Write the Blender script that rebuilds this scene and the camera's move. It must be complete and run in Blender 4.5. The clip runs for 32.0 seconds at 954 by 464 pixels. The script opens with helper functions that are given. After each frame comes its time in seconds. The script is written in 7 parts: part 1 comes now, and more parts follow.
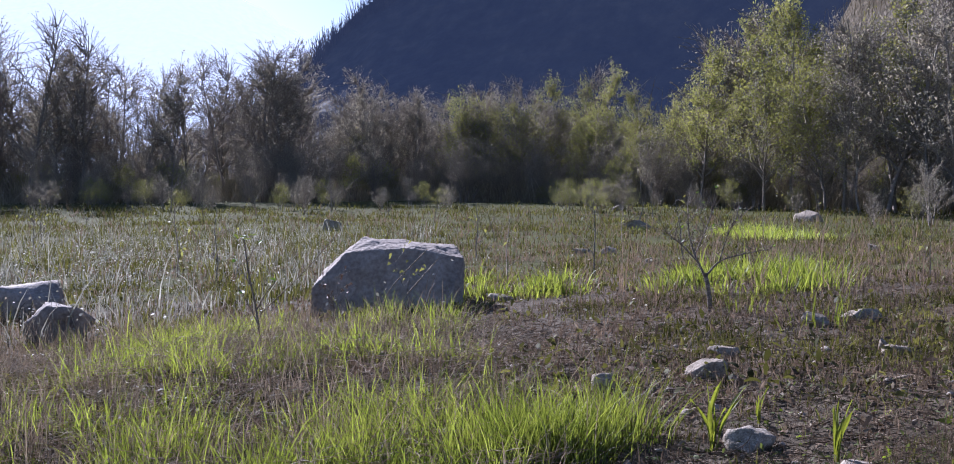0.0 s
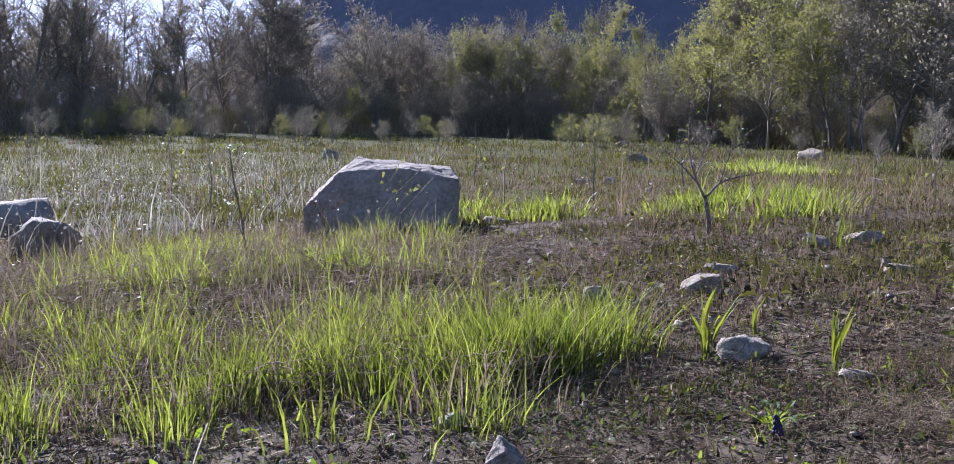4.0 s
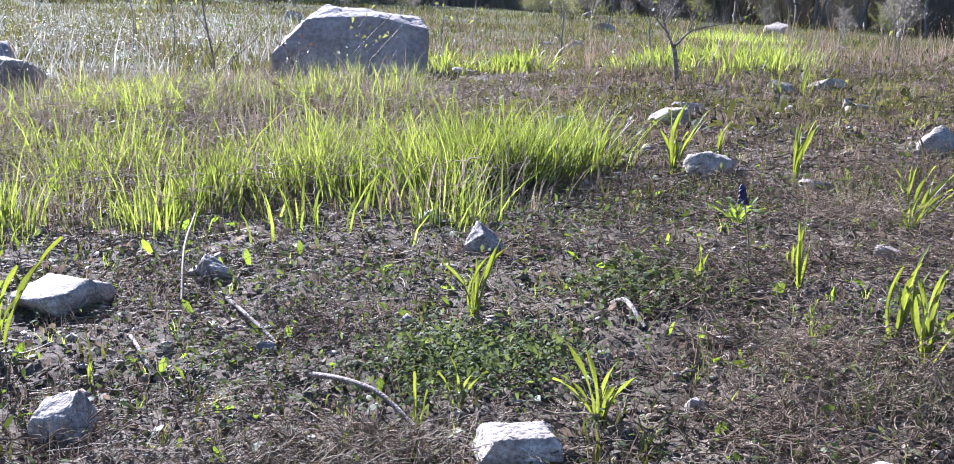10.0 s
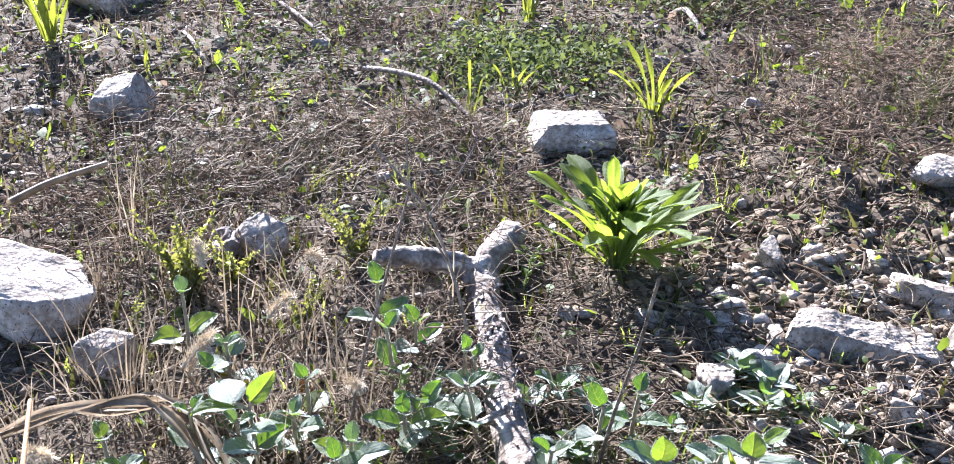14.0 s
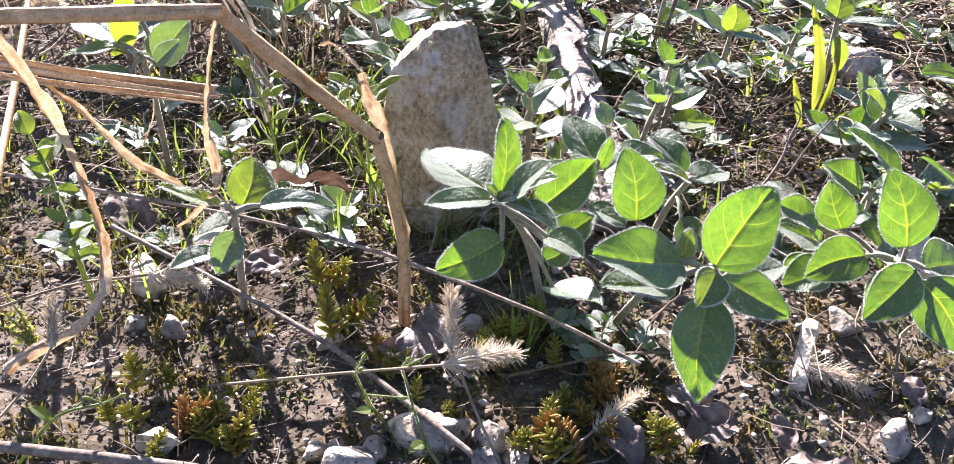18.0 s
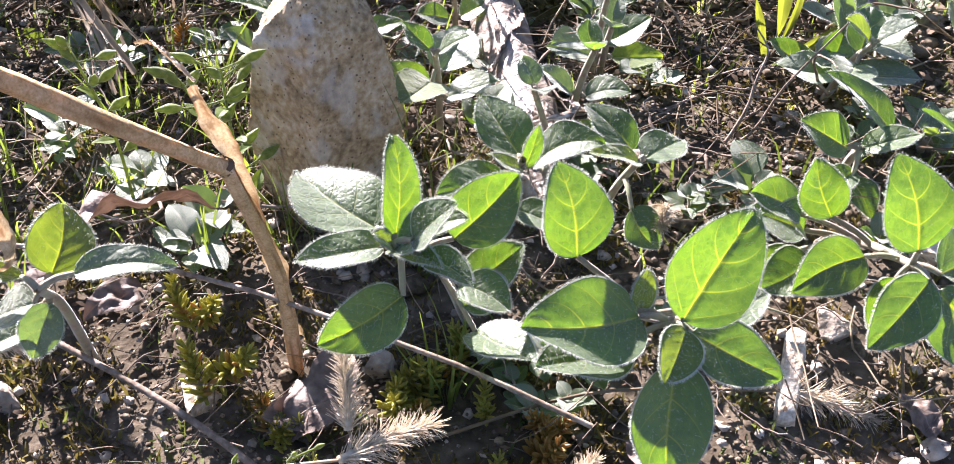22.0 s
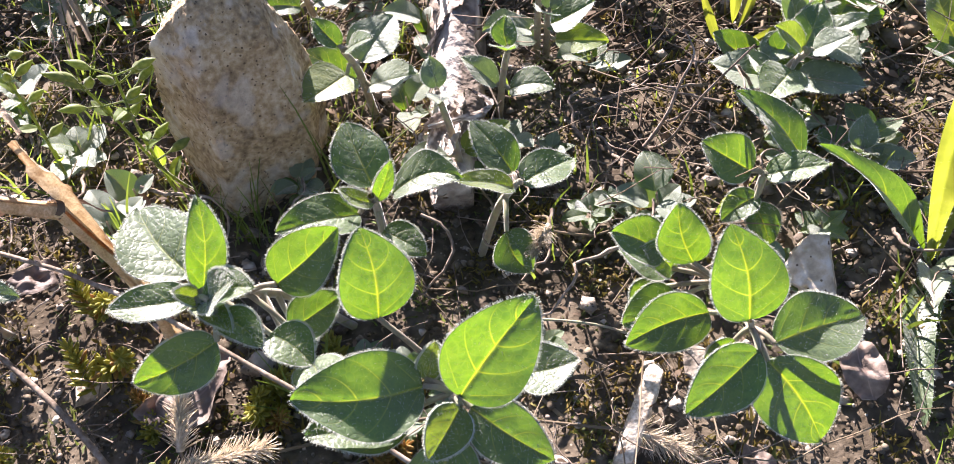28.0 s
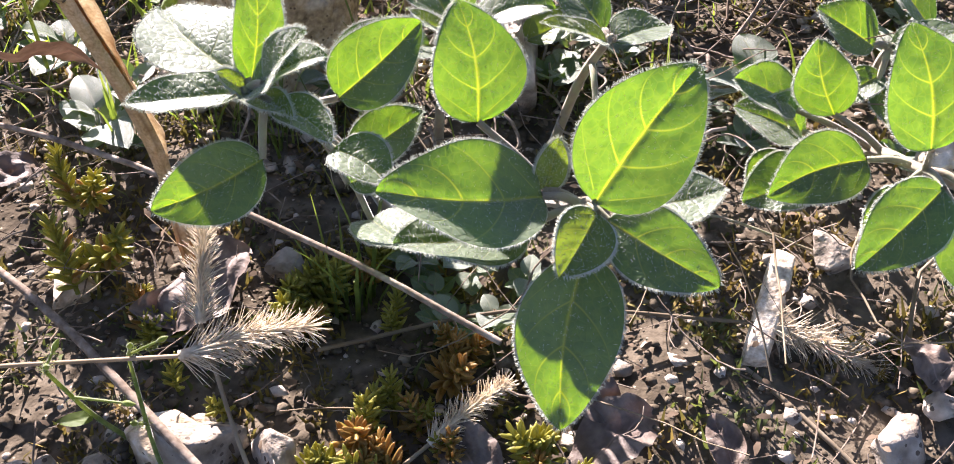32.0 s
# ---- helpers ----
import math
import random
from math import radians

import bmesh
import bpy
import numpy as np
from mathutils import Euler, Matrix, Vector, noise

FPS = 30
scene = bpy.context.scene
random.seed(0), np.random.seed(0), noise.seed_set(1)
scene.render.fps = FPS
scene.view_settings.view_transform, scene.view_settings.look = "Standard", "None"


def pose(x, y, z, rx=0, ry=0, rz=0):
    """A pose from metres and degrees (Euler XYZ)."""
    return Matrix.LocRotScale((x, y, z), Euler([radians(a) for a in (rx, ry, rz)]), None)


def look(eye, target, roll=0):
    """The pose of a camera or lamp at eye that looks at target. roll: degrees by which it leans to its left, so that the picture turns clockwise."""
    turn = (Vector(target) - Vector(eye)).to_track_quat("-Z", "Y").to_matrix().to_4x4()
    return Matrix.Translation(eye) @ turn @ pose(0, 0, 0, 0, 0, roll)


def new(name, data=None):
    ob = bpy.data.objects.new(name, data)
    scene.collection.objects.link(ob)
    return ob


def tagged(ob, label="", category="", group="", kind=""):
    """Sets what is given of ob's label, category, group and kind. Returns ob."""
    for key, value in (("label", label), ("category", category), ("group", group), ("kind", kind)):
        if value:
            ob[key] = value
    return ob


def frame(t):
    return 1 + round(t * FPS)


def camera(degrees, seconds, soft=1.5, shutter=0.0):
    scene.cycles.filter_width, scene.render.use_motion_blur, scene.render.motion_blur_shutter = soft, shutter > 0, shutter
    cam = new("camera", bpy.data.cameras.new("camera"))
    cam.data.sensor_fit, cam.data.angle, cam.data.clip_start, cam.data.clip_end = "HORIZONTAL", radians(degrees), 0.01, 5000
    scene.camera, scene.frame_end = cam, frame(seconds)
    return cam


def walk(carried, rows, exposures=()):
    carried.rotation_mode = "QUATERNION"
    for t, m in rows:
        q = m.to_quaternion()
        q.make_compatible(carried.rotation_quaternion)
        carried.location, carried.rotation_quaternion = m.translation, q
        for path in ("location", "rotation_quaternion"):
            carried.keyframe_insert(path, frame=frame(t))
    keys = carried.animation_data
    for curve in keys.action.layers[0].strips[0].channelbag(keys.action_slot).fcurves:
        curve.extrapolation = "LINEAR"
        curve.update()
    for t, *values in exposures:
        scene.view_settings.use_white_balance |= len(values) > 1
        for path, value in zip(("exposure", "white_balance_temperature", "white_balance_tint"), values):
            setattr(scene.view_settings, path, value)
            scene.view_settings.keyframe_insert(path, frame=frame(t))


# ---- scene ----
cam = camera(48.70, 32.0, soft=0.95)
PATH = [
    (0.0, look((0.0063, 0.0665, 0.7643), (0.0067, 1.0659, 0.7296), -0.08)),
    (0.5, look((0.0395, 0.1348, 0.7499), (0.0377, 1.1341, 0.7125), -0.11)),
    (1.0, look((0.0416, 0.1491, 0.7335), (0.0395, 1.1483, 0.6931), 0.05)),
    (1.5, look((0.0418, 0.1572, 0.7174), (0.0398, 1.1562, 0.6729), 0.15)),
    (2.0, look((0.0380, 0.1592, 0.7033), (0.0364, 1.1579, 0.6519), 0.40)),
    (2.5, look((0.0401, 0.1641, 0.6972), (0.0382, 1.1623, 0.6376), 0.46)),
    (3.0, look((0.0380, 0.1714, 0.6831), (0.0365, 1.1689, 0.6128), 0.65)),
    (3.5, look((0.0566, 0.2124, 0.6669), (0.0541, 1.2091, 0.5847), 0.74)),
    (4.0, look((0.0527, 0.2074, 0.6510), (0.0514, 1.2029, 0.5566), 0.77)),
    (4.5, look((0.0528, 0.1950, 0.6369), (0.0516, 1.1889, 0.5267), 0.91)),
    (6.5, look((0.0514, 0.1646, 0.5924), (0.0596, 1.1531, 0.4414), 1.09)),
    (7.0, look((0.0515, 0.1517, 0.5777), (0.0628, 1.1386, 0.4171), 1.11)),
    (7.5, look((0.0458, 0.1411, 0.5638), (0.0620, 1.1264, 0.3938), 1.18)),
    (8.0, look((0.0371, 0.1319, 0.5509), (0.0591, 1.1154, 0.3715), 1.32)),
    (8.5, look((0.0312, 0.1237, 0.5358), (0.0578, 1.1059, 0.3496), 1.33)),
    (9.0, look((0.0263, 0.1122, 0.5225), (0.0569, 1.0930, 0.3297), 1.55)),
    (9.5, look((0.0193, 0.1073, 0.5100), (0.0547, 1.0865, 0.3099), 1.87)),
    (10.0, look((0.0163, 0.1021, 0.4961), (0.0539, 1.0790, 0.2856), 2.12)),
    (10.5, look((0.0148, 0.0944, 0.4828), (0.0537, 1.0680, 0.2578), 2.44)),
    (11.0, look((0.0126, 0.0885, 0.4680), (0.0513, 1.0580, 0.2260), 2.74)),
    (11.5, look((0.0126, 0.0884, 0.4589), (0.0468, 1.0504, 0.1880), 2.79)),
    (12.0, look((0.0117, 0.0888, 0.4501), (0.0397, 1.0418, 0.1485), 2.85)),
    (12.5, look((0.0118, 0.0870, 0.4444), (0.0334, 1.0290, 0.1094), 3.00)),
    (13.0, look((0.0126, 0.0864, 0.4404), (0.0272, 1.0155, 0.0709), 3.12)),
    (13.5, look((0.0117, 0.0851, 0.4332), (0.0206, 1.0008, 0.0313), 3.26)),
    (15.5, look((0.0048, 0.0841, 0.3888), (-0.0090, 0.9338, -0.1384), 3.60)),
    (16.0, look((0.0039, 0.0902, 0.3792), (-0.0107, 0.9163, -0.1842), 4.22)),
    (16.5, look((0.0046, 0.0827, 0.3502), (-0.0099, 0.9022, -0.2227), 4.60)),
    (17.0, look((-0.0042, 0.0805, 0.3254), (0.0027, 0.8886, -0.2636), 6.57)),
    (17.5, look((0.0027, 0.0703, 0.2961), (-0.0037, 0.8842, -0.2848), 5.34)),
    (18.0, look((0.0026, 0.0667, 0.2775), (0.0044, 0.8758, -0.3103), 5.56)),
    (18.5, look((0.0036, 0.0687, 0.2675), (0.0132, 0.8778, -0.3201), 6.23)),
    (19.0, look((0.0039, 0.0756, 0.2553), (0.0240, 0.8846, -0.3321), 6.76)),
    (19.5, look((-0.0032, 0.0897, 0.2442), (0.0463, 0.8861, -0.3585), 7.47)),
    (20.0, look((0.0016, 0.1014, 0.2397), (0.0438, 0.9019, -0.3581), 5.51)),
    (20.5, look((0.0022, 0.1198, 0.2403), (0.0497, 0.9188, -0.3591), 4.78)),
    (21.0, look((0.0032, 0.1453, 0.2529), (0.0567, 0.9121, -0.3867), 4.72)),
    (21.5, look((0.0079, 0.1628, 0.2615), (0.0647, 0.8983, -0.4136), 4.59)),
    (22.0, look((0.0132, 0.1690, 0.2660), (0.0770, 0.8891, -0.4250), 4.55)),
    (22.5, look((0.0256, 0.1788, 0.2751), (0.0746, 0.8738, -0.4422), 3.64)),
    (23.0, look((0.0374, 0.1827, 0.2784), (0.0739, 0.8661, -0.4507), 2.85)),
    (23.5, look((0.0499, 0.1845, 0.2817), (0.0702, 0.8591, -0.4562), 1.82)),
    (24.0, look((0.0584, 0.1865, 0.2845), (0.0701, 0.8529, -0.4610), 1.43)),
    (24.5, look((0.0679, 0.1876, 0.2870), (0.0678, 0.8463, -0.4654), 1.10)),
    (25.0, look((0.0763, 0.1918, 0.2912), (0.0676, 0.8344, -0.4750), 1.11)),
    (25.5, look((0.0819, 0.1982, 0.2976), (0.0664, 0.8214, -0.4844), 1.09)),
    (26.0, look((0.0798, 0.2062, 0.3037), (0.0706, 0.8139, -0.4904), 2.06)),
    (26.5, look((0.0872, 0.2097, 0.3082), (0.0549, 0.8136, -0.4882), 0.59)),
    (28.5, look((0.0996, 0.2111, 0.3096), (0.0265, 0.8172, -0.4824), -1.12)),
    (29.0, look((0.1001, 0.2062, 0.3049), (0.0259, 0.8186, -0.4822), -0.85)),
    (29.5, look((0.1022, 0.2060, 0.3005), (0.0187, 0.8149, -0.4884), -1.08)),
    (30.0, look((0.0909, 0.1947, 0.2758), (0.0249, 0.8521, -0.4749), 0.61)),
    (30.5, look((0.0732, 0.1779, 0.2369), (0.0428, 0.9062, -0.4476), 3.00)),
    (31.0, look((0.0625, 0.1841, 0.2210), (0.0528, 0.9005, -0.4767), 3.97)),
    (31.5, look((0.0626, 0.1895, 0.2164), (0.0431, 0.8896, -0.4974), 3.41)),
    (32.0, look((0.0625, 0.1905, 0.2136), (0.0386, 0.8949, -0.4958), 3.09)),
]
EXPOSURES = [(0.0, 1.22, 5250, 26), (4.0, 1.47, 5250, 24.5), (9.0, 2.07, 5100, 23.5), (13.0, 2.72, 5250, 20), (16.0, 2.55, 5800, 25), (19.0, 2.74, 5900, 29), (26.0, 2.54, 6200, 28), (32.0, 2.52, 6250, 28)]
walk(cam, PATH, EXPOSURES)

# ---- sky and sun ----
SUN_EL, SUN_AZ = radians(24.0), radians(-26.0)
world = bpy.data.worlds.new("world")
scene.world = world
world.use_nodes = True
wn = world.node_tree.nodes
sky = wn.new("ShaderNodeTexSky")
sky.sky_type = "NISHITA"
sky.sun_disc = False
sky.sun_elevation, sky.sun_rotation = SUN_EL, SUN_AZ
sky.air_density, sky.dust_density, sky.ozone_density = 0.85, 0.4, 1.5
world.node_tree.links.new(sky.outputs[0], wn["Background"].inputs[0])
wn["Background"].inputs[1].default_value = 0.05
sun = new("sun", bpy.data.lights.new("sun", "SUN"))
sun.data.energy, sun.data.angle, sun.data.color = 5.0, radians(0.6), (1.0, 0.94, 0.84)
SUN_DIR = Vector((math.sin(SUN_AZ) * math.cos(SUN_EL), math.cos(SUN_AZ) * math.cos(SUN_EL), math.sin(SUN_EL)))
sun.matrix_world = look(SUN_DIR * 50, (0, 0, 0))

# ---- materials ----


def surf(name, cols, scale=20.0, rough=0.8, bump=0.3, bscale=None, fine=4.0, trans=0.0, tcol=None, vary=0.25, speck=None, sheen=0.0, vein=None, spec=0.3, metal=0.0, coat=0.0, cells=0.0, fuzz=None, ribs=0.0):
    """A surface of two or three colours mixed at two scales, with relief, optional light through it, specks, a net of fine veins and a pale down.
    fuzz: how much of the down shows, and its colour. ribs: pairs of side veins, drawn over the leaf's own length and width."""
    m = bpy.data.materials.new(name)
    m.use_nodes = True
    nt = m.node_tree
    nd, ln = nt.nodes, nt.links
    b = nd["Principled BSDF"]
    tc = nd.new("ShaderNodeTexCoord")
    oi = nd.new("ShaderNodeObjectInfo")
    n1 = nd.new("ShaderNodeTexNoise")
    n1.inputs["Scale"].default_value, n1.inputs["Detail"].default_value = scale, 6
    n2 = nd.new("ShaderNodeTexNoise")
    n2.inputs["Scale"].default_value, n2.inputs["Detail"].default_value = scale * fine, 4
    ln.new(tc.outputs["Object"], n1.inputs["Vector"])
    ln.new(tc.outputs["Object"], n2.inputs["Vector"])
    mix = nd.new("ShaderNodeMath")
    mix.operation = "MULTIPLY_ADD"
    mix.inputs[1].default_value = 0.5
    ln.new(n2.outputs["Fac"], mix.inputs[0])
    half = nd.new("ShaderNodeMath")
    half.operation = "MULTIPLY"
    half.inputs[1].default_value = 0.5
    ln.new(n1.outputs["Fac"], half.inputs[0])
    ln.new(half.outputs[0], mix.inputs[2])
    ramp = nd.new("ShaderNodeValToRGB")
    el = ramp.color_ramp.elements
    while len(el) < len(cols):
        el.new(0.5)
    for i, c in enumerate(cols):
        el[i].position = 0.34 + 0.32 * i / max(1, len(cols) - 1)
        el[i].color = (*c, 1)
    ln.new(mix.outputs[0], ramp.inputs[0])
    colour = ramp.outputs[0]
    if speck:
        v = nd.new("ShaderNodeTexVoronoi")
        v.inputs["Scale"].default_value = speck[0]
        ln.new(tc.outputs["Object"], v.inputs["Vector"])
        lt = nd.new("ShaderNodeMath")
        lt.operation = "LESS_THAN"
        lt.inputs[1].default_value = speck[1]
        ln.new(v.outputs["Distance"], lt.inputs[0])
        mx = nd.new("ShaderNodeMix")
        mx.data_type = "RGBA"
        ln.new(lt.outputs[0], mx.inputs["Factor"])
        ln.new(colour, mx.inputs["A"])
        mx.inputs["B"].default_value = (*speck[2], 1)
        colour = mx.outputs["Result"]
    def calc(op, x, y=None, clamp=False):
        n = nd.new("ShaderNodeMath")
        n.operation, n.use_clamp = op, clamp
        for k, q in enumerate((x, y)):
            if isinstance(q, (int, float)):
                n.inputs[k].default_value = q
            elif q is not None:
                ln.new(q, n.inputs[k])
        return n.outputs[0]

    net = None
    if vein:
        at = nd.new("ShaderNodeAttribute")
        at.attribute_name = "vein"
        fac = at.outputs["Fac"]
        if ribs:
            across, along = nd.new("ShaderNodeAttribute"), nd.new("ShaderNodeAttribute")
            across.attribute_name, along.attribute_name = "across", "along"
            u = calc("ABSOLUTE", across.outputs["Fac"])
            v = along.outputs["Fac"]
            bow = calc("ADD", calc("MULTIPLY", u, 0.17), calc("MULTIPLY", calc("POWER", u, 2.2), 0.17))
            ph = calc("MULTIPLY", calc("SUBTRACT", v, bow), ribs * 0.84)
            off = calc("ABSOLUTE", calc("SUBTRACT", calc("FRACT", calc("ADD", ph, 0.5)), 0.5))
            lat = calc("SUBTRACT", 1.0, calc("DIVIDE", off, 0.045), True)
            lat = calc("MULTIPLY", calc("MULTIPLY", lat, calc("SUBTRACT", 1.0, calc("MULTIPLY", u, 0.75))), calc("GREATER_THAN", v, 0.06))
            rib = calc("SUBTRACT", 1.0, calc("DIVIDE", u, calc("SUBTRACT", 0.075, calc("MULTIPLY", v, 0.05))), True)
            fine = nd.new("ShaderNodeTexVoronoi")
            fine.feature = "DISTANCE_TO_EDGE"
            fine.inputs["Scale"].default_value = cells
            ln.new(tc.outputs["Object"], fine.inputs["Vector"])
            mesh = calc("MULTIPLY", calc("SUBTRACT", 1.0, calc("DIVIDE", fine.outputs["Distance"], 0.09), True), 0.14)
            net = calc("MAXIMUM", calc("MAXIMUM", lat, rib), mesh)
            fac = net
        mx = nd.new("ShaderNodeMix")
        mx.data_type = "RGBA"
        ln.new(fac, mx.inputs["Factor"])
        ln.new(colour, mx.inputs["A"])
        mx.inputs["B"].default_value = (*vein, 1)
        colour = mx.outputs["Result"]
    geo = nd.new("ShaderNodeNewGeometry")
    rnd = nd.new("ShaderNodeMath")
    rnd.operation = "ADD"
    ln.new(geo.outputs["Random Per Island"], rnd.inputs[0])
    ln.new(oi.outputs["Random"], rnd.inputs[1])
    mr = nd.new("ShaderNodeMapRange")
    mr.inputs["From Max"].default_value = 2.0
    mr.inputs["To Min"].default_value, mr.inputs["To Max"].default_value = 1 - vary, 1 + vary
    ln.new(rnd.outputs[0], mr.inputs["Value"])
    hsv = nd.new("ShaderNodeHueSaturation")
    ln.new(colour, hsv.inputs["Color"])
    ln.new(mr.outputs[0], hsv.inputs["Value"])
    colour = hsv.outputs[0]
    if fuzz:
        fz = nd.new("ShaderNodeMix")
        fz.data_type = "RGBA"
        fz.inputs["Factor"].default_value = fuzz[0]
        ln.new(colour, fz.inputs["A"])
        fz.inputs["B"].default_value = (*fuzz[1], 1)
        ln.new(fz.outputs["Result"], b.inputs["Base Color"])
    else:
        ln.new(colour, b.inputs["Base Color"])
    b.inputs["Roughness"].default_value = rough
    b.inputs["Specular IOR Level"].default_value = spec
    b.inputs["Metallic"].default_value = metal
    b.inputs["Coat Weight"].default_value, b.inputs["Coat Roughness"].default_value = coat, 0.45
    if sheen:
        b.inputs["Sheen Weight"].default_value = sheen
        b.inputs["Sheen Roughness"].default_value = 0.4
    bp = nd.new("ShaderNodeBump")
    bp.inputs["Strength"].default_value = bump
    bp.inputs["Distance"].default_value = 0.3 / (bscale or scale * fine)
    n3 = nd.new("ShaderNodeTexNoise")
    n3.inputs["Scale"].default_value, n3.inputs["Detail"].default_value = bscale or scale * fine, 5
    ln.new(tc.outputs["Object"], n3.inputs["Vector"])
    if cells:
        vc = nd.new("ShaderNodeTexVoronoi")
        vc.feature = "DISTANCE_TO_EDGE"
        vc.inputs["Scale"].default_value = cells
        ln.new(tc.outputs["Object"], vc.inputs["Vector"])
        ma = nd.new("ShaderNodeMath")
        ma.operation = "MULTIPLY_ADD"
        ma.inputs[1].default_value = 2.2
        ln.new(vc.outputs["Distance"], ma.inputs[0])
        ln.new(n3.outputs["Fac"], ma.inputs[2])
        high = ma.outputs[0]
        if net:
            high = calc("SUBTRACT", high, calc("MULTIPLY", net, 1.2))
        ln.new(high, bp.inputs["Height"])
    else:
        ln.new(n3.outputs["Fac"], bp.inputs["Height"])
    ln.new(bp.outputs[0], b.inputs["Normal"])
    if trans:
        t = nd.new("ShaderNodeBsdfTranslucent")
        if tcol:
            g = nd.new("ShaderNodeMix")
            g.data_type, g.blend_type = "RGBA", "MULTIPLY"
            g.inputs["Factor"].default_value = 1.0
            ln.new(colour, g.inputs["A"])
            g.inputs["B"].default_value = (*tcol, 1)
            ln.new(g.outputs["Result"], t.inputs["Color"])
        else:
            ln.new(colour, t.inputs["Color"])
        ms = nd.new("ShaderNodeMixShader")
        ms.inputs[0].default_value = trans
        ln.new(b.outputs[0], ms.inputs[1])
        ln.new(t.outputs[0], ms.inputs[2])
        ln.new(ms.outputs[0], nd["Material Output"].inputs["Surface"])
    return m


M_SOIL = surf("soil", [(0.040, 0.031, 0.021), (0.086, 0.069, 0.048), (0.168, 0.138, 0.10)], 11, 0.95, 1.0, 420, 16, speck=(330, 0.12, (0.26, 0.22, 0.17)), spec=0.05)
M_FIELD = surf("field_turf", [(0.050, 0.046, 0.022), (0.080, 0.082, 0.033), (0.115, 0.118, 0.047)], 0.9, 1.0, 1.0, 20, 9, spec=0.02)
M_STONE = surf("pale_limestone", [(0.13, 0.10, 0.072), (0.31, 0.262, 0.205), (0.55, 0.485, 0.40)], 40, 0.85, 1.5, 170, 5, speck=(330, 0.20, (0.10, 0.08, 0.06)))
M_TAN = surf("tan_stone", [(0.20, 0.145, 0.085), (0.50, 0.40, 0.275), (0.72, 0.66, 0.56)], 55, 0.85, 1.5, 300, 5, speck=(330, 0.14, (0.14, 0.10, 0.065)))
M_ROCK = surf("rusty_standing_stone", [(0.16, 0.108, 0.052), (0.44, 0.325, 0.18), (0.70, 0.59, 0.41)], 48, 0.9, 2.4, 420, 9, speck=(420, 0.16, (0.14, 0.095, 0.05)), vein=(0.62, 0.58, 0.50))
M_BOULDER = surf("grey_boulder", [(0.19, 0.15, 0.122), (0.31, 0.255, 0.21), (0.45, 0.385, 0.33)], 5, 0.9, 1.2, 45, 7)
M_GRASS = surf("green_grass", [(0.092, 0.128, 0.032), (0.16, 0.20, 0.056), (0.26, 0.295, 0.11)], 6, 0.5, 0.1, 60, 5, trans=0.52, tcol=(1.66, 1.56, 0.6), vary=0.75, spec=0.2)
M_DRY = surf("dry_grass", [(0.13, 0.098, 0.062), (0.27, 0.21, 0.135), (0.44, 0.365, 0.255)], 12, 0.65, 0.2, 80, 5, trans=0.3, vary=0.6, spec=0.12)
M_BROWN = surf("brown_litter", [(0.080, 0.056, 0.037), (0.175, 0.126, 0.084), (0.29, 0.215, 0.15)], 14, 0.8, 0.3, 90, 5, trans=0.28, vary=0.6, spec=0.1)
M_TAWNY = surf("tawny_dead_grass", [(0.19, 0.14, 0.096), (0.32, 0.245, 0.175), (0.47, 0.38, 0.285)], 14, 0.75, 0.2, 90, 5, trans=0.38, vary=0.55, spec=0.08)
M_FIELDSTONE = surf("weathered_field_stone", [(0.15, 0.118, 0.082), (0.29, 0.24, 0.18), (0.47, 0.405, 0.325)], 22, 0.9, 1.5, 120, 5, speck=(200, 0.18, (0.12, 0.095, 0.07)), spec=0.15)
M_BARK = surf("bark", [(0.15, 0.125, 0.10), (0.245, 0.21, 0.172), (0.36, 0.315, 0.265)], 12, 0.95, 0.6, 40, 5, spec=0.1)
M_LOG = surf("weathered_wood", [(0.065, 0.048, 0.035), (0.18, 0.142, 0.108), (0.42, 0.355, 0.285)], 40, 0.9, 2.0, 170, 5, vein=(0.64, 0.58, 0.50))
M_CHIP = surf("pale_splinter", [(0.20, 0.15, 0.10), (0.48, 0.395, 0.29), (0.72, 0.64, 0.51)], 160, 0.7, 1.2, 600, 5, vary=0.1)
M_LEAF = surf("hairy_leaf", [(0.030, 0.074, 0.011), (0.046, 0.100, 0.016), (0.068, 0.130, 0.024)], 90, 0.42, 0.35, 900, 5, trans=0.50, tcol=(2.35, 2.2, 0.22), vary=0.22, sheen=1.0, vein=(0.17, 0.215, 0.045), spec=0.6, coat=0.25, cells=560, fuzz=(0.08, (0.52, 0.56, 0.46)), ribs=4.6)
M_YOUNG = surf("young_leaf", [(0.085, 0.135, 0.022), (0.115, 0.17, 0.03), (0.15, 0.205, 0.042)], 90, 0.45, 0.3, 900, 5, trans=0.5, tcol=(1.75, 1.75, 0.35), vary=0.2, sheen=1.0, vein=(0.25, 0.28, 0.05), spec=0.4, cells=560, fuzz=(0.06, (0.5, 0.54, 0.44)), ribs=4.0)
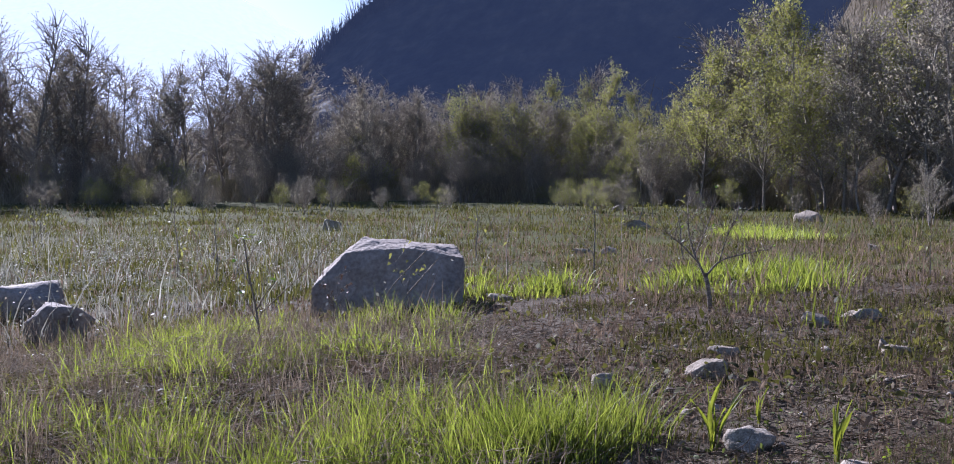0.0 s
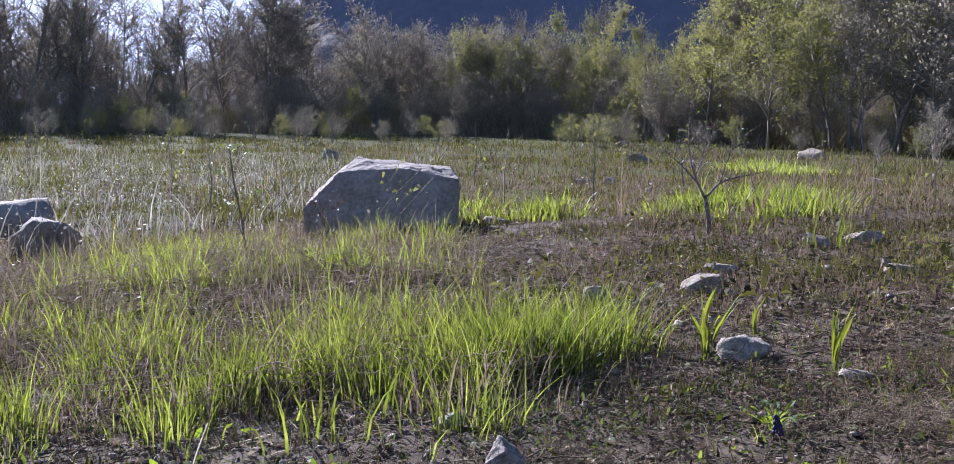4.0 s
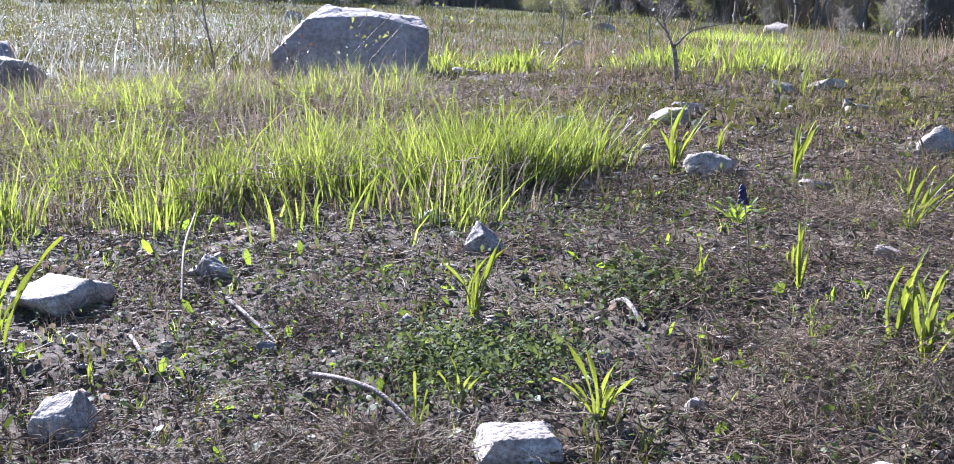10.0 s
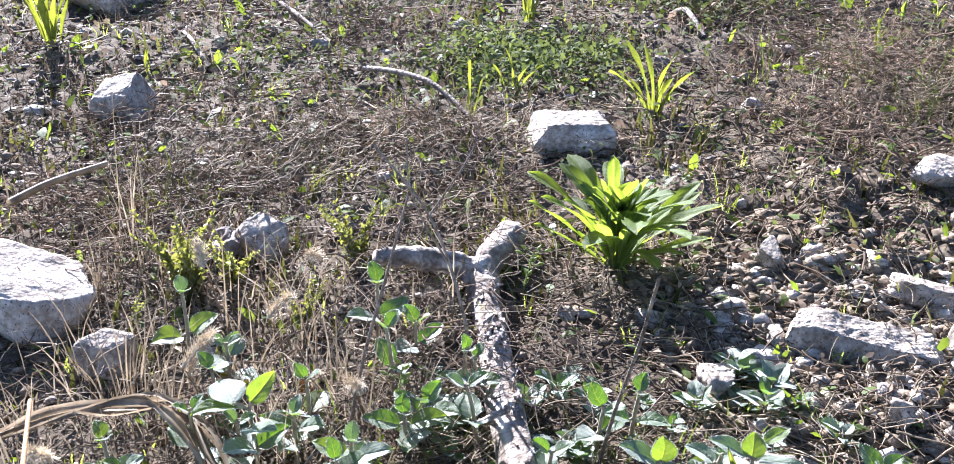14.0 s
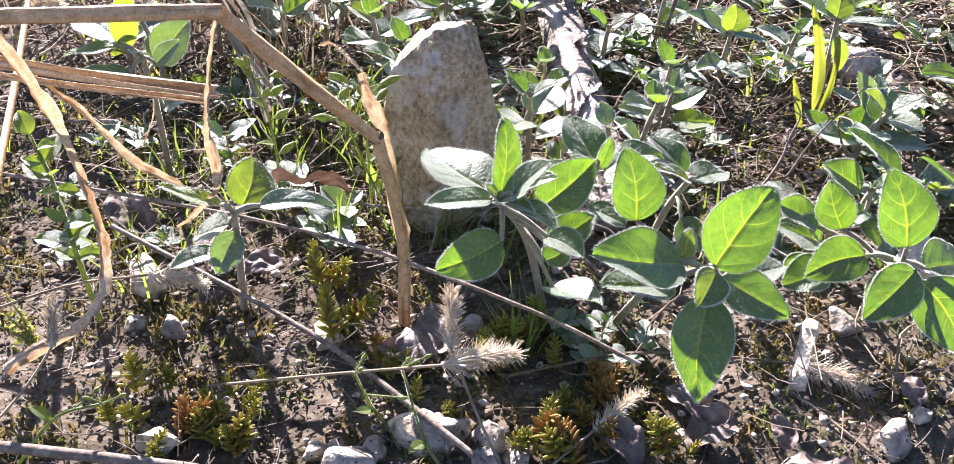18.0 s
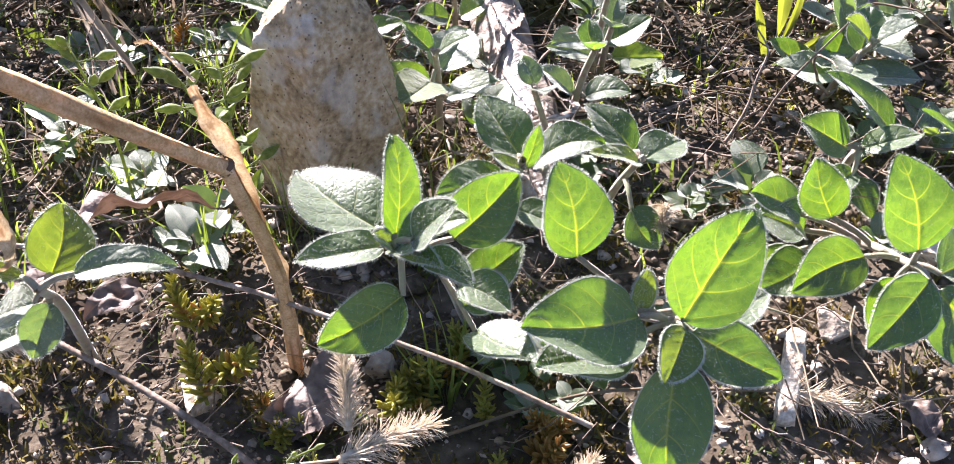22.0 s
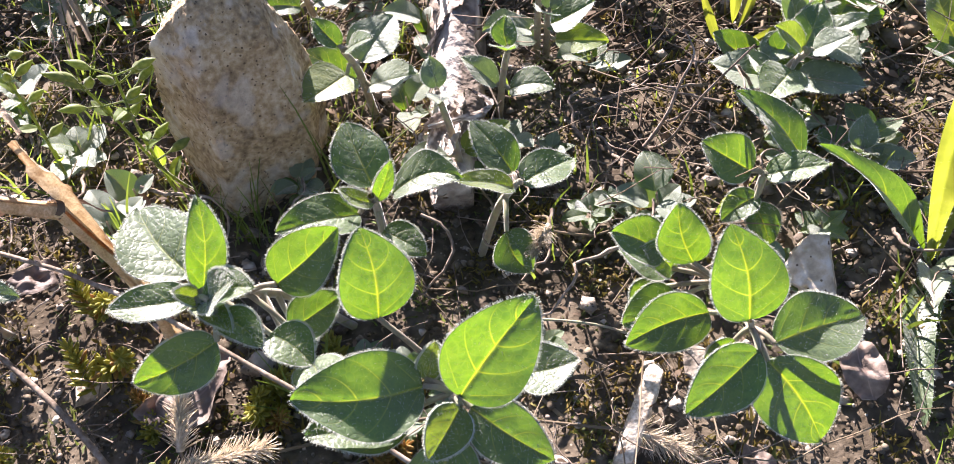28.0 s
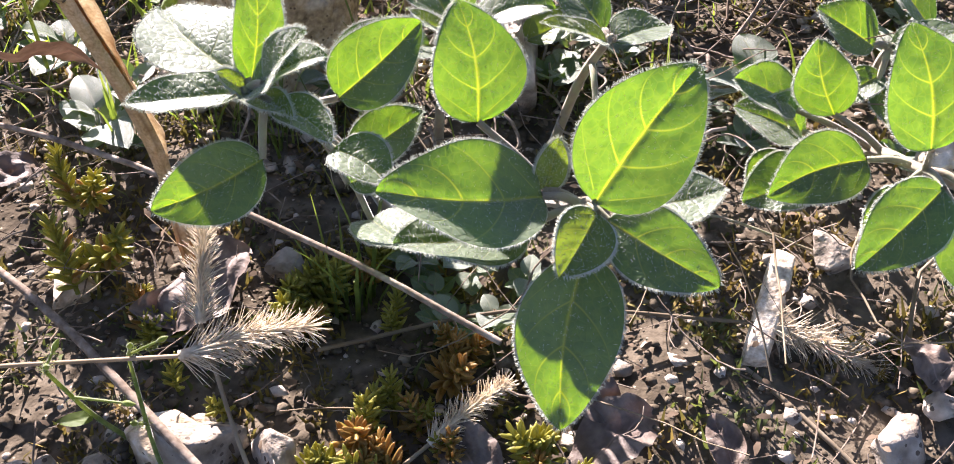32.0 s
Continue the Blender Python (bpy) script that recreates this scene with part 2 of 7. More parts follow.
M_GREY = surf("grey_green_leaf", [(0.052, 0.085, 0.036), (0.076, 0.114, 0.05), (0.105, 0.145, 0.066)], 90, 0.5, 0.3, 700, 5, trans=0.3, tcol=(1.9, 2.1, 0.45), vary=0.22, sheen=0.8, vein=(0.15, 0.17, 0.09), spec=0.45, coat=0.12, cells=500, fuzz=(0.16, (0.42, 0.46, 0.38)))
M_HAIR = surf("leaf_hair", [(0.6, 0.62, 0.52), (0.75, 0.77, 0.68)], 50, 0.4, 0.0, 50, trans=0.5, vary=0.1)
M_ROSE = surf("rosette_leaf", [(0.095, 0.145, 0.038), (0.13, 0.185, 0.048), (0.17, 0.225, 0.064)], 60, 0.55, 0.5, 300, 4, trans=0.58, tcol=(1.75, 1.65, 0.42), vary=0.35, vein=(0.22, 0.28, 0.12), spec=0.25)
M_STEM = surf("hairy_stem", [(0.22, 0.17, 0.12), (0.28, 0.24, 0.15), (0.30, 0.32, 0.17)], 80, 0.6, 0.2, 400, trans=0.15, sheen=0.5, vary=0.15)
M_STRAW = surf("dry_stalk", [(0.44, 0.285, 0.13), (0.64, 0.465, 0.25), (0.78, 0.635, 0.41)], 300, 0.5, 0.8, 700, 5, trans=0.36, tcol=(1.1, 0.95, 0.68), vary=0.1, vein=(0.27, 0.14, 0.055))
M_PEEL = surf("peeling_dry_skin", [(0.30, 0.215, 0.125), (0.46, 0.36, 0.235), (0.62, 0.52, 0.38)], 300, 0.55, 0.8, 700, 5, trans=0.25, tcol=(1.0, 0.93, 0.75), vary=0.15, vein=(0.20, 0.105, 0.045))
M_TWIG = surf("grey_twig", [(0.105, 0.075, 0.052), (0.19, 0.148, 0.11), (0.30, 0.25, 0.20)], 120, 0.8, 0.5, 700, 4, vary=0.3, spec=0.15)
M_DEAD = surf("dead_leaf", [(0.072, 0.050, 0.037), (0.135, 0.100, 0.077), (0.22, 0.175, 0.14)], 60, 0.65, 0.8, 300, 4, trans=0.06, tcol=(1.5, 1.0, 0.7), vary=0.35, vein=(0.23, 0.165, 0.13))
M_SEDUM = surf("stonecrop", [(0.15, 0.185, 0.03), (0.27, 0.27, 0.05), (0.42, 0.33, 0.08)], 60, 0.4, 0.1, 300, 3, trans=0.42, tcol=(1.4, 1.3, 0.6), vary=0.35)
M_RUST = surf("rusty_stonecrop", [(0.17, 0.145, 0.035), (0.29, 0.19, 0.05), (0.40, 0.20, 0.06)], 60, 0.4, 0.1, 300, 3, trans=0.4, tcol=(1.4, 1.1, 0.6), vary=0.35)
M_HERB = surf("creeping_herb", [(0.060, 0.075, 0.03), (0.095, 0.115, 0.045), (0.14, 0.16, 0.065)], 30, 0.8, 0.2, 200, trans=0.35, tcol=(1.3, 1.3, 0.7), vary=0.4, spec=0.08)
M_BUD = surf("spring_foliage", [(0.16, 0.168, 0.068), (0.23, 0.235, 0.094), (0.31, 0.305, 0.13)], 1.2, 0.6, 0.1, 8, trans=0.45, tcol=(1.3, 1.25, 0.7), vary=0.35)
M_HAZEL = surf("brown_catkins", [(0.23, 0.20, 0.145), (0.33, 0.29, 0.205), (0.43, 0.385, 0.28)], 1.2, 0.8, 0.1, 8, trans=0.4, vary=0.4)
M_SILVER = surf("silvery_dry_grass", [(0.20, 0.19, 0.14), (0.34, 0.325, 0.25), (0.55, 0.53, 0.45)], 3, 0.6, 0.1, 40, trans=0.35, vary=0.6)
M_TURF = surf("olive_turf", [(0.046, 0.048, 0.017), (0.092, 0.092, 0.032), (0.17, 0.162, 0.062)], 1.5, 0.65, 0.1, 40, trans=0.38, tcol=(1.25, 1.22, 0.7), vary=0.75, spec=0.08)
M_MOSS = surf("brown_moss", [(0.09, 0.075, 0.018), (0.155, 0.13, 0.03), (0.25, 0.165, 0.045)], 40, 0.8, 0.2, 300, trans=0.3, vary=0.4)
M_CLOD = surf("soil_clod", [(0.085, 0.065, 0.044), (0.165, 0.13, 0.09), (0.275, 0.222, 0.16)], 60, 0.95, 0.8, 400, vary=0.4, spec=0.05)
M_CRUMB = surf("dark_soil_crumb", [(0.044, 0.034, 0.023), (0.096, 0.077, 0.053), (0.19, 0.158, 0.113)], 90, 0.95, 0.8, 600, vary=0.5, spec=0.05)
M_BLADE = surf("fresh_grass_blade", [(0.10, 0.14, 0.03), (0.14, 0.185, 0.045), (0.18, 0.22, 0.065)], 60, 0.5, 0.1, 300, trans=0.45, tcol=(1.3, 1.35, 0.6), vary=0.3)
M_FEATHER = surf("feathery_leaf", [(0.17, 0.19, 0.05), (0.24, 0.25, 0.07), (0.30, 0.30, 0.10)], 60, 0.6, 0.1, 300, trans=0.45, tcol=(1.3, 1.25, 0.7), vary=0.3)
M_BUDS = surf("yellow_bud", [(0.13, 0.17, 0.035), (0.19, 0.23, 0.055), (0.27, 0.30, 0.09)], 200, 0.5, 0.2, 800, trans=0.45, tcol=(1.4, 1.4, 0.6), sheen=0.6, vary=0.25)
M_FOX = surf("foxtail_bristle", [(0.55, 0.46, 0.33), (0.70, 0.61, 0.46), (0.82, 0.75, 0.62)], 200, 0.45, 0.0, 300, trans=0.45, vary=0.25)
M_VIOLET = surf("violet_floret", [(0.016, 0.013, 0.035), (0.03, 0.022, 0.065), (0.05, 0.038, 0.10)], 200, 0.6, 0.1, 600, vary=0.3)
# dark woods; their blue air haze is put in as emission below
M_HILL = surf("hazy_wooded_hillside", [(0.020, 0.022, 0.026), (0.045, 0.042, 0.038), (0.09, 0.075, 0.058)], 0.02, 1.0, 1.0, 0.12, 8)
M_SLOPE = surf("brown_rocky_slope", [(0.035, 0.030, 0.020), (0.075, 0.062, 0.043), (0.17, 0.145, 0.115)], 0.25, 1.0, 1.0, 0.5, 6, spec=0.02)
# pale blue-grey for the haze before the peak, which also gets emission below
M_PEAK = surf("far_hazy_peak", [(0.42, 0.44, 0.48), (0.52, 0.54, 0.58), (0.60, 0.62, 0.66)], 0.01, 1.0, 0.6, 0.05, 5)



def haze_glow(m, colour, strength):
    """Stands in for light scattered by the air: haze put into a far backdrop's material as emission."""
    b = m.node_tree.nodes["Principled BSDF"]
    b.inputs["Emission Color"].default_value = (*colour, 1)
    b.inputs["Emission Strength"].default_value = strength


# bluish haze as self-lit colour; neither backdrop is a light source
haze_glow(M_HILL, (0.28, 0.38, 0.70), 0.036)
haze_glow(M_PEAK, (0.82, 0.88, 1.0), 0.45)

# ---- builders ----
RNG = np.random.default_rng(5)


def mesh_of(name, verts, faces, mats, smooth=True, index=None, attr=None, blade=None):
    me = bpy.data.meshes.new(name)
    verts = np.asarray(verts, float)
    if isinstance(faces, np.ndarray):
        k = faces.shape[1]
        me.vertices.add(len(verts))
        me.vertices.foreach_set("co", verts.ravel())
        me.loops.add(faces.size)
        me.loops.foreach_set("vertex_index", faces.ravel().astype(np.int32))
        me.polygons.add(len(faces))
        me.polygons.foreach_set("loop_start", np.arange(0, faces.size, k, dtype=np.int32))
    else:
        me.from_pydata(verts.tolist(), [], faces)
    for m in mats if isinstance(mats, (list, tuple)) else [mats]:
        me.materials.append(m)
    if index is not None:
        me.polygons.foreach_set("material_index", np.asarray(index, np.int32))
    if attr is not None:
        a = me.attributes.new("vein", "FLOAT", "POINT")
        a.data.foreach_set("value", np.asarray(attr, np.float32))
    for nm, vals in zip(("across", "along"), blade or ()):
        a = me.attributes.new(nm, "FLOAT", "POINT")
        a.data.foreach_set("value", np.asarray(vals, np.float32))
    me.update(calc_edges=True)
    if smooth:
        me.shade_smooth()
    return me


def part(name, me, parent=None, label=""):
    ob = new(name, me)
    if parent:
        ob.parent = parent
    if label:
        ob["label"] = label
    return ob


def thing(name, at, label, category, group="", me=None):
    ob = new(name, me)
    ob.location = at
    return tagged(ob, label, category, group)


def stuff(name, me, label, category):
    return tagged(new(name, me), label, category, kind="stuff")


def unit(v):
    return v / np.maximum(np.linalg.norm(v, axis=-1, keepdims=True), 1e-9)


def ribbons(P, W, side):
    """Flat blades: P (n,k,3) midlines, W (n,k) widths, side (n,3) across."""
    n, k, _ = P.shape
    o = side[:, None, :] * W[..., None] * 0.5
    V = np.stack([P - o, P + o], 2).reshape(-1, 3)
    b = (np.arange(n)[:, None] * k + np.arange(k - 1)[None]).ravel() * 2
    return V, np.stack([b, b + 1, b + 3, b + 2], 1)


def tubes(P, R, s=3):
    """Round stems: P (n,k,3) midlines, R (n,k) radii."""
    n, k, _ = P.shape
    t = unit(np.gradient(P, axis=1))
    ref = np.where(np.abs(t[:, :1, 2:]) > 0.9, [[[1.0, 0, 0]]], [[[0, 0, 1.0]]])
    u = unit(np.cross(t, np.broadcast_to(ref, t.shape)))
    v = np.cross(t, u)
    a = np.arange(s) / s * 2 * np.pi
    V = P[:, :, None] + R[..., None, None] * (u[:, :, None] * np.cos(a)[:, None] + v[:, :, None] * np.sin(a)[:, None])
    b = (np.arange(n)[:, None, None] * k + np.arange(k - 1)[None, :, None]) * s
    j = np.arange(s)[None, None]
    q = np.stack([b + j, b + (j + 1) % s, b + s + (j + 1) % s, b + s + j], -1).reshape(-1, 4)
    return V.reshape(-1, 3), q


def joined(parts):
    V, F, n = [], [], 0
    for v, f in parts:
        V.append(v)
        F.append(f + n)
        n += len(v)
    return np.concatenate(V), np.concatenate(F)


def hill(x, y):
    """Height of the ground."""
    x, y = np.asarray(x, float), np.asarray(y, float)
    z = 0.329 * np.tanh(x / 4) * np.exp(-(np.maximum(y - 4, 0) / 8) ** 2)
    z = z + 0.10 * np.exp(-(((x + 0.9) / 1.3) ** 2 + ((y - 4.6) / 1.0) ** 2))
    z = z - 0.09 * np.exp(-(((x - 0.02) / 0.35) ** 2 + ((y - 5.25) / 0.4) ** 2))
    far = np.hypot(x * 0.6, np.maximum(y, 0))
    z = z + 0.05 * np.sin(x * 0.55 + 1) * np.sin(y * 0.4) * np.clip((far - 6) / 10, 0, 1)
    bank = np.clip((x - 0.25 * y - 14) / 30, 0, 8)
    return z + bank * 9 * np.clip((y - 10) / 40, 0, 1) + 0.42 * np.clip((far - 32) / 25, 0, 1)


def relief(x, y):
    near = math.hypot(x, y - 0.5)
    z = 0.006 * noise.noise((x * 9, y * 9, 1.0))
    if near < 3.4:
        z += 0.0035 * noise.noise((x * 31, y * 31, 4.0)) + 0.0022 * noise.noise((x * 95, y * 95, 7.0))
        rough = min(1.0, max(0.0, (near - 0.3) / 0.3)) * min(1.0, (3.4 - near) / 0.8)
        if rough > 0:
            heap = math.exp(-((x - 0.40) / 0.20) ** 2 - ((y - 0.96) / 0.17) ** 2)
            if heap > 0.02:
                z += heap * (0.030 * abs(noise.noise((x * 13, y * 13, 21.0))) + 0.014 * noise.noise((x * 36, y * 36, 23.0)))
            z += rough * (0.011 * noise.noise((x * 6, y * 6, 11.0)) + 0.008 * abs(noise.noise((x * 19, y * 19, 13.0))) + 0.006 * noise.noise((x * 47, y * 47, 17.0)))
    return z


def surface(x, y):
    """Heights of the ground, with its relief, for arrays."""
    x, y = np.asarray(x, float), np.asarray(y, float)
    return hill(x, y) + np.array([relief(a, b) for a, b in zip(x.ravel().tolist(), y.ravel().tolist())]).reshape(x.shape)


def gz(x, y):
    return float(hill(x, y)) + relief(x, y)


# ---- ground ----
def spread(fine, step, grow, end):
    """Distances from the middle: even steps at first, then wider and wider."""
    d = [0.0]
    while d[-1] < end:
        d.append(d[-1] + step + grow * max(0.0, d[-1] - fine))
    return np.array(d)


side, ahead, behind = spread(0.7, 0.0095, 0.038, 3000), spread(1.4, 0.0095, 0.038, 3000), spread(0.12, 0.010, 0.07, 2500)
gx = np.concatenate([-side[:0:-1], side]) + 0.05
gy = np.concatenate([-behind[:0:-1], ahead]) + 0.36
NX, NY = len(gx), len(gy)
GX, GY = np.meshgrid(gx, gy)
GZ = hill(GX, GY) + np.array([relief(a, b) for a, b in zip(GX.ravel(), GY.ravel())]).reshape(GX.shape)
gi = np.arange(NX * NY).reshape(NY, NX)
gq = np.stack([gi[:-1, :-1], gi[:-1, 1:], gi[1:, 1:], gi[1:, :-1]], -1).reshape(-1, 4)
cy = (GY[:-1, :-1]).ravel()
cx = (GX[:-1, :-1]).ravel()
ground = new("ground", mesh_of("ground", np.stack([GX, GY, GZ], -1).reshape(-1, 3), gq, [M_SOIL, M_FIELD], index=(np.hypot(cx, cy) > 9.0).astype(int)))
tagged(ground, "dry stony soil with litter running into a rough meadow", "ground", kind="structure")
# ---- distance ----


def ridge(name, pts_az, dist, depth, seed, m, label, rough_h):
    """A mountain side: rows of (azimuth, elevation of its crest) in degrees, seen from the meadow."""
    az = np.linspace(pts_az[0][0], pts_az[-1][0], 160)
    top = np.interp(az, [p[0] for p in pts_az], [p[1] for p in pts_az])
    V = []
    for j in range(40):
        f = j / 39
        d = dist + depth * f
        for a, e in zip(az, top):
            h = math.tan(math.radians(e)) * (dist + depth) * f ** 1.15
            x, y = d * math.sin(math.radians(a)), d * math.cos(math.radians(a))
            h += rough_h * f * (noise.noise((x * 0.02, y * 0.02, seed)) + 0.5 * noise.noise((x * 0.07, y * 0.07, seed)))
            V.append((x, y, h - 2))
    i = np.arange(40 * 160).reshape(40, 160)
    q = np.stack([i[:-1, :-1], i[:-1, 1:], i[1:, 1:], i[1:, :-1]], -1).reshape(-1, 4)
    return tagged(new(name, mesh_of(name, V, q, m)), label, "mountain", kind="structure")


# both backdrops carry their haze in the material, as faint emission
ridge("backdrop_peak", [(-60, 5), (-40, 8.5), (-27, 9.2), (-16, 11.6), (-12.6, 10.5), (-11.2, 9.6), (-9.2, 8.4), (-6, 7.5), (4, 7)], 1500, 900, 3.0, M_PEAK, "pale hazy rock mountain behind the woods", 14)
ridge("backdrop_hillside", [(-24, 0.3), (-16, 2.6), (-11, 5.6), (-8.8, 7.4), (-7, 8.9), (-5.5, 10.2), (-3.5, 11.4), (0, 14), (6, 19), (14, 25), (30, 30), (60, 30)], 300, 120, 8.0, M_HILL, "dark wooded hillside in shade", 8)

slope = ridge("backdrop_slope", [(14, 0.5), (16.5, 4), (18.5, 8.5), (20.5, 12.5), (23, 17), (27, 23), (35, 30), (60, 30)], 78, 60, 5.0, M_SLOPE, "brown rocky slope with bare brush behind the trees", 5)


def tree_meshes(seed, height, limbs, twigs, leaves, leaf, crown_mat, spread=0.28, stems=1):
    r = np.random.default_rng(seed)
    paths, radii = [], []

    def grow(p, d, length, rad, n, wob, k=7):
        q = np.linspace(0, 1, k)[:, None] * d * length + p
        w = np.cumsum(r.normal(0, wob * length / k, (k, 3)), 0)
        w[0] = 0
        return q + w, rad * (1 - 0.8 * np.linspace(0, 1, k))
    ends = []
    for s in range(stems):
        lean = np.array([r.normal(0, 0.10 + 0.10 * (stems > 1)), r.normal(0, 0.1), 1.0])
        tp, tr = grow(np.array([r.normal(0, 0.12 * (stems > 1)), r.normal(0, 0.1 * (stems > 1)), -0.1]), lean / np.linalg.norm(lean), height * r.uniform(0.8, 1.0), height * 0.011, 0, 0.09)
        paths.append(tp)
        radii.append(tr)
        for i in range(limbs):
            f = r.uniform(0.18, 0.97)
            k = f * 6
            a = tp[int(k)] + (tp[min(int(k) + 1, 6)] - tp[int(k)]) * (k % 1)
            th = r.uniform(0, 6.28)
            up = r.uniform(0.5, 1.3)
            d = unit(np.array([math.cos(th), math.sin(th), up]))
            lp, lr = grow(a, d, height * spread * (1.15 - f) * r.uniform(0.7, 1.4), height * 0.0058 * (1.2 - f), 0, 0.16)
            paths.append(lp)
            radii.append(lr)
            for j in range(twigs):
                k = r.uniform(1.5, 5.9)
                b = lp[int(k)]
                d2 = unit(d + r.normal(0, 0.55, 3) + [0, 0, 0.25])
                wp, wr = grow(b, d2, height * spread * 0.45 * r.uniform(0.5, 1.2), height * 0.0022, 0, 0.2)
                paths.append(wp)
                radii.append(wr)
                ends.append(wp)
    V, F = tubes(np.array(paths), np.maximum(np.array(radii), 0.0012 * height), 3)
    trunk = mesh_of("trunk", V, F, M_BARK)
    ends = np.array(ends)
    e = ends[r.integers(0, len(ends), leaves)]
    k = r.integers(1, 7, leaves)
    c = e[np.arange(leaves), k] + r.normal(0, 0.045 * height * 0.25, (leaves, 3))
    d = unit(r.normal(0, 1, (leaves, 3)) + [0, 0, 0.2])
    L = leaf * r.uniform(0.5, 1.3, leaves)[:, None]
    P = np.stack([c, c + d * L * 0.5 + [0, 0, 0.01], c + d * L], 1)
    W = np.stack([0.15 * L[:, 0], 0.55 * L[:, 0], 0.05 * L[:, 0]], 1)
    V, F = ribbons(P, W, unit(np.cross(d, r.normal(0, 1, (leaves, 3)))))
    return trunk, mesh_of("crown", V, F, crown_mat)


KINDS = [
    (tree_meshes(1, 7.5, 24, 9, 1500, 0.085, M_HAZEL), "bare slender tree with brown spring twigs"),
    (tree_meshes(2, 7.0, 24, 9, 5600, 0.085, M_BUD), "slender tree in fresh yellow-green leaf"),
    (tree_meshes(3, 8.0, 20, 9, 500, 0.08, M_HAZEL), "tall bare tree with grey bark"),
    (tree_meshes(4, 6.0, 24, 10, 3000, 0.075, M_HAZEL, 0.34), "bushy brown tree with catkins"),
    (tree_meshes(5, 6.5, 24, 9, 3400, 0.08, M_BUD, 0.3), "young tree with sparse new leaves"),
    (tree_meshes(6, 3.0, 12, 8, 1200, 0.06, M_HAZEL, 0.4, 4), "bare brown thicket shrub"),
    (tree_meshes(7, 2.4, 10, 8, 2200, 0.06, M_BUD, 0.42, 4), "low shrub in new leaf"),
]


def plant_tree(kind, x, y, size, turn):
    (tr, cr), label = KINDS[kind]
    nm = "shrub" if kind >= 5 else "tree"
    t = thing(nm, (x, y, gz(x, y) - 0.05), label, nm, "trees at the wood's edge" if nm == "tree" else "shrubs at the wood's edge")
    t.rotation_euler = (0, 0, turn)
    t.scale = (size, size, size)
    part("trunk", tr, t)
    part("crown", cr, t)


rr = random.Random(11)
for i in range(230):
    az = rr.uniform(-33, 33)
    edge = 62 - 0.55 * max(0, az + 4) * 1.2 - 0.25 * max(0, -az - 8)
    d = edge + abs(rr.gauss(0, 13))
    x, y = d * math.sin(radians(az)), d * math.cos(radians(az))
    if az > 4:
        kind = rr.choice([0, 1, 1, 4, 3, 4, 2])
    elif az < -8:
        kind = rr.choice([0, 2, 2, 3, 0])
    else:
        kind = rr.choice([0, 3, 3, 4, 0, 2])
    plant_tree(kind, x, y, rr.uniform(0.75, 1.15) * (1.3 if az < -8 else 1.4 if az > 13 else 1.05), rr.uniform(0, 6.28))
for i in range(280):
    az = rr.uniform(-33, 34)
    edge = 60 - 0.6 * max(0, az + 4) * 1.2 - 0.25 * max(0, -az - 8)
    d = edge + rr.uniform(-3, 13)
    plant_tree(rr.choice([5, 5, 5, 6]), d * math.sin(radians(az)), d * math.cos(radians(az)), rr.uniform(0.7, 1.2), rr.uniform(0, 6.28))


for i in range(90):
    az, d = rr.uniform(36, 324), rr.uniform(52, 74)
    plant_tree(rr.choice([0, 1, 2, 3, 4, 5]), d * math.sin(radians(az)), d * math.cos(radians(az)), rr.uniform(0.9, 1.4), rr.uniform(0, 6.28))
plant_tree(2, 14.2, 36.5, 1.25, 0.7)
plant_tree(2, 14.9, 37.5, 1.1, 2.7)
plant_tree(0, 13.4, 38.5, 1.1, 4.0)
for kind, az, d, size, turn in ((1, 11.9, 45, 0.98, 1.0), (1, 16.6, 42, 1.12, 2.2), (4, 15.2, 41, 0.95, 0.4), (1, 9.0, 50, 0.8, 3.1), (4, 18.3, 40, 1.0, 5.0), (4, 2.2, 58, 1.05, 0.9), (4, -1.5, 59, 1.0, 2.6),
                                (1, 17.6, 44, 1.2, 4.1), (4, 19.5, 42, 1.15, 1.7), (3, 22.8, 38, 1.2, 2.0), (3, 20.0, 39, 0.9, 5.5), (4, 13.4, 47, 0.9, 3.7), (4, 6.0, 56, 0.9, 1.2), (3, 24.5, 37, 1.2, 0.3)):
    plant_tree(kind, d * math.sin(radians(az)), d * math.cos(radians(az)), size, turn)

for i in range(70):
    az, d = rr.uniform(-27, 25), rr.uniform(40, 57)
    d -= 0.5 * max(0, az)
    plant_tree(rr.choice([5, 6, 6, 5]), d * math.sin(radians(az)), d * math.cos(radians(az)), rr.uniform(0.22, 0.6), rr.uniform(0, 6.28))

# the depth of the wood, past the trees that stand apart
W = np.random.default_rng(77)
n = 2600
az = np.radians(W.uniform(-36, 38, n))
d = 66 - 0.6 * np.maximum(0, np.degrees(az) + 4) + W.uniform(8, 60, n)
bx, by = d * np.sin(az), d * np.cos(az)
bz = hill(bx, by) - 0.3
H = W.uniform(3.5, 9.0, n)
lean = W.normal(0, 0.09, (n, 2)) * H[:, None]
s = np.linspace(0, 1, 5)
P = np.stack([bx[:, None] + lean[:, :1] * s ** 1.5, by[:, None] + lean[:, 1:] * s ** 1.5, bz[:, None] + H[:, None] * s], -1)
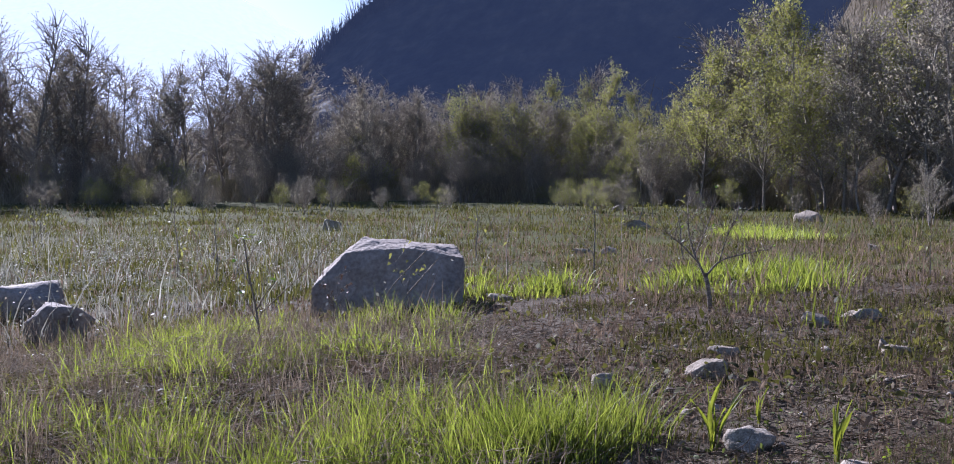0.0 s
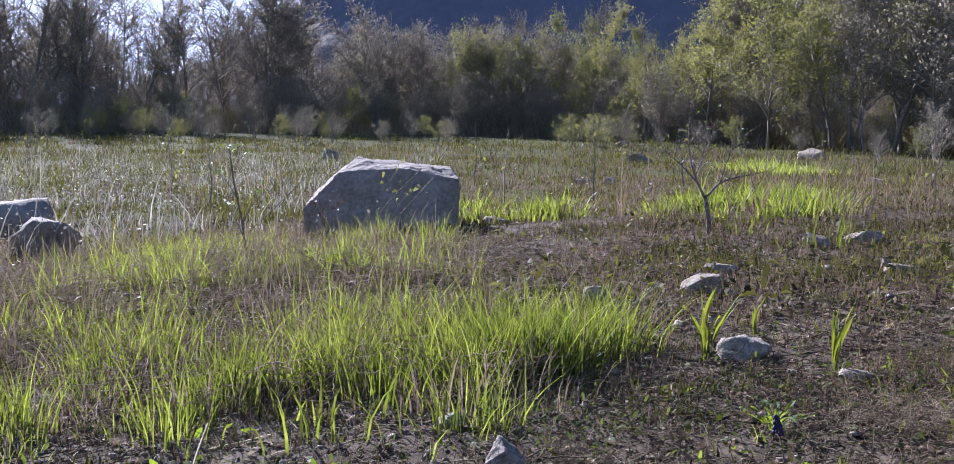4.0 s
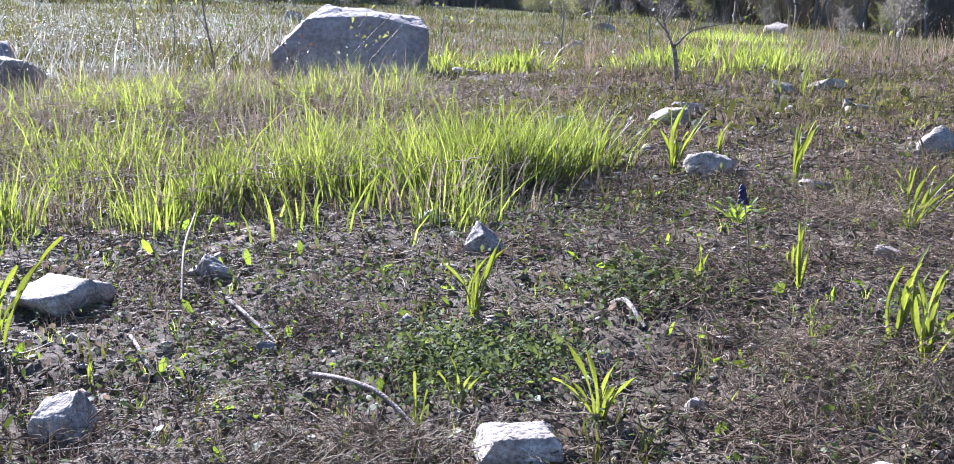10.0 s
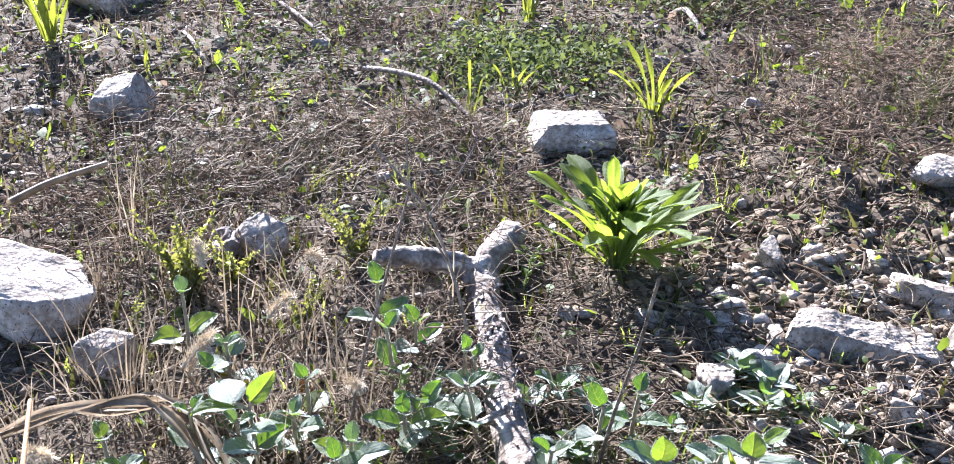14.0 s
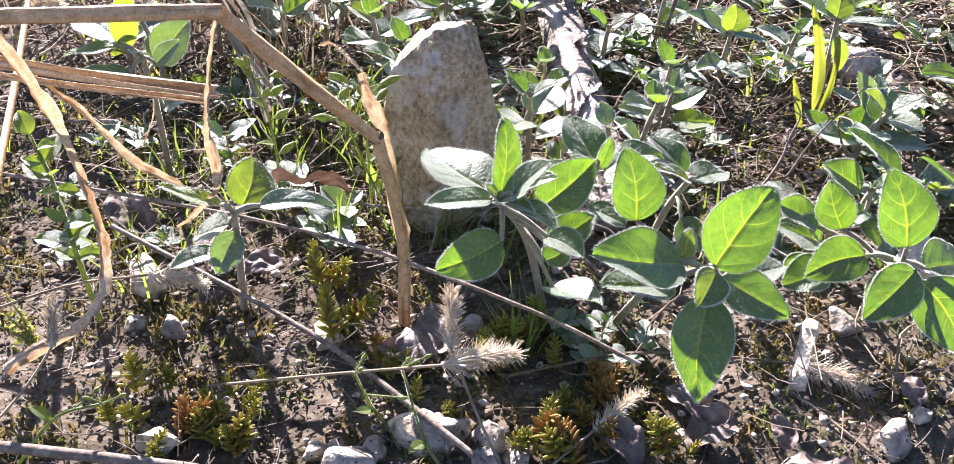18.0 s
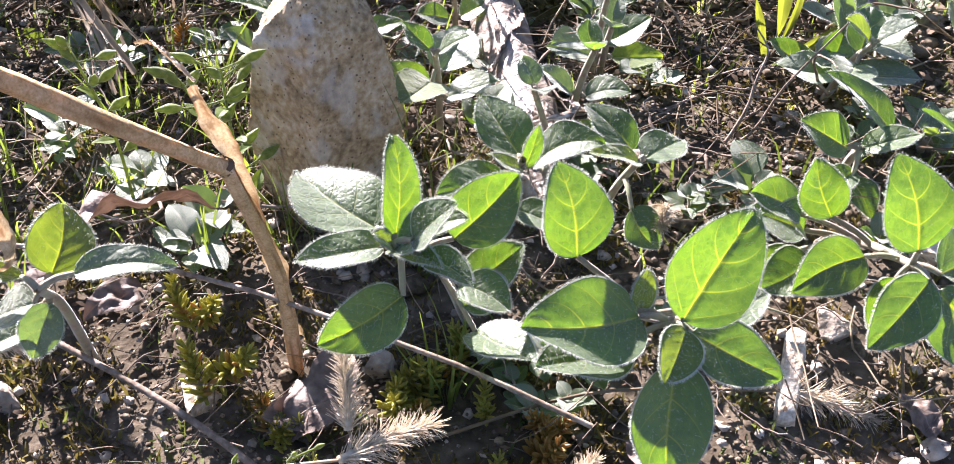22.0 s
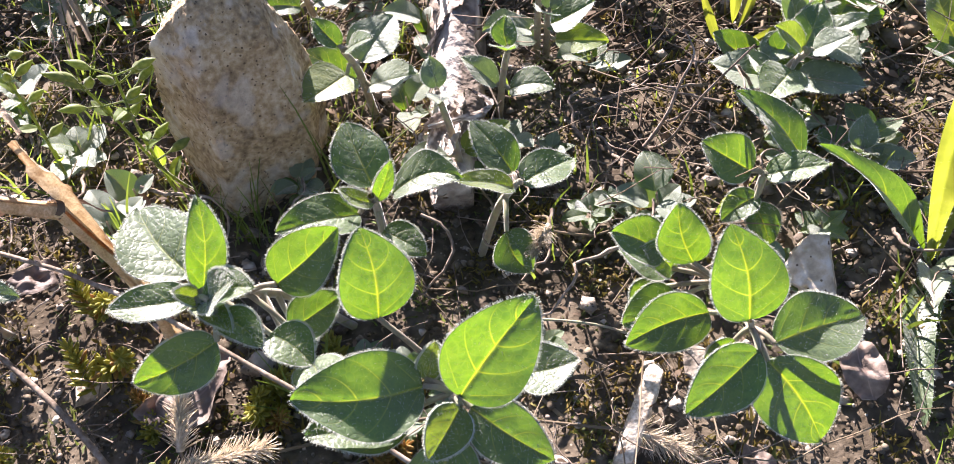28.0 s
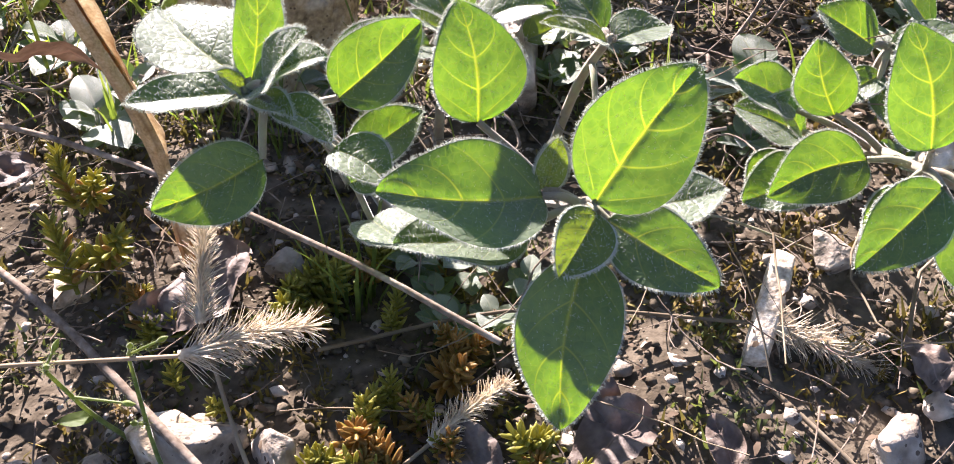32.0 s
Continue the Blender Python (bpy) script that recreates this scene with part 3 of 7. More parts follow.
stems = tubes(P, (0.011 * H)[:, None] * (1.05 - s), 3)
m = 30000
k = W.integers(0, n, m)
f = W.uniform(0.12, 1, m)
c = P[k, np.minimum((f * 4).astype(int), 3)] + (P[k, np.minimum((f * 4).astype(int) + 1, 4)] - P[k, np.minimum((f * 4).astype(int), 3)]) * ((f * 4) % 1)[:, None]
dirs = unit(np.concatenate([W.normal(0, 1, (m, 2)), W.uniform(0.2, 1.3, (m, 1))], 1))
L = W.uniform(0.5, 1.7, m)[:, None]
twigs = tubes(np.stack([c, c + dirs * L * 0.5 + W.normal(0, 0.06, (m, 3)), c + dirs * L], 1), np.array([0.018, 0.012, 0.006])[None].repeat(m, 0), 3)
V, F = joined([stems, twigs])
stuff("far_wood", mesh_of("far_wood", V, F, M_HAZEL), "dense brown leafless wood behind the meadow", "wood")
m = 3200
az = np.radians(W.uniform(-9.5, 6, m))
e = np.interp(np.degrees(az), [-11, -8.8, -7, -5.5, -3.5, 0, 6], [5.6, 7.4, 8.9, 10.2, 11.4, 14, 19])
r0 = 420 - W.uniform(0, 6, m)
bz = np.tan(np.radians(e)) * 420 - W.uniform(2, 9, m)
c = np.stack([r0 * np.sin(az), r0 * np.cos(az), bz], -1)
P = np.stack([c, c + np.stack([W.normal(0, 1.6, m), 0 * bz, W.uniform(4, 11, m)], -1)], 1)
V, F = tubes(P, np.array([0.20, 0.06])[None].repeat(m, 0), 3)
# shares M_HILL, so these trees carry its haze emission too
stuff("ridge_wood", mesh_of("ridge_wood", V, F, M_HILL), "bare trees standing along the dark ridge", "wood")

# brush at the foot of the wood and on the slope
B = np.random.default_rng(88)
n = 15000
az = B.uniform(-34, 36, n)
d = 60 - 0.66 * np.maximum(0, az + 4) - 0.25 * np.maximum(0, -az - 8) + B.uniform(-2.5, 14, n)
bx, by = d * np.sin(np.radians(az)), d * np.cos(np.radians(az))
H = B.uniform(0.3, 1.7, n)
top = B.normal(0, 0.35, (n, 2)) * H[:, None]
s = np.linspace(0, 1, 4)
P = np.stack([bx[:, None] + top[:, :1] * s, by[:, None] + top[:, 1:] * s, hill(bx, by)[:, None] - 0.05 + H[:, None] * s ** 0.9], -1)
V, F = tubes(P, np.array([0.02, 0.016, 0.012, 0.006])[None].repeat(n, 0), 3)
stuff("undergrowth", mesh_of("undergrowth", V, F, M_HAZEL), "dense brown brush at the foot of the wood", "brush")
co = np.empty(len(slope.data.vertices) * 3)
slope.data.vertices.foreach_get("co", co)
co = co.reshape(-1, 3)
k = B.integers(0, len(co), 5200)
b = co[k] + B.normal(0, 0.6, (5200, 3)) * (1, 1, 0)
H = B.uniform(0.8, 4.5, 5200)[:, None]
lean = B.normal(0, 0.22, (5200, 3)) * H
P = np.stack([b, b + lean * 0.5 + [0, 0, 0.55] * H, b + lean + [0, 0, 1] * H], 1)
V, F = tubes(P, np.array([0.035, 0.024, 0.010])[None].repeat(5200, 0), 3)
stuff("slope_brush", mesh_of("slope_brush", V, F, M_HAZEL), "bare brown brush on the rocky slope", "brush")
# ---- stones ----


def rock_mesh(name, size, seed, m, cuts=12, rough=0.06, detail=4):
    """A broken stone: a ball cut by flat faces, then roughened. size: width, depth, height."""
    r = random.Random(seed)
    bm = bmesh.new()
    bmesh.ops.create_icosphere(bm, subdivisions=detail, radius=1.0)
    planes = []
    for i in range(cuts):
        n = Vector((r.gauss(0, 1), r.gauss(0, 1), r.gauss(0.1, 0.9))).normalized()
        planes.append((n, r.uniform(0.42, 0.72)))
    planes.append((Vector((r.gauss(0, 0.25), r.gauss(0, 0.25), 1)).normalized(), r.uniform(0.42, 0.6)))
    off = Vector((seed * 3.7, seed * 1.3, 2.0))
    for v in bm.verts:
        p = v.co.copy()
        for n, d in planes:
            k = p.dot(n) - d
            if k > 0:
                p -= n * k
        p *= 1 + rough * noise.noise(p * 3 + off) + rough * 0.7 * noise.noise(p * 8 + off) + rough * 0.4 * noise.noise(p * 21 + off)
        v.co = Vector((p.x * size[0] * 0.78, p.y * size[1] * 0.78, p.z * size[2] * 1.0))
    me = bpy.data.meshes.new(name)
    bm.to_mesh(me)
    bm.free()
    me.materials.append(m)
    me.shade_smooth()
    return me


STONE_LABEL = "rough pale grey stone half sunk in the dry soil"


def stones(rows, label, group, m, seed0, detail=4, sink=0.34, rough=0.06, cuts=12):
    for i, (x, y, w, h) in enumerate(rows):
        s = thing("stone", (x, y + w * 0.25, gz(x, y + w * 0.25) + h * sink), label, "stone", group,
                  rock_mesh("stone", (w, w * 0.8, h), seed0 + i, m, cuts, rough, detail))
        s.rotation_euler = (0, 0, (seed0 + i) * 1.3)


stones([(-2.70, 6.8, 0.36, 0.26), (-3.45, 8.2, 0.55, 0.3)], "large weathered grey rock sunk in tall grass", "rocks in the meadow", M_BOULDER, 40)
stones([(0.857, 3.958, 0.127, 0.0935), (1.045, 4.417, 0.112, 0.0638), (1.672, 5.158, 0.117, 0.0765), (1.896, 5.232, 0.162, 0.085), (1.659, 4.329, 0.046, 0.0723),
        (1.708, 4.207, 0.112, 0.0425), (1.485, 3.687, 0.0569, 0.0298), (9.562, 30.167, 0.597, 0.425), (3.645, 23.866, 0.434, 0.255), (5.567, 40.755, 0.555, 0.297),
        (1.706, 13.639, 0.161, 0.119), (1.398, 13.932, 0.201, 0.0935), (1.827, 11.128, 0.101, 0.085), (-3.16, 23.359, 0.317, 0.357), (0.174, 7.573, 0.143, 0.0595),
        (4.725, 12.498, 0.168, 0.102), (0.472, 3.86, 0.0788, 0.085)], "rough pale stone lying in the sparse meadow", "stones in the meadow", M_FIELDSTONE, 60, 4, 0.14, 0.07, 7)
stones([(0.113, 2.162, 0.076, 0.066), (-0.643, 1.892, 0.143, 0.066), (-0.416, 2.056, 0.057, 0.05), (0.251, 1.491, 0.027, 0.018), (-0.229, 1.594, 0.024, 0.019),
        (0.335, 1.276, 0.032, 0.022), (0.763, 2.919, 0.105, 0.07), (0.962, 2.647, 0.071, 0.032), (0.851, 1.938, 0.053, 0.033), (1.459, 3.062, 0.086, 0.11),
        (-0.002, 2.49, 0.048, 0.03), (-0.383, 1.621, 0.021, 0.015), (-0.436, 1.31, 0.074, 0.064), (-0.426, 2.074, 0.06, 0.036)],
       STONE_LABEL, "stones on the bare soil", M_STONE, 90, 4, 0.22, 0.08, 8)
stones([(0.454, 1.022, 0.051, 0.026), (0.294, 0.882, 0.02, 0.015),
        (0.256, 0.868, 0.025, 0.024), (0.362, 0.802, 0.041, 0.018), (-0.182, 0.919, 0.045, 0.03), (0.37, 0.732, 0.029, 0.03), (-0.254, 0.73, 0.036, 0.026),
        (0.182, 0.699, 0.031, 0.018), (0.203, 0.592, 0.027, 0.022), (0.214, 0.566, 0.023, 0.014), (0.296, 0.653, 0.019, 0.02)],
       "pale speckled stone with a rough broken face", "stones round the herb plants", M_STONE, 120, 4)
stones([(-0.033, 0.298, 0.019, 0.015), (-0.038, 0.313, 0.008, 0.006), (-0.043, 0.311, 0.008, 0.006), (-0.025, 0.309, 0.009, 0.007), (0.015, 0.318, 0.011, 0.009), (0.014, 0.308, 0.009, 0.007), (-0.021, 0.359, 0.016, 0.013), (0.150, 0.384, 0.012, 0.010), (0.155, 0.328, 0.012, 0.010), (0.168, 0.340, 0.009, 0.007), (0.025, 0.311, 0.010, 0.008), (-0.113, 0.372, 0.010, 0.008), (-0.004, 0.315, 0.018, 0.014), (-0.127, 0.373, 0.009, 0.007), (0.119, 0.316, 0.007, 0.006), (0.005, 0.380, 0.010, 0.008)],
       "small white limestone pebble on dark soil", "pebbles under the herb", M_STONE, 150, 3)
stones([(-0.004, 0.322, 0.012, 0.010), (-0.013, 0.318, 0.017, 0.011), (-0.05, 0.367, 0.012, 0.01), (0.185, 0.415, 0.021, 0.018), (-0.10, 0.31, 0.014, 0.009), (-0.13, 0.395, 0.02, 0.012)],
       "small brown pebble on dark soil", "brown pebbles under the herb", M_TAN, 180, 3)


def hull_rock(name, at, pts, m, label, category, amp, cuts, seed, soft=0.03):
    """A block from a few corners, subdivided and roughened."""
    bm = bmesh.new()
    for p in pts:
        bm.verts.new(p)
    ch = bmesh.ops.convex_hull(bm, input=bm.verts)
    loose = [g for g in ch["geom_interior"] + ch["geom_unused"] if isinstance(g, bmesh.types.BMVert)]
    bmesh.ops.delete(bm, geom=list(set(loose)), context="VERTS")
    bmesh.ops.triangulate(bm, faces=bm.faces)
    for k in range(cuts):
        bmesh.ops.subdivide_edges(bm, edges=bm.edges, cuts=1, use_grid_fill=True, smooth=soft if k < 2 else 0.0)
        bmesh.ops.triangulate(bm, faces=bm.faces)
    bm.normal_update()
    s = 1.0 / (amp * 14)
    for v in bm.verts:
        p = v.co * s
        d = noise.noise(p + Vector((seed, 0, 0))) + 0.55 * noise.noise(p * 2.7) + 0.4 * noise.noise(p * 7) + 0.3 * noise.noise(p * 17)
        v.co += v.normal * amp * d
    me = bpy.data.meshes.new(name)
    bm.to_mesh(me)
    bm.free()
    me.materials.append(m)
    lichen = me.attributes.new("vein", "FLOAT", "POINT")
    lichen.data.foreach_set("value", [min(0.45, max(0.0, 1.7 * (noise.noise(v.co * s * 1.3 + Vector((3, seed, 0))) + 0.7 * noise.noise(v.co * s * 4.1) - 0.15))) for v in me.vertices])
    me.shade_smooth()
    return thing(name, at, label, category, "", me)


hull_rock("boulder", (-0.62, 7.62, gz(-0.62, 7.6)),
          [(-0.53, -0.22, -0.1), (-0.53, -0.2, 0.16), (-0.5, 0.3, 0.26), (-0.30, -0.12, 0.40), (-0.20, 0.2, 0.50), (0.10, -0.2, 0.44), (0.45, 0.3, 0.44),
           (0.54, -0.16, 0.37), (0.52, -0.22, -0.02), (0.36, -0.36, -0.1), (0.5, 0.4, -0.1), (-0.5, 0.4, -0.1), (0.0, -0.33, -0.1)],
          M_BOULDER, "big angular grey boulder resting in the meadow grass", "boulder", 0.014, 5, 4.0)
hull_rock("standing_rock", (-0.0165, 0.470, gz(-0.0165, 0.47)),
          [(-0.024, -0.006, -0.012), (-0.002, -0.025, -0.012), (0.021, -0.008, -0.012), (0.024, 0.022, -0.012), (-0.020, 0.024, -0.012),
           (-0.0275, -0.006, 0.034), (-0.0015, -0.0255, 0.032), (0.0275, -0.002, 0.036), (-0.021, 0.022, 0.030), (0.025, 0.022, 0.030),
           (-0.0225, -0.008, 0.0690), (-0.0035, -0.0185, 0.0740), (0.0175, -0.003, 0.071), (-0.018, 0.014, 0.072), (0.015, 0.018, 0.064),
           (-0.0055, -0.006, 0.0885), (0.0045, -0.003, 0.0905), (0.0085, 0.012, 0.086), (-0.006, 0.014, 0.083)],
          M_ROCK, "upright tan stone with a rusty pitted face", "stone", 0.0015, 5, 9.0, 0.0)




def block(x, y, w, d, h, turn, seed, m, label, lean=0.0):
    """A broken block with a flat top, sunk a little in the soil."""
    r = random.Random(seed)
    pts = []
    for sx in (-1, 1):
        for sy in (-1, 1):
            for q, z in ((1.0, -0.2), (1.06, 0.35), (0.94, 0.82), (0.78, 1.0)):
                pts.append((sx * w * 0.5 * q * r.uniform(0.86, 1.08), sy * d * 0.5 * q * r.uniform(0.82, 1.1), h * (z + r.uniform(-0.07, 0.07) + lean * sx * (z > 0.5))))
    ob = hull_rock("stone", (x, y, gz(x, y)), pts, m, label, "stone", 0.0024, 5, seed * 1.7, 0.02)
    ob.rotation_euler = (0, 0, turn)
    return tagged(ob, group="stones round the herb plants")


block(0.110, 1.168, 0.086, 0.064, 0.029, 0.1, 3, M_STONE, "pale rough stone behind the leafy rosette")
thing("stone", (-0.362, 0.835, gz(-0.362, 0.835) + 0.016), "large rounded pale stone with a sunlit top", "stone", "stones round the herb plants",
      rock_mesh("stone", (0.104, 0.09, 0.066), 8, M_STONE, 7, 0.05, 5))
block(0.300, 0.752, 0.104, 0.040, 0.018, -0.28, 8, M_STONE, "long speckled block of pale stone", -0.12)

# ---- herb plants ----
EYE = Vector((0.126, 0.207, 0.30))


def leaf_mesh(L, ratio, seed, m, nu=21, nv=44, fold=0.16, bulge=0.07, hair=90, shape=0.75, lateral=4, blunt=0):
    """A leaf along +y with its face to +z: folded along the rib, bulging, with veins and a hairy rim."""
    r = np.random.default_rng(seed)
    u = np.linspace(-1, 1, nu)
    u = np.sign(u) * np.abs(u) ** 1.5
    v = np.linspace(0, 1, nv)
    V_, U_ = np.meshgrid(v, u, indexing="ij")
    prof = np.sin(np.pi * np.clip(V_, 0.0, 1) ** shape)
    prof = prof ** np.where(V_ ** shape < 0.5, 0.60, 0.72)
    if blunt:
        prof = (0.22 + 0.78 * V_ ** 1.6) * np.clip(1 - V_ ** 9, 0, 1) ** 0.6
    half = ratio * L * 0.5 * np.maximum(prof, 0.012)
    x = U_ * half
    ph = lateral * 0.84 * (V_ - 0.17 * np.abs(U_) - 0.17 * np.abs(U_) ** 2.2)
    s = np.abs(ph - np.round(ph))
    lat = np.clip(1 - s / 0.06, 0, 1) * (0.9 - 0.5 * np.abs(U_)) * (np.abs(U_) < 0.93) * (V_ > 0.06)
    mid = np.clip(1 - np.abs(x) / (0.012 * L), 0, 1)
    vein = np.maximum(mid, lat)
    skew = 0.06 * r.normal() * L * np.sin(np.pi * V_)
    z = fold * np.abs(x) + bulge * L * 4 * V_ * (1 - V_) * 0.5 - 0.005 * L * np.clip(1 - s / 0.3, 0, 1) * (1 - mid) * (1 - np.abs(U_) ** 4) * (lateral > 0) - 0.010 * L * np.clip(1 - np.abs(x) / (0.04 * L), 0, 1)
    z = z + 0.02 * L * np.sin(V_ * 9 + seed) * U_ ** 2 * np.sign(U_) + 0.10 * L * r.normal() * 0.4 * U_ * V_ ** 2 * ratio
    V = np.stack([x + skew, V_ * L, z], -1).reshape(-1, 3)
    i = np.arange(nu * nv).reshape(nv, nu)
    F = np.stack([i[:-1, :-1], i[:-1, 1:], i[1:, 1:], i[1:, :-1]], -1).reshape(-1, 4)
    at = vein.ravel()
    fringe = None
    if hair:
        k = hair * 6
        side = r.choice([0, nu - 1], k)
        row = r.integers(1, nv, k)
        W3 = V.reshape(nv, nu, 3)
        b = W3[row, side] + (W3[row - 1, side] - W3[row, side]) * r.uniform(0, 1, (k, 1))
        d = np.stack([np.where(side > 0, 1.0, -1.0), r.normal(0.5, 0.4, k), r.normal(0, 0.5, k)], 1)
        d[row > nv - 3, 1] += 1.5
        e = b + unit(d) * (r.uniform(0.4, 1.2, k) * 0.00085)[:, None]
        q = hair * 2
        fi, fj = r.integers(1, nv - 1, q), r.integers(1, nu - 1, q)
        g = V.reshape(nv, nu, 3)[fi, fj]
        b = np.concatenate([b, g])
        e = np.concatenate([e, g + unit(r.normal(0, 0.6, (q, 3)) + [0, 0.4, 1]) * (r.uniform(0.4, 1.0, q) * 0.0008)[:, None]])
        k += q
        hv, hf = tubes(np.stack([b, e], 1), np.stack([np.full(k, 0.00005), np.full(k, 0.00002)], 1), 3)
        fringe = mesh_of("hair_fringe", hv, hf, M_HAIR)
    return mesh_of("leaf", V, F, m, attr=at, blade=(U_.ravel(), V_.ravel())), fringe


def aim(base, tip, hint):
    """A pose at base whose +y runs to tip and whose +z leans to hint."""
    d = (tip - base).normalized()
    n = (hint - d * hint.dot(d))
    n = n.normalized() if n.length > 1e-4 else d.orthogonal().normalized()
    x = d.cross(n)
    return Matrix(((x.x, d.x, n.x, base.x), (x.y, d.y, n.y, base.y), (x.z, d.z, n.z, base.z), (0, 0, 0, 1)))


def curve_pts(pts, k=10):
    """k points on a smooth line through the given ones."""
    p = np.array(pts, float)
    if len(p) == 2:
        return p[0] + (p[1] - p[0]) * np.linspace(0, 1, k)[:, None]
    t = np.linspace(0, len(p) - 1, k)
    q = np.concatenate([[2 * p[0] - p[1]], p, [2 * p[-1] - p[-2]]])
    out = []
    for a in t:
        i = min(int(a), len(p) - 2)
        f = a - i
        p0, p1, p2, p3 = q[i], q[i + 1], q[i + 2], q[i + 3]
        out.append(0.5 * (2 * p1 + (p2 - p0) * f + (2 * p0 - 5 * p1 + 4 * p2 - p3) * f * f + (3 * p1 - p0 - 3 * p2 + p3) * f ** 3))
    return np.array(out)


def stem_mesh(name, lines, m, sides=6, hair=0, seed=1):
    """lines: rows of (points, radius at foot, radius at tip)."""
    parts = []
    r = np.random.default_rng(seed)
    for pts, r0, r1 in lines:
        c = curve_pts(pts, 12)
        parts.append(tubes(c[None], np.linspace(r0, r1, 12)[None], sides))
        if hair:
            k = hair
            t = r.uniform(0, 11, k)
            b = c[t.astype(int)] + (c[np.minimum(t.astype(int) + 1, 11)] - c[t.astype(int)]) * (t % 1)[:, None]
            e = b + unit(r.normal(0, 1, (k, 3))) * 0.0018
            parts.append(tubes(np.stack([b, e], 1), np.full((k, 2), 0.00004), 3))
    V, F = joined(parts)
    return mesh_of(name, V, F, m)


HERB = "oregano-like herb with soft hairy oval leaves, sunlit from behind"


def herb(root, node, rows, seed, label=HERB, hair=90, young=(), grey=()):
    """A herb shoot: root and top of its stem, then rows of leaf foot, leaf tip, width ratio, turn to the open side.
    young: the rows that are fresh yellow-green leaves; grey: those that are downy and pale."""
    root, node = Vector(root), Vector(node)
    root.z = gz(root.x, root.y)
    t = thing("herb_plant", root, label, "plant", "herb plants")
    mid = root.lerp(node, 0.5) + Vector((0, 0, (node.z - root.z) * 0.12))
    axis = curve_pts([(0, 0, -0.003), mid - root, node - root], 12)
    lines = [([(0, 0, -0.003), mid - root, node - root], 0.0017, 0.0012)]
    for i, (b, e, ratio, open_) in enumerate(rows):
        b, e = Vector(b), Vector(e)
        lb = b - root
        k = int(np.argmin(np.linalg.norm(axis - np.array(lb), axis=1) + 0.3 * np.linspace(0.02, 0, 12)))
        a = Vector(axis[k])
        if (lb - a).length > 0.0015:
            lines.append(([a, a.lerp(lb, 0.5) + Vector((0, 0, 0.001)), lb], 0.0010, 0.0008))
        lean = 1.3 if open_ > 0.69 else open_
        hint = (EYE - b).normalized() * lean + Vector((0, 0, 1)) * (1 - lean)
        blade, fringe = leaf_mesh((e - b).length * 1.04, ratio, seed * 31 + i, M_YOUNG if i in young else M_GREY if i in grey else M_LEAF, hair=hair, fold=0.20 if open_ > 0.69 else 0.28, nu=33 if hair > 80 else 21, nv=72 if hair > 80 else 44, lateral=5)
        lf = part("leaf", blade, t)
        part("hair_fringe", fringe, lf)
        lf.matrix_basis = aim(lb, e - root, hint)
    part("stem", stem_mesh("stem", lines, M_STEM, 6, 40, seed), t)
    return t


def herb_random(root, node, size, pairs, seed, hair=50, label=HERB):
    """A herb shoot with crossed pairs of leaves, smaller towards the top."""
    r = random.Random(seed)
    R, N = Vector(root), Vector(node)
    R.z = gz(R.x, R.y)
    rows = []
    th = r.uniform(0, 3.14)
    for k in range(pairs):
        f = 0.45 + 0.55 * k / max(1, pairs - 1)
        p = R.lerp(N, f)
        L = size * (1.0 if k < pairs - 1 else 0.62) * r.uniform(0.85, 1.1)
        for s in (0, math.pi):
            a = th + s + r.uniform(-0.2, 0.2)
            up = r.uniform(0.05, 0.6) + 0.5 * (k == pairs - 1)
            d = Vector((math.cos(a), math.sin(a), up)).normalized()
            b = p + d * L * 0.16
            rows.append((b, b + d * L, r.uniform(0.62, 0.82), r.uniform(0.0, 0.35)))
        th += math.pi / 2 + r.uniform(-0.2, 0.2)
    pale = [i for i in range(len(rows)) if r.random() < 0.5]
    fresh = [i for i in range(len(rows)) if r.random() < 0.12]
    return herb(R, N, rows, seed, label, hair, fresh, pale)


herb((0.061, 0.393, 0), (0.0773, 0.339, 0.0736), [
    ((0.0795, 0.3359, 0.0773), (0.0959, 0.3527, 0.0975), 0.70, 0.8), ((0.0783, 0.3286, 0.0703), (0.0764, 0.3059, 0.0481), 0.60, 0.68),
    ((0.0823, 0.3350, 0.0741), (0.1031, 0.3261, 0.0682), 0.62, 0.75), ((0.0800, 0.3336, 0.0770), (0.0740, 0.3210, 0.0730), 0.75, 0.7),
    ((0.0698, 0.3395, 0.0748), (0.0405, 0.3286, 0.0834), 0.66, 0.55), ((0.0662, 0.3341, 0.0700), (0.0439, 0.3230, 0.0760), 0.62, 0.15),
    ((0.0559, 0.3568, 0.0777), (0.0503, 0.3711, 0.0957), 0.80, 0.8), ((0.0905, 0.3528, 0.0620), (0.1080, 0.3568, 0.0646), 0.80, 0.1),
    ((0.0700, 0.3420, 0.0740), (0.0720, 0.3480, 0.0820), 0.6, 0.7)], 1, "oregano-like herb with large soft oval leaves glowing in backlight", 190, (3, 8))
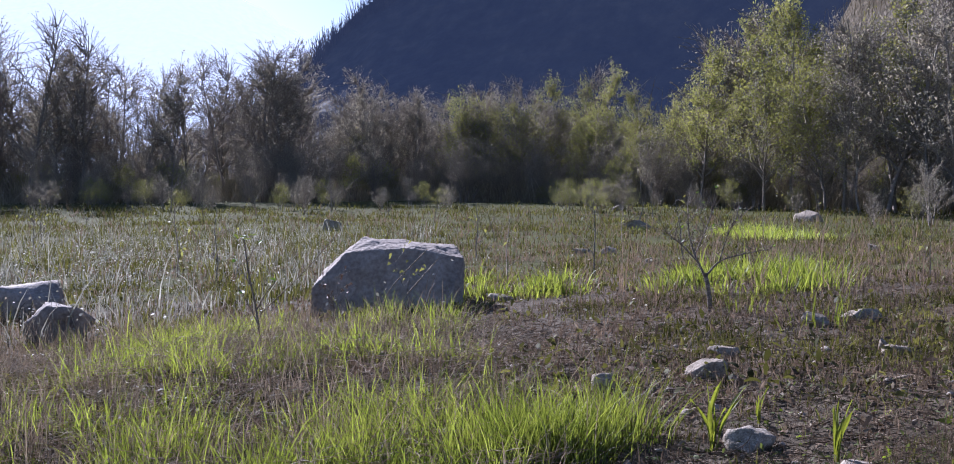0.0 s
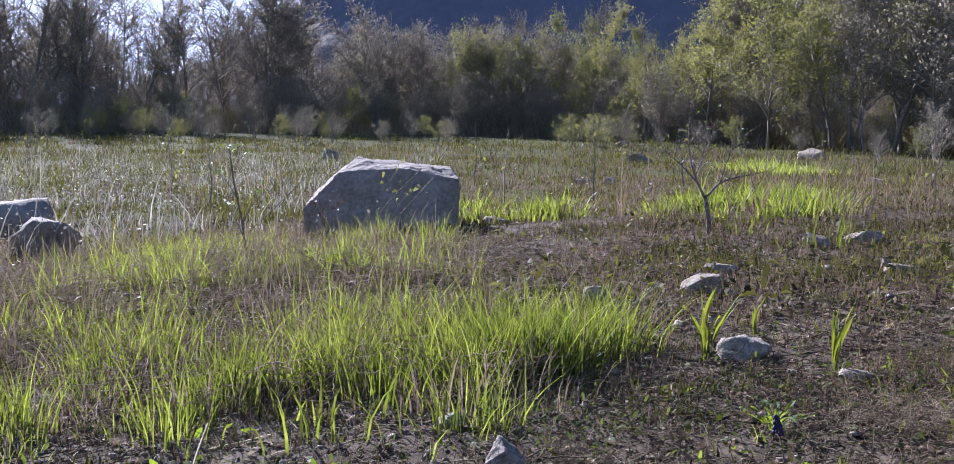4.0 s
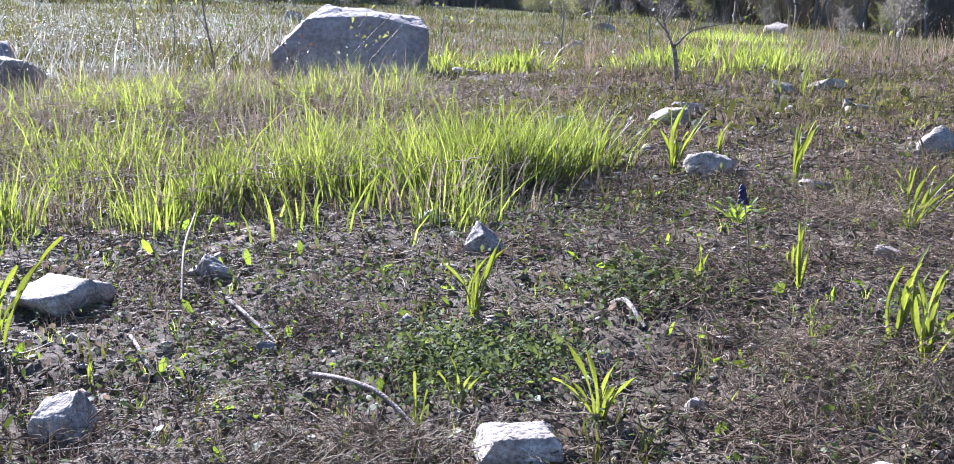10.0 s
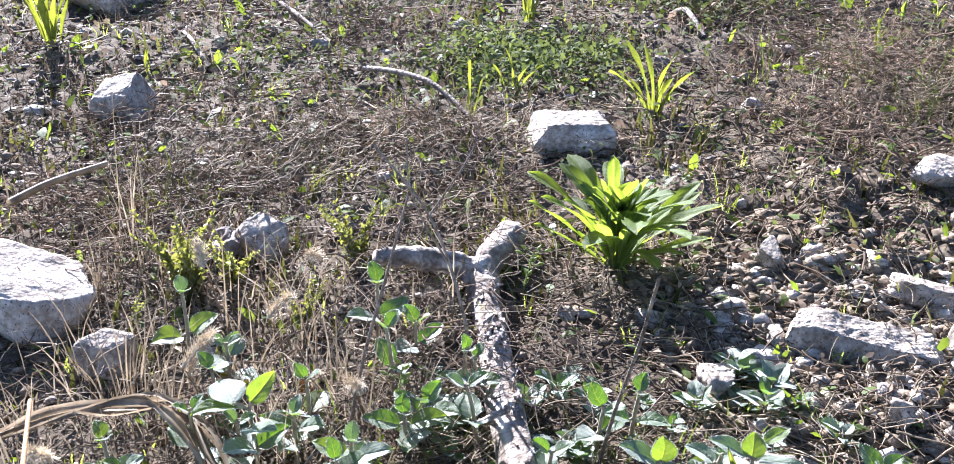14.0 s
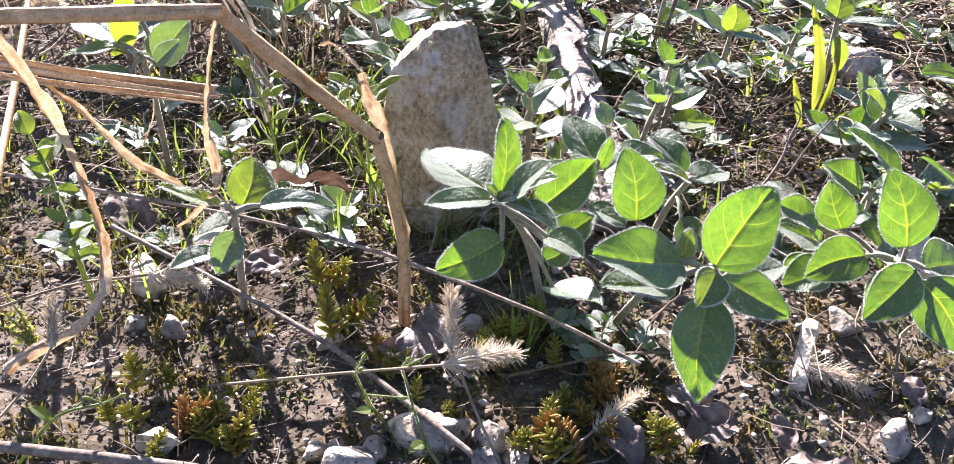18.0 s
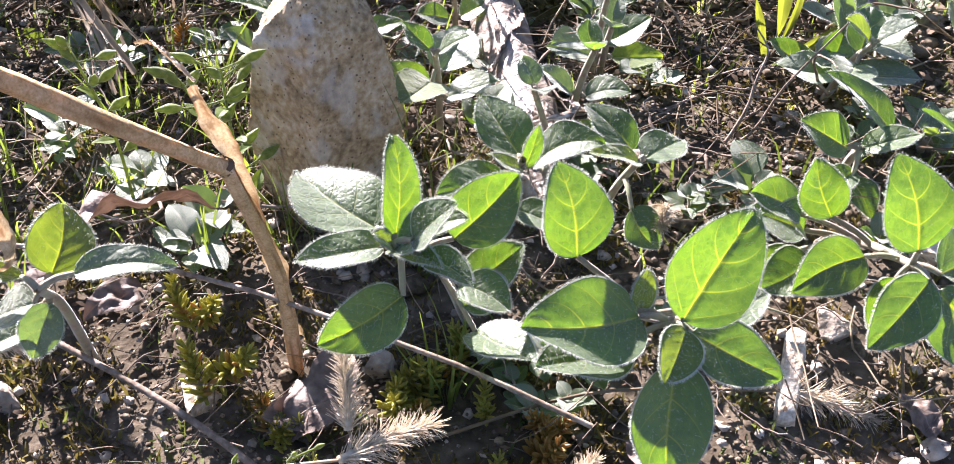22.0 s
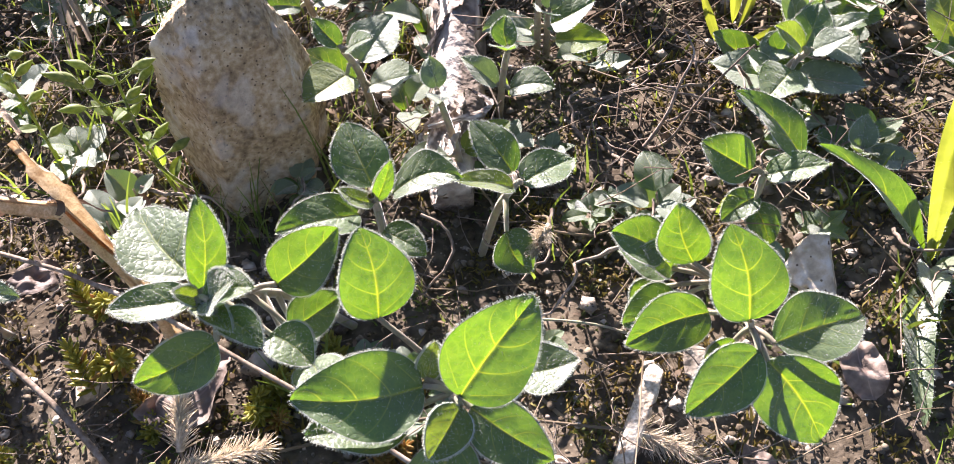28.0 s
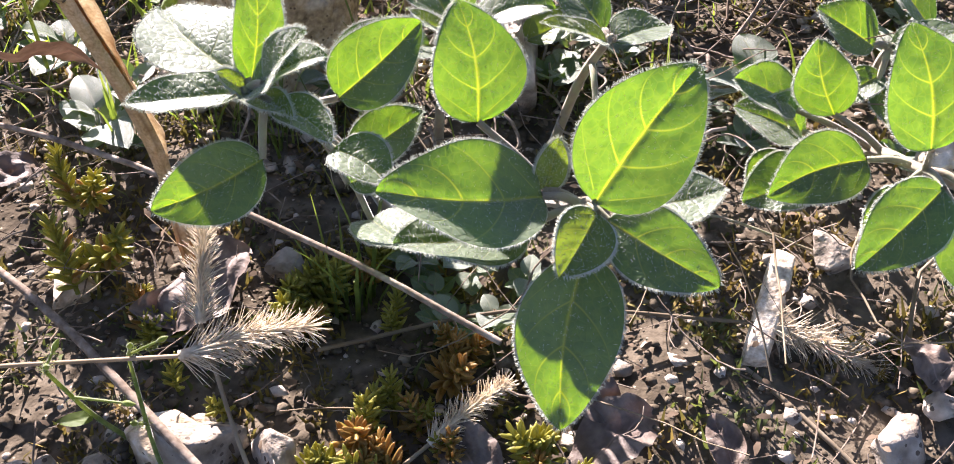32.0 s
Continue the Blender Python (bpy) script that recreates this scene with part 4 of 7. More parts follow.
herb((0.034, 0.403, 0), (0.0086, 0.3569, 0.0806), [
    ((0.0050, 0.3637, 0.0799), (-0.0159, 0.3843, 0.0800), 0.74, 0.55), ((0.0099, 0.3581, 0.0830), (0.0088, 0.3724, 0.1021), 0.42, 0.75),
    ((0.0068, 0.3560, 0.0813), (-0.0138, 0.3513, 0.0802), 0.52, 0.1), ((0.0101, 0.3535, 0.0829), (0.0262, 0.3524, 0.0944), 0.58, 0.2),
    ((0.0249, 0.3694, 0.0712), (0.0410, 0.3791, 0.0850), 0.70, 0.65), ((0.0118, 0.3518, 0.0676), (-0.0083, 0.3404, 0.0620), 0.64, 0.75),
    ((0.0277, 0.3601, 0.0548), (0.0358, 0.3645, 0.0600), 0.85, 0.6), ((0.032, 0.3625, 0.042), (0.0465, 0.3448, 0.0508), 0.6, 0.1),
    ((0.0090, 0.3560, 0.0815), (0.0045, 0.3530, 0.0880), 0.6, 0.5), ((0.0140, 0.3520, 0.0870), (0.0235, 0.3500, 0.1010), 0.62, 0.4), ((0.0160, 0.3500, 0.0840), (0.0280, 0.3440, 0.0810), 0.65, 0.0),
    ((0.0265, 0.3540, 0.0700), (0.0385, 0.3470, 0.0680), 0.85, 0.3), ((0.0290, 0.3620, 0.0600), (0.0430, 0.3680, 0.0700), 0.7, 0.5), ((0.0080, 0.3540, 0.0820), (0.0205, 0.3450, 0.0850), 0.4, 0.1)], 2, "oregano-like herb with pale upper leaves beside a dry stalk", 160, (8, 13))
herb((0.150, 0.426, 0), (0.1567, 0.3757, 0.0580), [
    ((0.1544, 0.3721, 0.0668), (0.1465, 0.3869, 0.0880), 0.72, 0.8), ((0.1458, 0.3818, 0.0548), (0.1234, 0.3719, 0.0507), 0.64, 0.7),
    ((0.1576, 0.3662, 0.0613), (0.1403, 0.3522, 0.0493), 0.62, 0.75), ((0.1608, 0.3655, 0.0576), (0.1782, 0.3537, 0.0381), 0.78, 0.75),
    ((0.1623, 0.3697, 0.0603), (0.1903, 0.3875, 0.0501), 0.56, 0.6), ((0.1421, 0.4008, 0.0525), (0.1358, 0.4102, 0.0673), 0.78, 0.75),
    ((0.139, 0.408, 0.040), (0.121, 0.412, 0.044), 0.85, 0.4), ((0.140, 0.400, 0.035), (0.124, 0.392, 0.030), 0.85, 0.5), ((0.1530, 0.3740, 0.0540), (0.1480, 0.3660, 0.0400), 0.7, 0.6),
    ((0.134, 0.405, 0.050), (0.118, 0.407, 0.057), 0.85, 0.3), ((0.137, 0.405, 0.043), (0.127, 0.403, 0.054), 0.75, 0.5), ((0.136, 0.403, 0.036), (0.127, 0.398, 0.026), 0.85, 0.5)], 3,
    "oregano-like herb with a whorl of glowing green leaves", 150)
herb((0.041, 0.432, 0), (0.0456, 0.4035, 0.0704), [
    ((0.0451, 0.4092, 0.0674), (0.0345, 0.4264, 0.0751), 0.75, 0.6), ((0.0499, 0.4136, 0.0600), (0.0702, 0.4142, 0.0692), 0.62, 0.15),
    ((0.0418, 0.4015, 0.0638), (0.0215, 0.3881, 0.0703), 0.58, 0.2), ((0.0462, 0.4037, 0.0665), (0.0361, 0.4035, 0.0721), 0.5, 0.15),
    ((0.0467, 0.4049, 0.0663), (0.0504, 0.4120, 0.0763), 0.42, 0.7), ((0.046, 0.410, 0.045), (0.060, 0.404, 0.043), 0.7, 0.2)], 4, HERB, 110, (3,))
herb((0.074, 0.434, 0), (0.0868, 0.4278, 0.0516), [
    ((0.0854, 0.4327, 0.0509), (0.0709, 0.4470, 0.0579), 0.58, 0.6), ((0.0886, 0.4294, 0.0500), (0.1042, 0.4442, 0.0463), 0.62, 0.2),
    ((0.0865, 0.4258, 0.0518), (0.0690, 0.4199, 0.0602), 0.42, 0.1), ((0.0847, 0.4180, 0.0386), (0.0932, 0.4093, 0.0301), 0.95, 0.3)], 5, HERB, 90, (2,))
herb((0.172, 0.462, 0), (0.168, 0.447, 0.042), [
    ((0.164, 0.448, 0.042), (0.147, 0.452, 0.050), 0.85, 0.5), ((0.168, 0.445, 0.044), (0.187, 0.446, 0.050), 0.6, 0.05), ((0.180, 0.452, 0.046), (0.157, 0.466, 0.060), 0.45, 0.1),
    ((0.167, 0.443, 0.036), (0.156, 0.436, 0.030), 0.7, 0.3), ((0.166, 0.441, 0.034), (0.172, 0.430, 0.026), 0.75, 0.4)], 6, HERB, 90)
herb((-0.088, 0.391, 0), (-0.0780, 0.3500, 0.0700), [
    ((-0.0705, 0.3550, 0.0705), (-0.0470, 0.3600, 0.0690), 0.42, 0.1), ((-0.0775, 0.3580, 0.0670), (-0.0768, 0.3740, 0.0760), 0.85, 0.5),
    ((-0.0830, 0.3540, 0.0700), (-0.1040, 0.3570, 0.0735), 0.30, 0.1), ((-0.0800, 0.3500, 0.0650), (-0.0925, 0.3530, 0.0560), 0.75, 0.5),
    ((-0.0860, 0.3560, 0.0480), (-0.0990, 0.3450, 0.0480), 0.5, 0.1), ((-0.0800, 0.3580, 0.0560), (-0.0850, 0.3500, 0.0440), 0.7, 0.4)], 7,
    "herb sprout with rolled grey leaves and one young leaf", 110, (1, 2), (0, 3, 4, 5))
herb((-0.148, 0.492, 0), (-0.1500, 0.4780, 0.0560), [
    ((-0.1575, 0.4720, 0.0650), (-0.1815, 0.4920, 0.0660), 0.75, 0.5), ((-0.1560, 0.4760, 0.0610), (-0.1552, 0.4819, 0.0860), 0.45, 0.6),
    ((-0.1555, 0.4660, 0.0660), (-0.1780, 0.4640, 0.0610), 0.42, 0.05), ((-0.1470, 0.4900, 0.0480), (-0.1340, 0.4960, 0.0660), 0.75, 0.5),
    ((-0.1500, 0.4600, 0.0570), (-0.1650, 0.4480, 0.0620), 0.5, 0.1), ((-0.1440, 0.4760, 0.0540), (-0.1340, 0.4800, 0.0640), 0.6, 0.4),
    ((-0.1400, 0.4700, 0.0360), (-0.1260, 0.4700, 0.0460), 0.6, 0.4), ((-0.1500, 0.4740, 0.0600), (-0.1480, 0.4650, 0.0640), 0.6, 0.2)], 8,
    "herb shoot with pale downy leaves and yellow young ones", 90, (1, 2), (0, 3, 5, 6))
herb((-0.112, 0.600, 0), (-0.1180, 0.6050, 0.0480), [
    ((-0.1174, 0.6051, 0.0534), (-0.1046, 0.6125, 0.0700), 0.6, 0.4), ((-0.1250, 0.6030, 0.0500), (-0.1448, 0.5800, 0.0600), 0.35, 0.05),
    ((-0.1260, 0.6000, 0.0550), (-0.1400, 0.6200, 0.0560), 0.85, 0.5), ((-0.1170, 0.6000, 0.0380), (-0.0980, 0.5830, 0.0505), 0.5, 0.2),
    ((-0.1120, 0.5900, 0.0300), (-0.1250, 0.5700, 0.0420), 0.6, 0.2), ((-0.1130, 0.6000, 0.0250), (-0.0960, 0.6080, 0.0350), 0.7, 0.3)], 9,
    "herb shoot with one upright and one drooping yellow leaf", 60, (0, 1), (2, 4))
herb((0.170, 0.548, 0), (0.1680, 0.5510, 0.0720), [
    ((0.1670, 0.5500, 0.0735), (0.1690, 0.5590, 0.0840), 0.9, 0.5), ((0.1640, 0.5500, 0.0750), (0.1440, 0.5550, 0.0810), 0.5, 0.2), ((0.1700, 0.5500, 0.0730), (0.1930, 0.5400, 0.0780), 0.32, 0.05),
    ((0.1760, 0.5600, 0.0770), (0.1910, 0.5700, 0.0800), 0.45, 0.3), ((0.1690, 0.5490, 0.0650), (0.1740, 0.5450, 0.0500), 0.5, 0.5)], 10,
    "herb shoot with a round young leaf and long grey ones", 60, (0, 3, 4), (1, 2))
herb((0.122, 0.572, 0), (0.1230, 0.5680, 0.0530), [
    ((0.1230, 0.5700, 0.0530), (0.1240, 0.5770, 0.0650), 1.0, 0.5), ((0.1210, 0.5700, 0.0520), (0.1000, 0.5750, 0.0590), 0.6, 0.2), ((0.1240, 0.5650, 0.0540), (0.1400, 0.5600, 0.0540), 0.4, 0.1),
    ((0.1220, 0.5690, 0.0380), (0.1080, 0.5600, 0.0360), 0.7, 0.3), ((0.1230, 0.5690, 0.0330), (0.1360, 0.5600, 0.0340), 0.7, 0.3)], 11,
    "herb shoot with one round glowing leaf on top", 60, (0,), (1, 2, 3))
herb((0.188, 0.530, 0), (0.1860, 0.5200, 0.0420), [
    ((0.1850, 0.5210, 0.0430), (0.1770, 0.5260, 0.0580), 0.6, 0.4), ((0.1870, 0.5200, 0.0430), (0.1920, 0.5240, 0.0530), 0.7, 0.3), ((0.1880, 0.5200, 0.0430), (0.2060, 0.5150, 0.0540), 0.45, 0.2),
    ((0.1880, 0.5180, 0.0400), (0.2050, 0.5020, 0.0430), 0.6, 0.3), ((0.1840, 0.5180, 0.0380), (0.1720, 0.5060, 0.0370), 0.7, 0.3)], 12,
    "herb shoot with spreading pale downy leaves", 60, (), (0, 2, 3, 4))
for i, (x, y, z, dx, dy, size, pairs) in enumerate([
        (0.021, 0.483, 0.052, 0.004, 0.02, 0.021, 3), (0.056, 0.470, 0.047, 0.012, -0.012, 0.019, 2), (0.079, 0.489, 0.051, -0.004, 0.012, 0.019, 2),
        (0.183, 0.493, 0.055, -0.004, 0.016, 0.022, 3), (-0.044, 0.683, 0.062, 0.006, 0.01, 0.02, 2),
        (-0.089, 0.636, 0.05, 0.0, 0.014, 0.018, 2), (-0.06, 0.564, 0.045, 0.004, 0.012, 0.02, 3),
        (-0.039, 0.527, 0.05, 0.008, 0.01, 0.023, 3), (-0.012, 0.535, 0.044, 0.006, 0.014, 0.018, 2), (0.011, 0.631, 0.055, 0.01, 0.01, 0.024, 2)]):
    herb_random((x + dx, y + dy, 0), (x, y, z), size, pairs, 20 + i, 40)
for i, (x, y, z, dx, dy, size, pairs) in enumerate([
        (0.063, 0.589, 0.04, 0.0, 0.01, 0.02, 2), 
        (-0.027, 0.729, 0.04, 0.0, 0.01, 0.022, 2), (0.015, 0.68, 0.045, 0.004, 0.012, 0.018, 2),
        (-0.18, 0.56, 0.035, 0.01, 0.01, 0.016, 2), (0.205, 0.47, 0.03, 0.004, 0.008, 0.018, 2), (0.03, 0.56, 0.03, 0.002, 0.008, 0.014, 2)]):
    herb_random((x + dx, y + dy, 0), (x, y, z), size, pairs, 50 + i, 40)

HR = random.Random(31)
for i in range(21):
    if i < 12:
        x, y = HR.uniform(-0.20, 0.02), HR.uniform(0.55, 0.80)
    else:
        x, y = HR.uniform(0.07, 0.26), HR.uniform(0.485, 0.68)
    herb_random((x, y + 0.01, 0), (x, y, HR.uniform(0.03, 0.055)), HR.uniform(0.016, 0.024), HR.choice((2, 3)), 90 + i, 30)

# ---- rosette and ribwort ----


def rosette(x, y, count, length, ratio, seed, label, m=M_ROSE, lift=(0.25, 1.15)):
    r = random.Random(seed)
    t = thing("rosette_plant", (x, y, gz(x, y)), label, "plant", "leafy rosettes")
    meshes = [leaf_mesh(1.0, ratio * (0.8 + 0.13 * k), seed + k, m, 11, 20, 0.12, 0.10 + 0.12 * k, 0, 1.25, 7, 1)[0] for k in range(4)]
    for i in range(count):
        a = i * 2.4 + r.uniform(-0.3, 0.3)
        f = i / count
        up = lift[0] + (lift[1] - lift[0]) * f ** 0.7
        L = length * r.uniform(0.55, 1.1) * (1 - 0.25 * f)
        d = Vector((math.cos(a) * math.cos(up), math.sin(a) * math.cos(up), math.sin(up)))
        lf = part("leaf", meshes[i % 4], t)
        mtx = aim(Vector((d.x, d.y, 0)) * 0.006, d, Vector((-d.x * 0.6, -d.y * 0.6, 1)))
        lf.matrix_basis = mtx @ Matrix.Diagonal((L, L, L, 1))
    return t


rosette(0.133, 0.89, 72, 0.108, 0.225, 300, "bright green leafy rosette with long upright leaves", lift=(0.4, 1.5))
rosette(0.236, 1.835, 12, 0.045, 0.25, 320, "small flat green rosette on bare soil", lift=(0.1, 0.5))
rosette(-0.339, 2.248, 12, 0.04, 0.22, 330, "small flat green rosette on bare soil", lift=(0.2, 0.7))
rosette(0.012, 1.625, 10, 0.04, 0.25, 340, "small flat green rosette on bare soil", lift=(0.1, 0.6))
rosette(0.656, 2.296, 12, 0.09, 0.25, 350, "green rosette with broad leaves on litter", lift=(0.3, 0.9))
rosette(0.46, 0.99, 9, 0.06, 0.2, 360, "small grey-green rosette beside a pale stone", lift=(0.1, 0.5))


def ribwort(x, y, w, h, count, seed, ratio=0.062, label="ribwort plantain with narrow upright sunlit leaves"):
    r = random.Random(seed)
    h = h * 1.1
    t = thing("ribwort_plant", (x, y, gz(x, y)), label, "plant", "ribwort plants")
    meshes = [leaf_mesh(1.0, ratio, seed + k, M_GRASS_LEAF, 5, 16, 0.5, 0.16, 0, 0.95, 0)[0] for k in range(2)]
    for i in range(count):
        a = r.uniform(0, 6.28)
        q = r.uniform(0.1, 1.0)
        d = Vector((math.cos(a) * w * 0.85 * q, math.sin(a) * w * 0.85 * q, h * r.uniform(0.55, 1.12)))
        lf = part("leaf", meshes[i % 2], t)
        L = d.length
        lf.matrix_basis = aim(Vector((d.x * 0.1, d.y * 0.1, -0.002)), d, Vector((-d.x, -d.y, 0.02))) @ Matrix.Diagonal((L, L, L, 1))
    return t


M_GRASS_LEAF = surf("ribwort_leaf", [(0.11, 0.14, 0.03), (0.155, 0.185, 0.042), (0.21, 0.235, 0.062)], 30, 0.5, 0.2, 200, 5, trans=0.48, tcol=(1.4, 1.32, 0.45), vary=0.4)
for i, (x, y, w, h, n) in enumerate([
        (0.658, 2.955, 0.11, 0.17, 9), (0.854, 3.216, 0.04, 0.11, 4), (0.545, 3.132, 0.03, 0.1, 3), (0.915, 2.713, 0.1, 0.14, 8), (0.964, 2.147, 0.12, 0.11, 9),
        (0.634, 1.862, 0.033, 0.08, 4), (0.469, 1.859, 0.02, 0.07, 3), (0.495, 1.728, 0.015, 0.045, 2), (0.535, 1.477, 0.03, 0.055, 4), (0.654, 1.386, 0.09, 0.12, 9),
        (0.078, 1.715, 0.08, 0.095, 7), (0.045, 1.333, 0.045, 0.07, 4), (0.216, 1.274, 0.08, 0.07, 9), (-0.082, 1.226, 0.02, 0.03, 2), (-0.654, 1.662, 0.12, 0.14, 10)]):
    ribwort(x, y, w, h, n, 400 + 5 * i)
for i, (x, y, w, h, n) in enumerate([
        (-0.457, 1.499, 0.03, 0.04, 4), (-0.003, 1.271, 0.03, 0.07, 3), (0.453, 1.78, 0.02, 0.08, 3), (0.612, 1.761, 0.026, 0.105, 4), (0.547, 1.509, 0.03, 0.055, 3),
        (0.652, 1.484, 0.055, 0.13, 5), (1.631, 3.637, 0.09, 0.05, 5), (1.05, 2.35, 0.06, 0.09, 6), (-0.2, 1.12, 0.015, 0.03, 2), (0.32, 0.95, 0.02, 0.02, 3), (0.9, 1.75, 0.05, 0.08, 5)]):
    ribwort(x, y, w, h, n, 500 + 5 * i)
lance = thing("ribwort_plant", (0.164, 0.535, gz(0.164, 0.535)), "ribwort plantain with two broad glowing upright blades", "plant", "ribwort plants")
for k, (foot, tip, ratio) in enumerate([((0, 0, 0.012), (-0.012, 0.010, 0.066), 0.105), ((0.003, 0.003, 0.006), (0.006, 0.012, 0.050), 0.075), ((-0.003, 0, 0), (-0.016, -0.006, 0.034), 0.10), ((0.002, -0.002, 0), (0.018, -0.014, 0.028), 0.12)]):
    blade = leaf_mesh((Vector(tip) - Vector(foot)).length, ratio, 640 + k, M_GRASS_LEAF, 9, 22, 0.4, 0.10, 0, 1.0, 0)[0]
    lf = part("leaf", blade, lance)
    lf.matrix_basis = aim(Vector(foot), Vector(tip), (EYE - Vector((0.16, 0.54, 0.05))).normalized())
big = thing("ribwort_plant", (0.2265, 0.4310, gz(0.2265, 0.431)), "ribwort plantain with one tall glowing yellow-green blade", "plant", "ribwort plants")
for k, (tip, ratio, open_, m) in enumerate([((-0.022, 0.0, 0.126), 0.060, 0.85, M_GRASS_LEAF), ((-0.046, 0.010, 0.046), 0.19, 0.1, M_LEAF), ((-0.012, -0.034, 0.026), 0.22, 0.2, M_GREY),
                                            ((0.02, 0.04, 0.06), 0.12, 0.4, M_GRASS_LEAF), ((0.010, -0.042, 0.004), 0.13, 0.2, M_LEAF), ((-0.012, -0.062, 0.004), 0.16, 0.1, M_LEAF), ((0.014, -0.030, 0.030), 0.24, 0.3, M_GREY), ((-0.006, -0.030, 0.006), 0.18, 0.3, M_GREY)]):
    d = Vector(tip)
    blade, fringe = leaf_mesh(d.length, ratio, 600 + k, m, 9, 22, 0.4, 0.12, 30, 1.0, 0)
    lf = part("leaf", blade, big)
    part("hair_fringe", fringe, lf)
    lf.matrix_basis = aim(Vector((0, 0, 0)), d, (EYE - Vector((0.2, 0.42, 0.05))).normalized() * open_ + Vector((0, 0, 1 - open_)))

# ---- bright weed beside the dry stalk ----
weed = thing("leafy_weed", (-0.140, 0.372, gz(-0.14, 0.372)), "bright yellow-green small-leaved weed beside a dry stalk", "plant")
axis = [Vector(p) - weed.location for p in ((-0.140, 0.372, -0.004), (-0.1443, 0.3700, 0.0340), (-0.1580, 0.392, 0.0440), (-0.1700, 0.404, 0.0580))]
part("stem", stem_mesh("stem", [(axis, 0.0012, 0.0006)], M_BUDS, 6, 30, 77), weed)
WR = random.Random(77)
weed_leaf = [leaf_mesh(1.0, q, 770 + k, M_YOUNG, 9, 14, 0.25, 0.1, 0, 0.75, 3)[0] for k, q in enumerate((0.6, 0.5, 0.7))]
spine = curve_pts(axis, 12)
for k in range(15):
    p = Vector(spine[3 + k * 8 // 14])
    a = k * 2.4 + WR.uniform(-0.3, 0.3)
    d = Vector((math.cos(a), math.sin(a) * 0.7, WR.uniform(-0.1, 0.6))).normalized()
    L = WR.uniform(0.008, 0.014)
    lf = part("leaf", weed_leaf[k % 3], weed)
    lf.matrix_basis = aim(p, p + d, Vector((0, -0.4, 1))) @ Matrix.Diagonal((L, L, L, 1))

# ---- small seedlings ----
SEED_LEAF = [leaf_mesh(1.0, q, 640 + k, m, 9, 14, 0.25, 0.1, 0, 0.75, 3)[0] for k, (q, m) in enumerate([(0.75, M_GREY), (0.9, M_LEAF), (0.6, M_LEAF), (0.8, M_GREY)])]

YELLOW_LEAF = leaf_mesh(1.0, 0.55, 660, M_BUDS, 7, 10, 0.25, 0.1, 0, 0.75, 0)[0]


def seedling(x, y, n, size, seed):
    r = random.Random(seed)
    t = thing("seedling", (x, y, gz(x, y)), "small seedling with round grey-green leaves", "plant", "seedlings under the herbs")
    h = size * r.uniform(0.5, 1.3)
    part("stem", stem_mesh("stem", [([(0, 0, -0.002), (0.001, 0, h * 0.5), (0, 0.001, h)], 0.0006, 0.0004)], M_STEM, 5), t)
    for i in range(n):
        a, up = i * 2.4 + r.uniform(-0.4, 0.4), r.uniform(0.0, 0.7)
        d = Vector((math.cos(a) * math.cos(up), math.sin(a) * math.cos(up), math.sin(up)))
        L = size * r.uniform(0.6, 1.1)
        lf = part("leaf", SEED_LEAF[(seed + i // 3) % 4], t)
        f = Vector((0, 0, h * (0.35 + 0.65 * i / n)))
        lf.matrix_basis = aim(f + d * 0.15 * L, f + d * L, Vector((0, 0, 1)) - d * 0.2) @ Matrix.Diagonal((L, L, L, 1))


SR = random.Random(77)
for i in range(66):
    x, y = SR.uniform(-0.02, 0.27), SR.uniform(0.44, 0.72)
    seedling(x, y, SR.randint(4, 9), SR.uniform(0.008, 0.017), i)
for i in range(26):
    x, y = SR.uniform(-0.20, -0.04), SR.uniform(0.42, 0.68)
    seedling(x, y, SR.randint(4, 8), SR.uniform(0.008, 0.016), 100 + i)
for i, (x, y) in enumerate([(0.046, 0.372), (0.055, 0.381), (0.062, 0.362), (0.04, 0.384), (0.07, 0.372), (0.052, 0.360), (0.098, 0.392), (0.172, 0.42), (0.19, 0.44), (0.13, 0.43), (0.112, 0.445)]):
    seedling(x, y, 8, 0.009, 201 + 4 * i)
# ---- dry stalks, wood and twigs ----


def rod(name, pts, r0, r1, m, label, category, group="", sides=7, flat=1.0, extra=()):
    base = Vector(pts[0])
    t = thing(name, base, label, category, group, stem_mesh(name, [([Vector(p) - base for p in pts], r0, r1)], m, sides))
    for nm, epts, e0, e1 in extra:
        part(nm, stem_mesh(nm, [([Vector(p) - base for p in epts], e0, e1)], m, sides), t)
    return t


o = Vector((-0.0216, 0.3835, gz(-0.0216, 0.38) - 0.003))
stalk = thing("dry_stalk", o, "bent straw-coloured dead stalk with torn peeling skin", "dead stalk")


def rel(*pts):
    return [Vector(p) - o for p in pts]


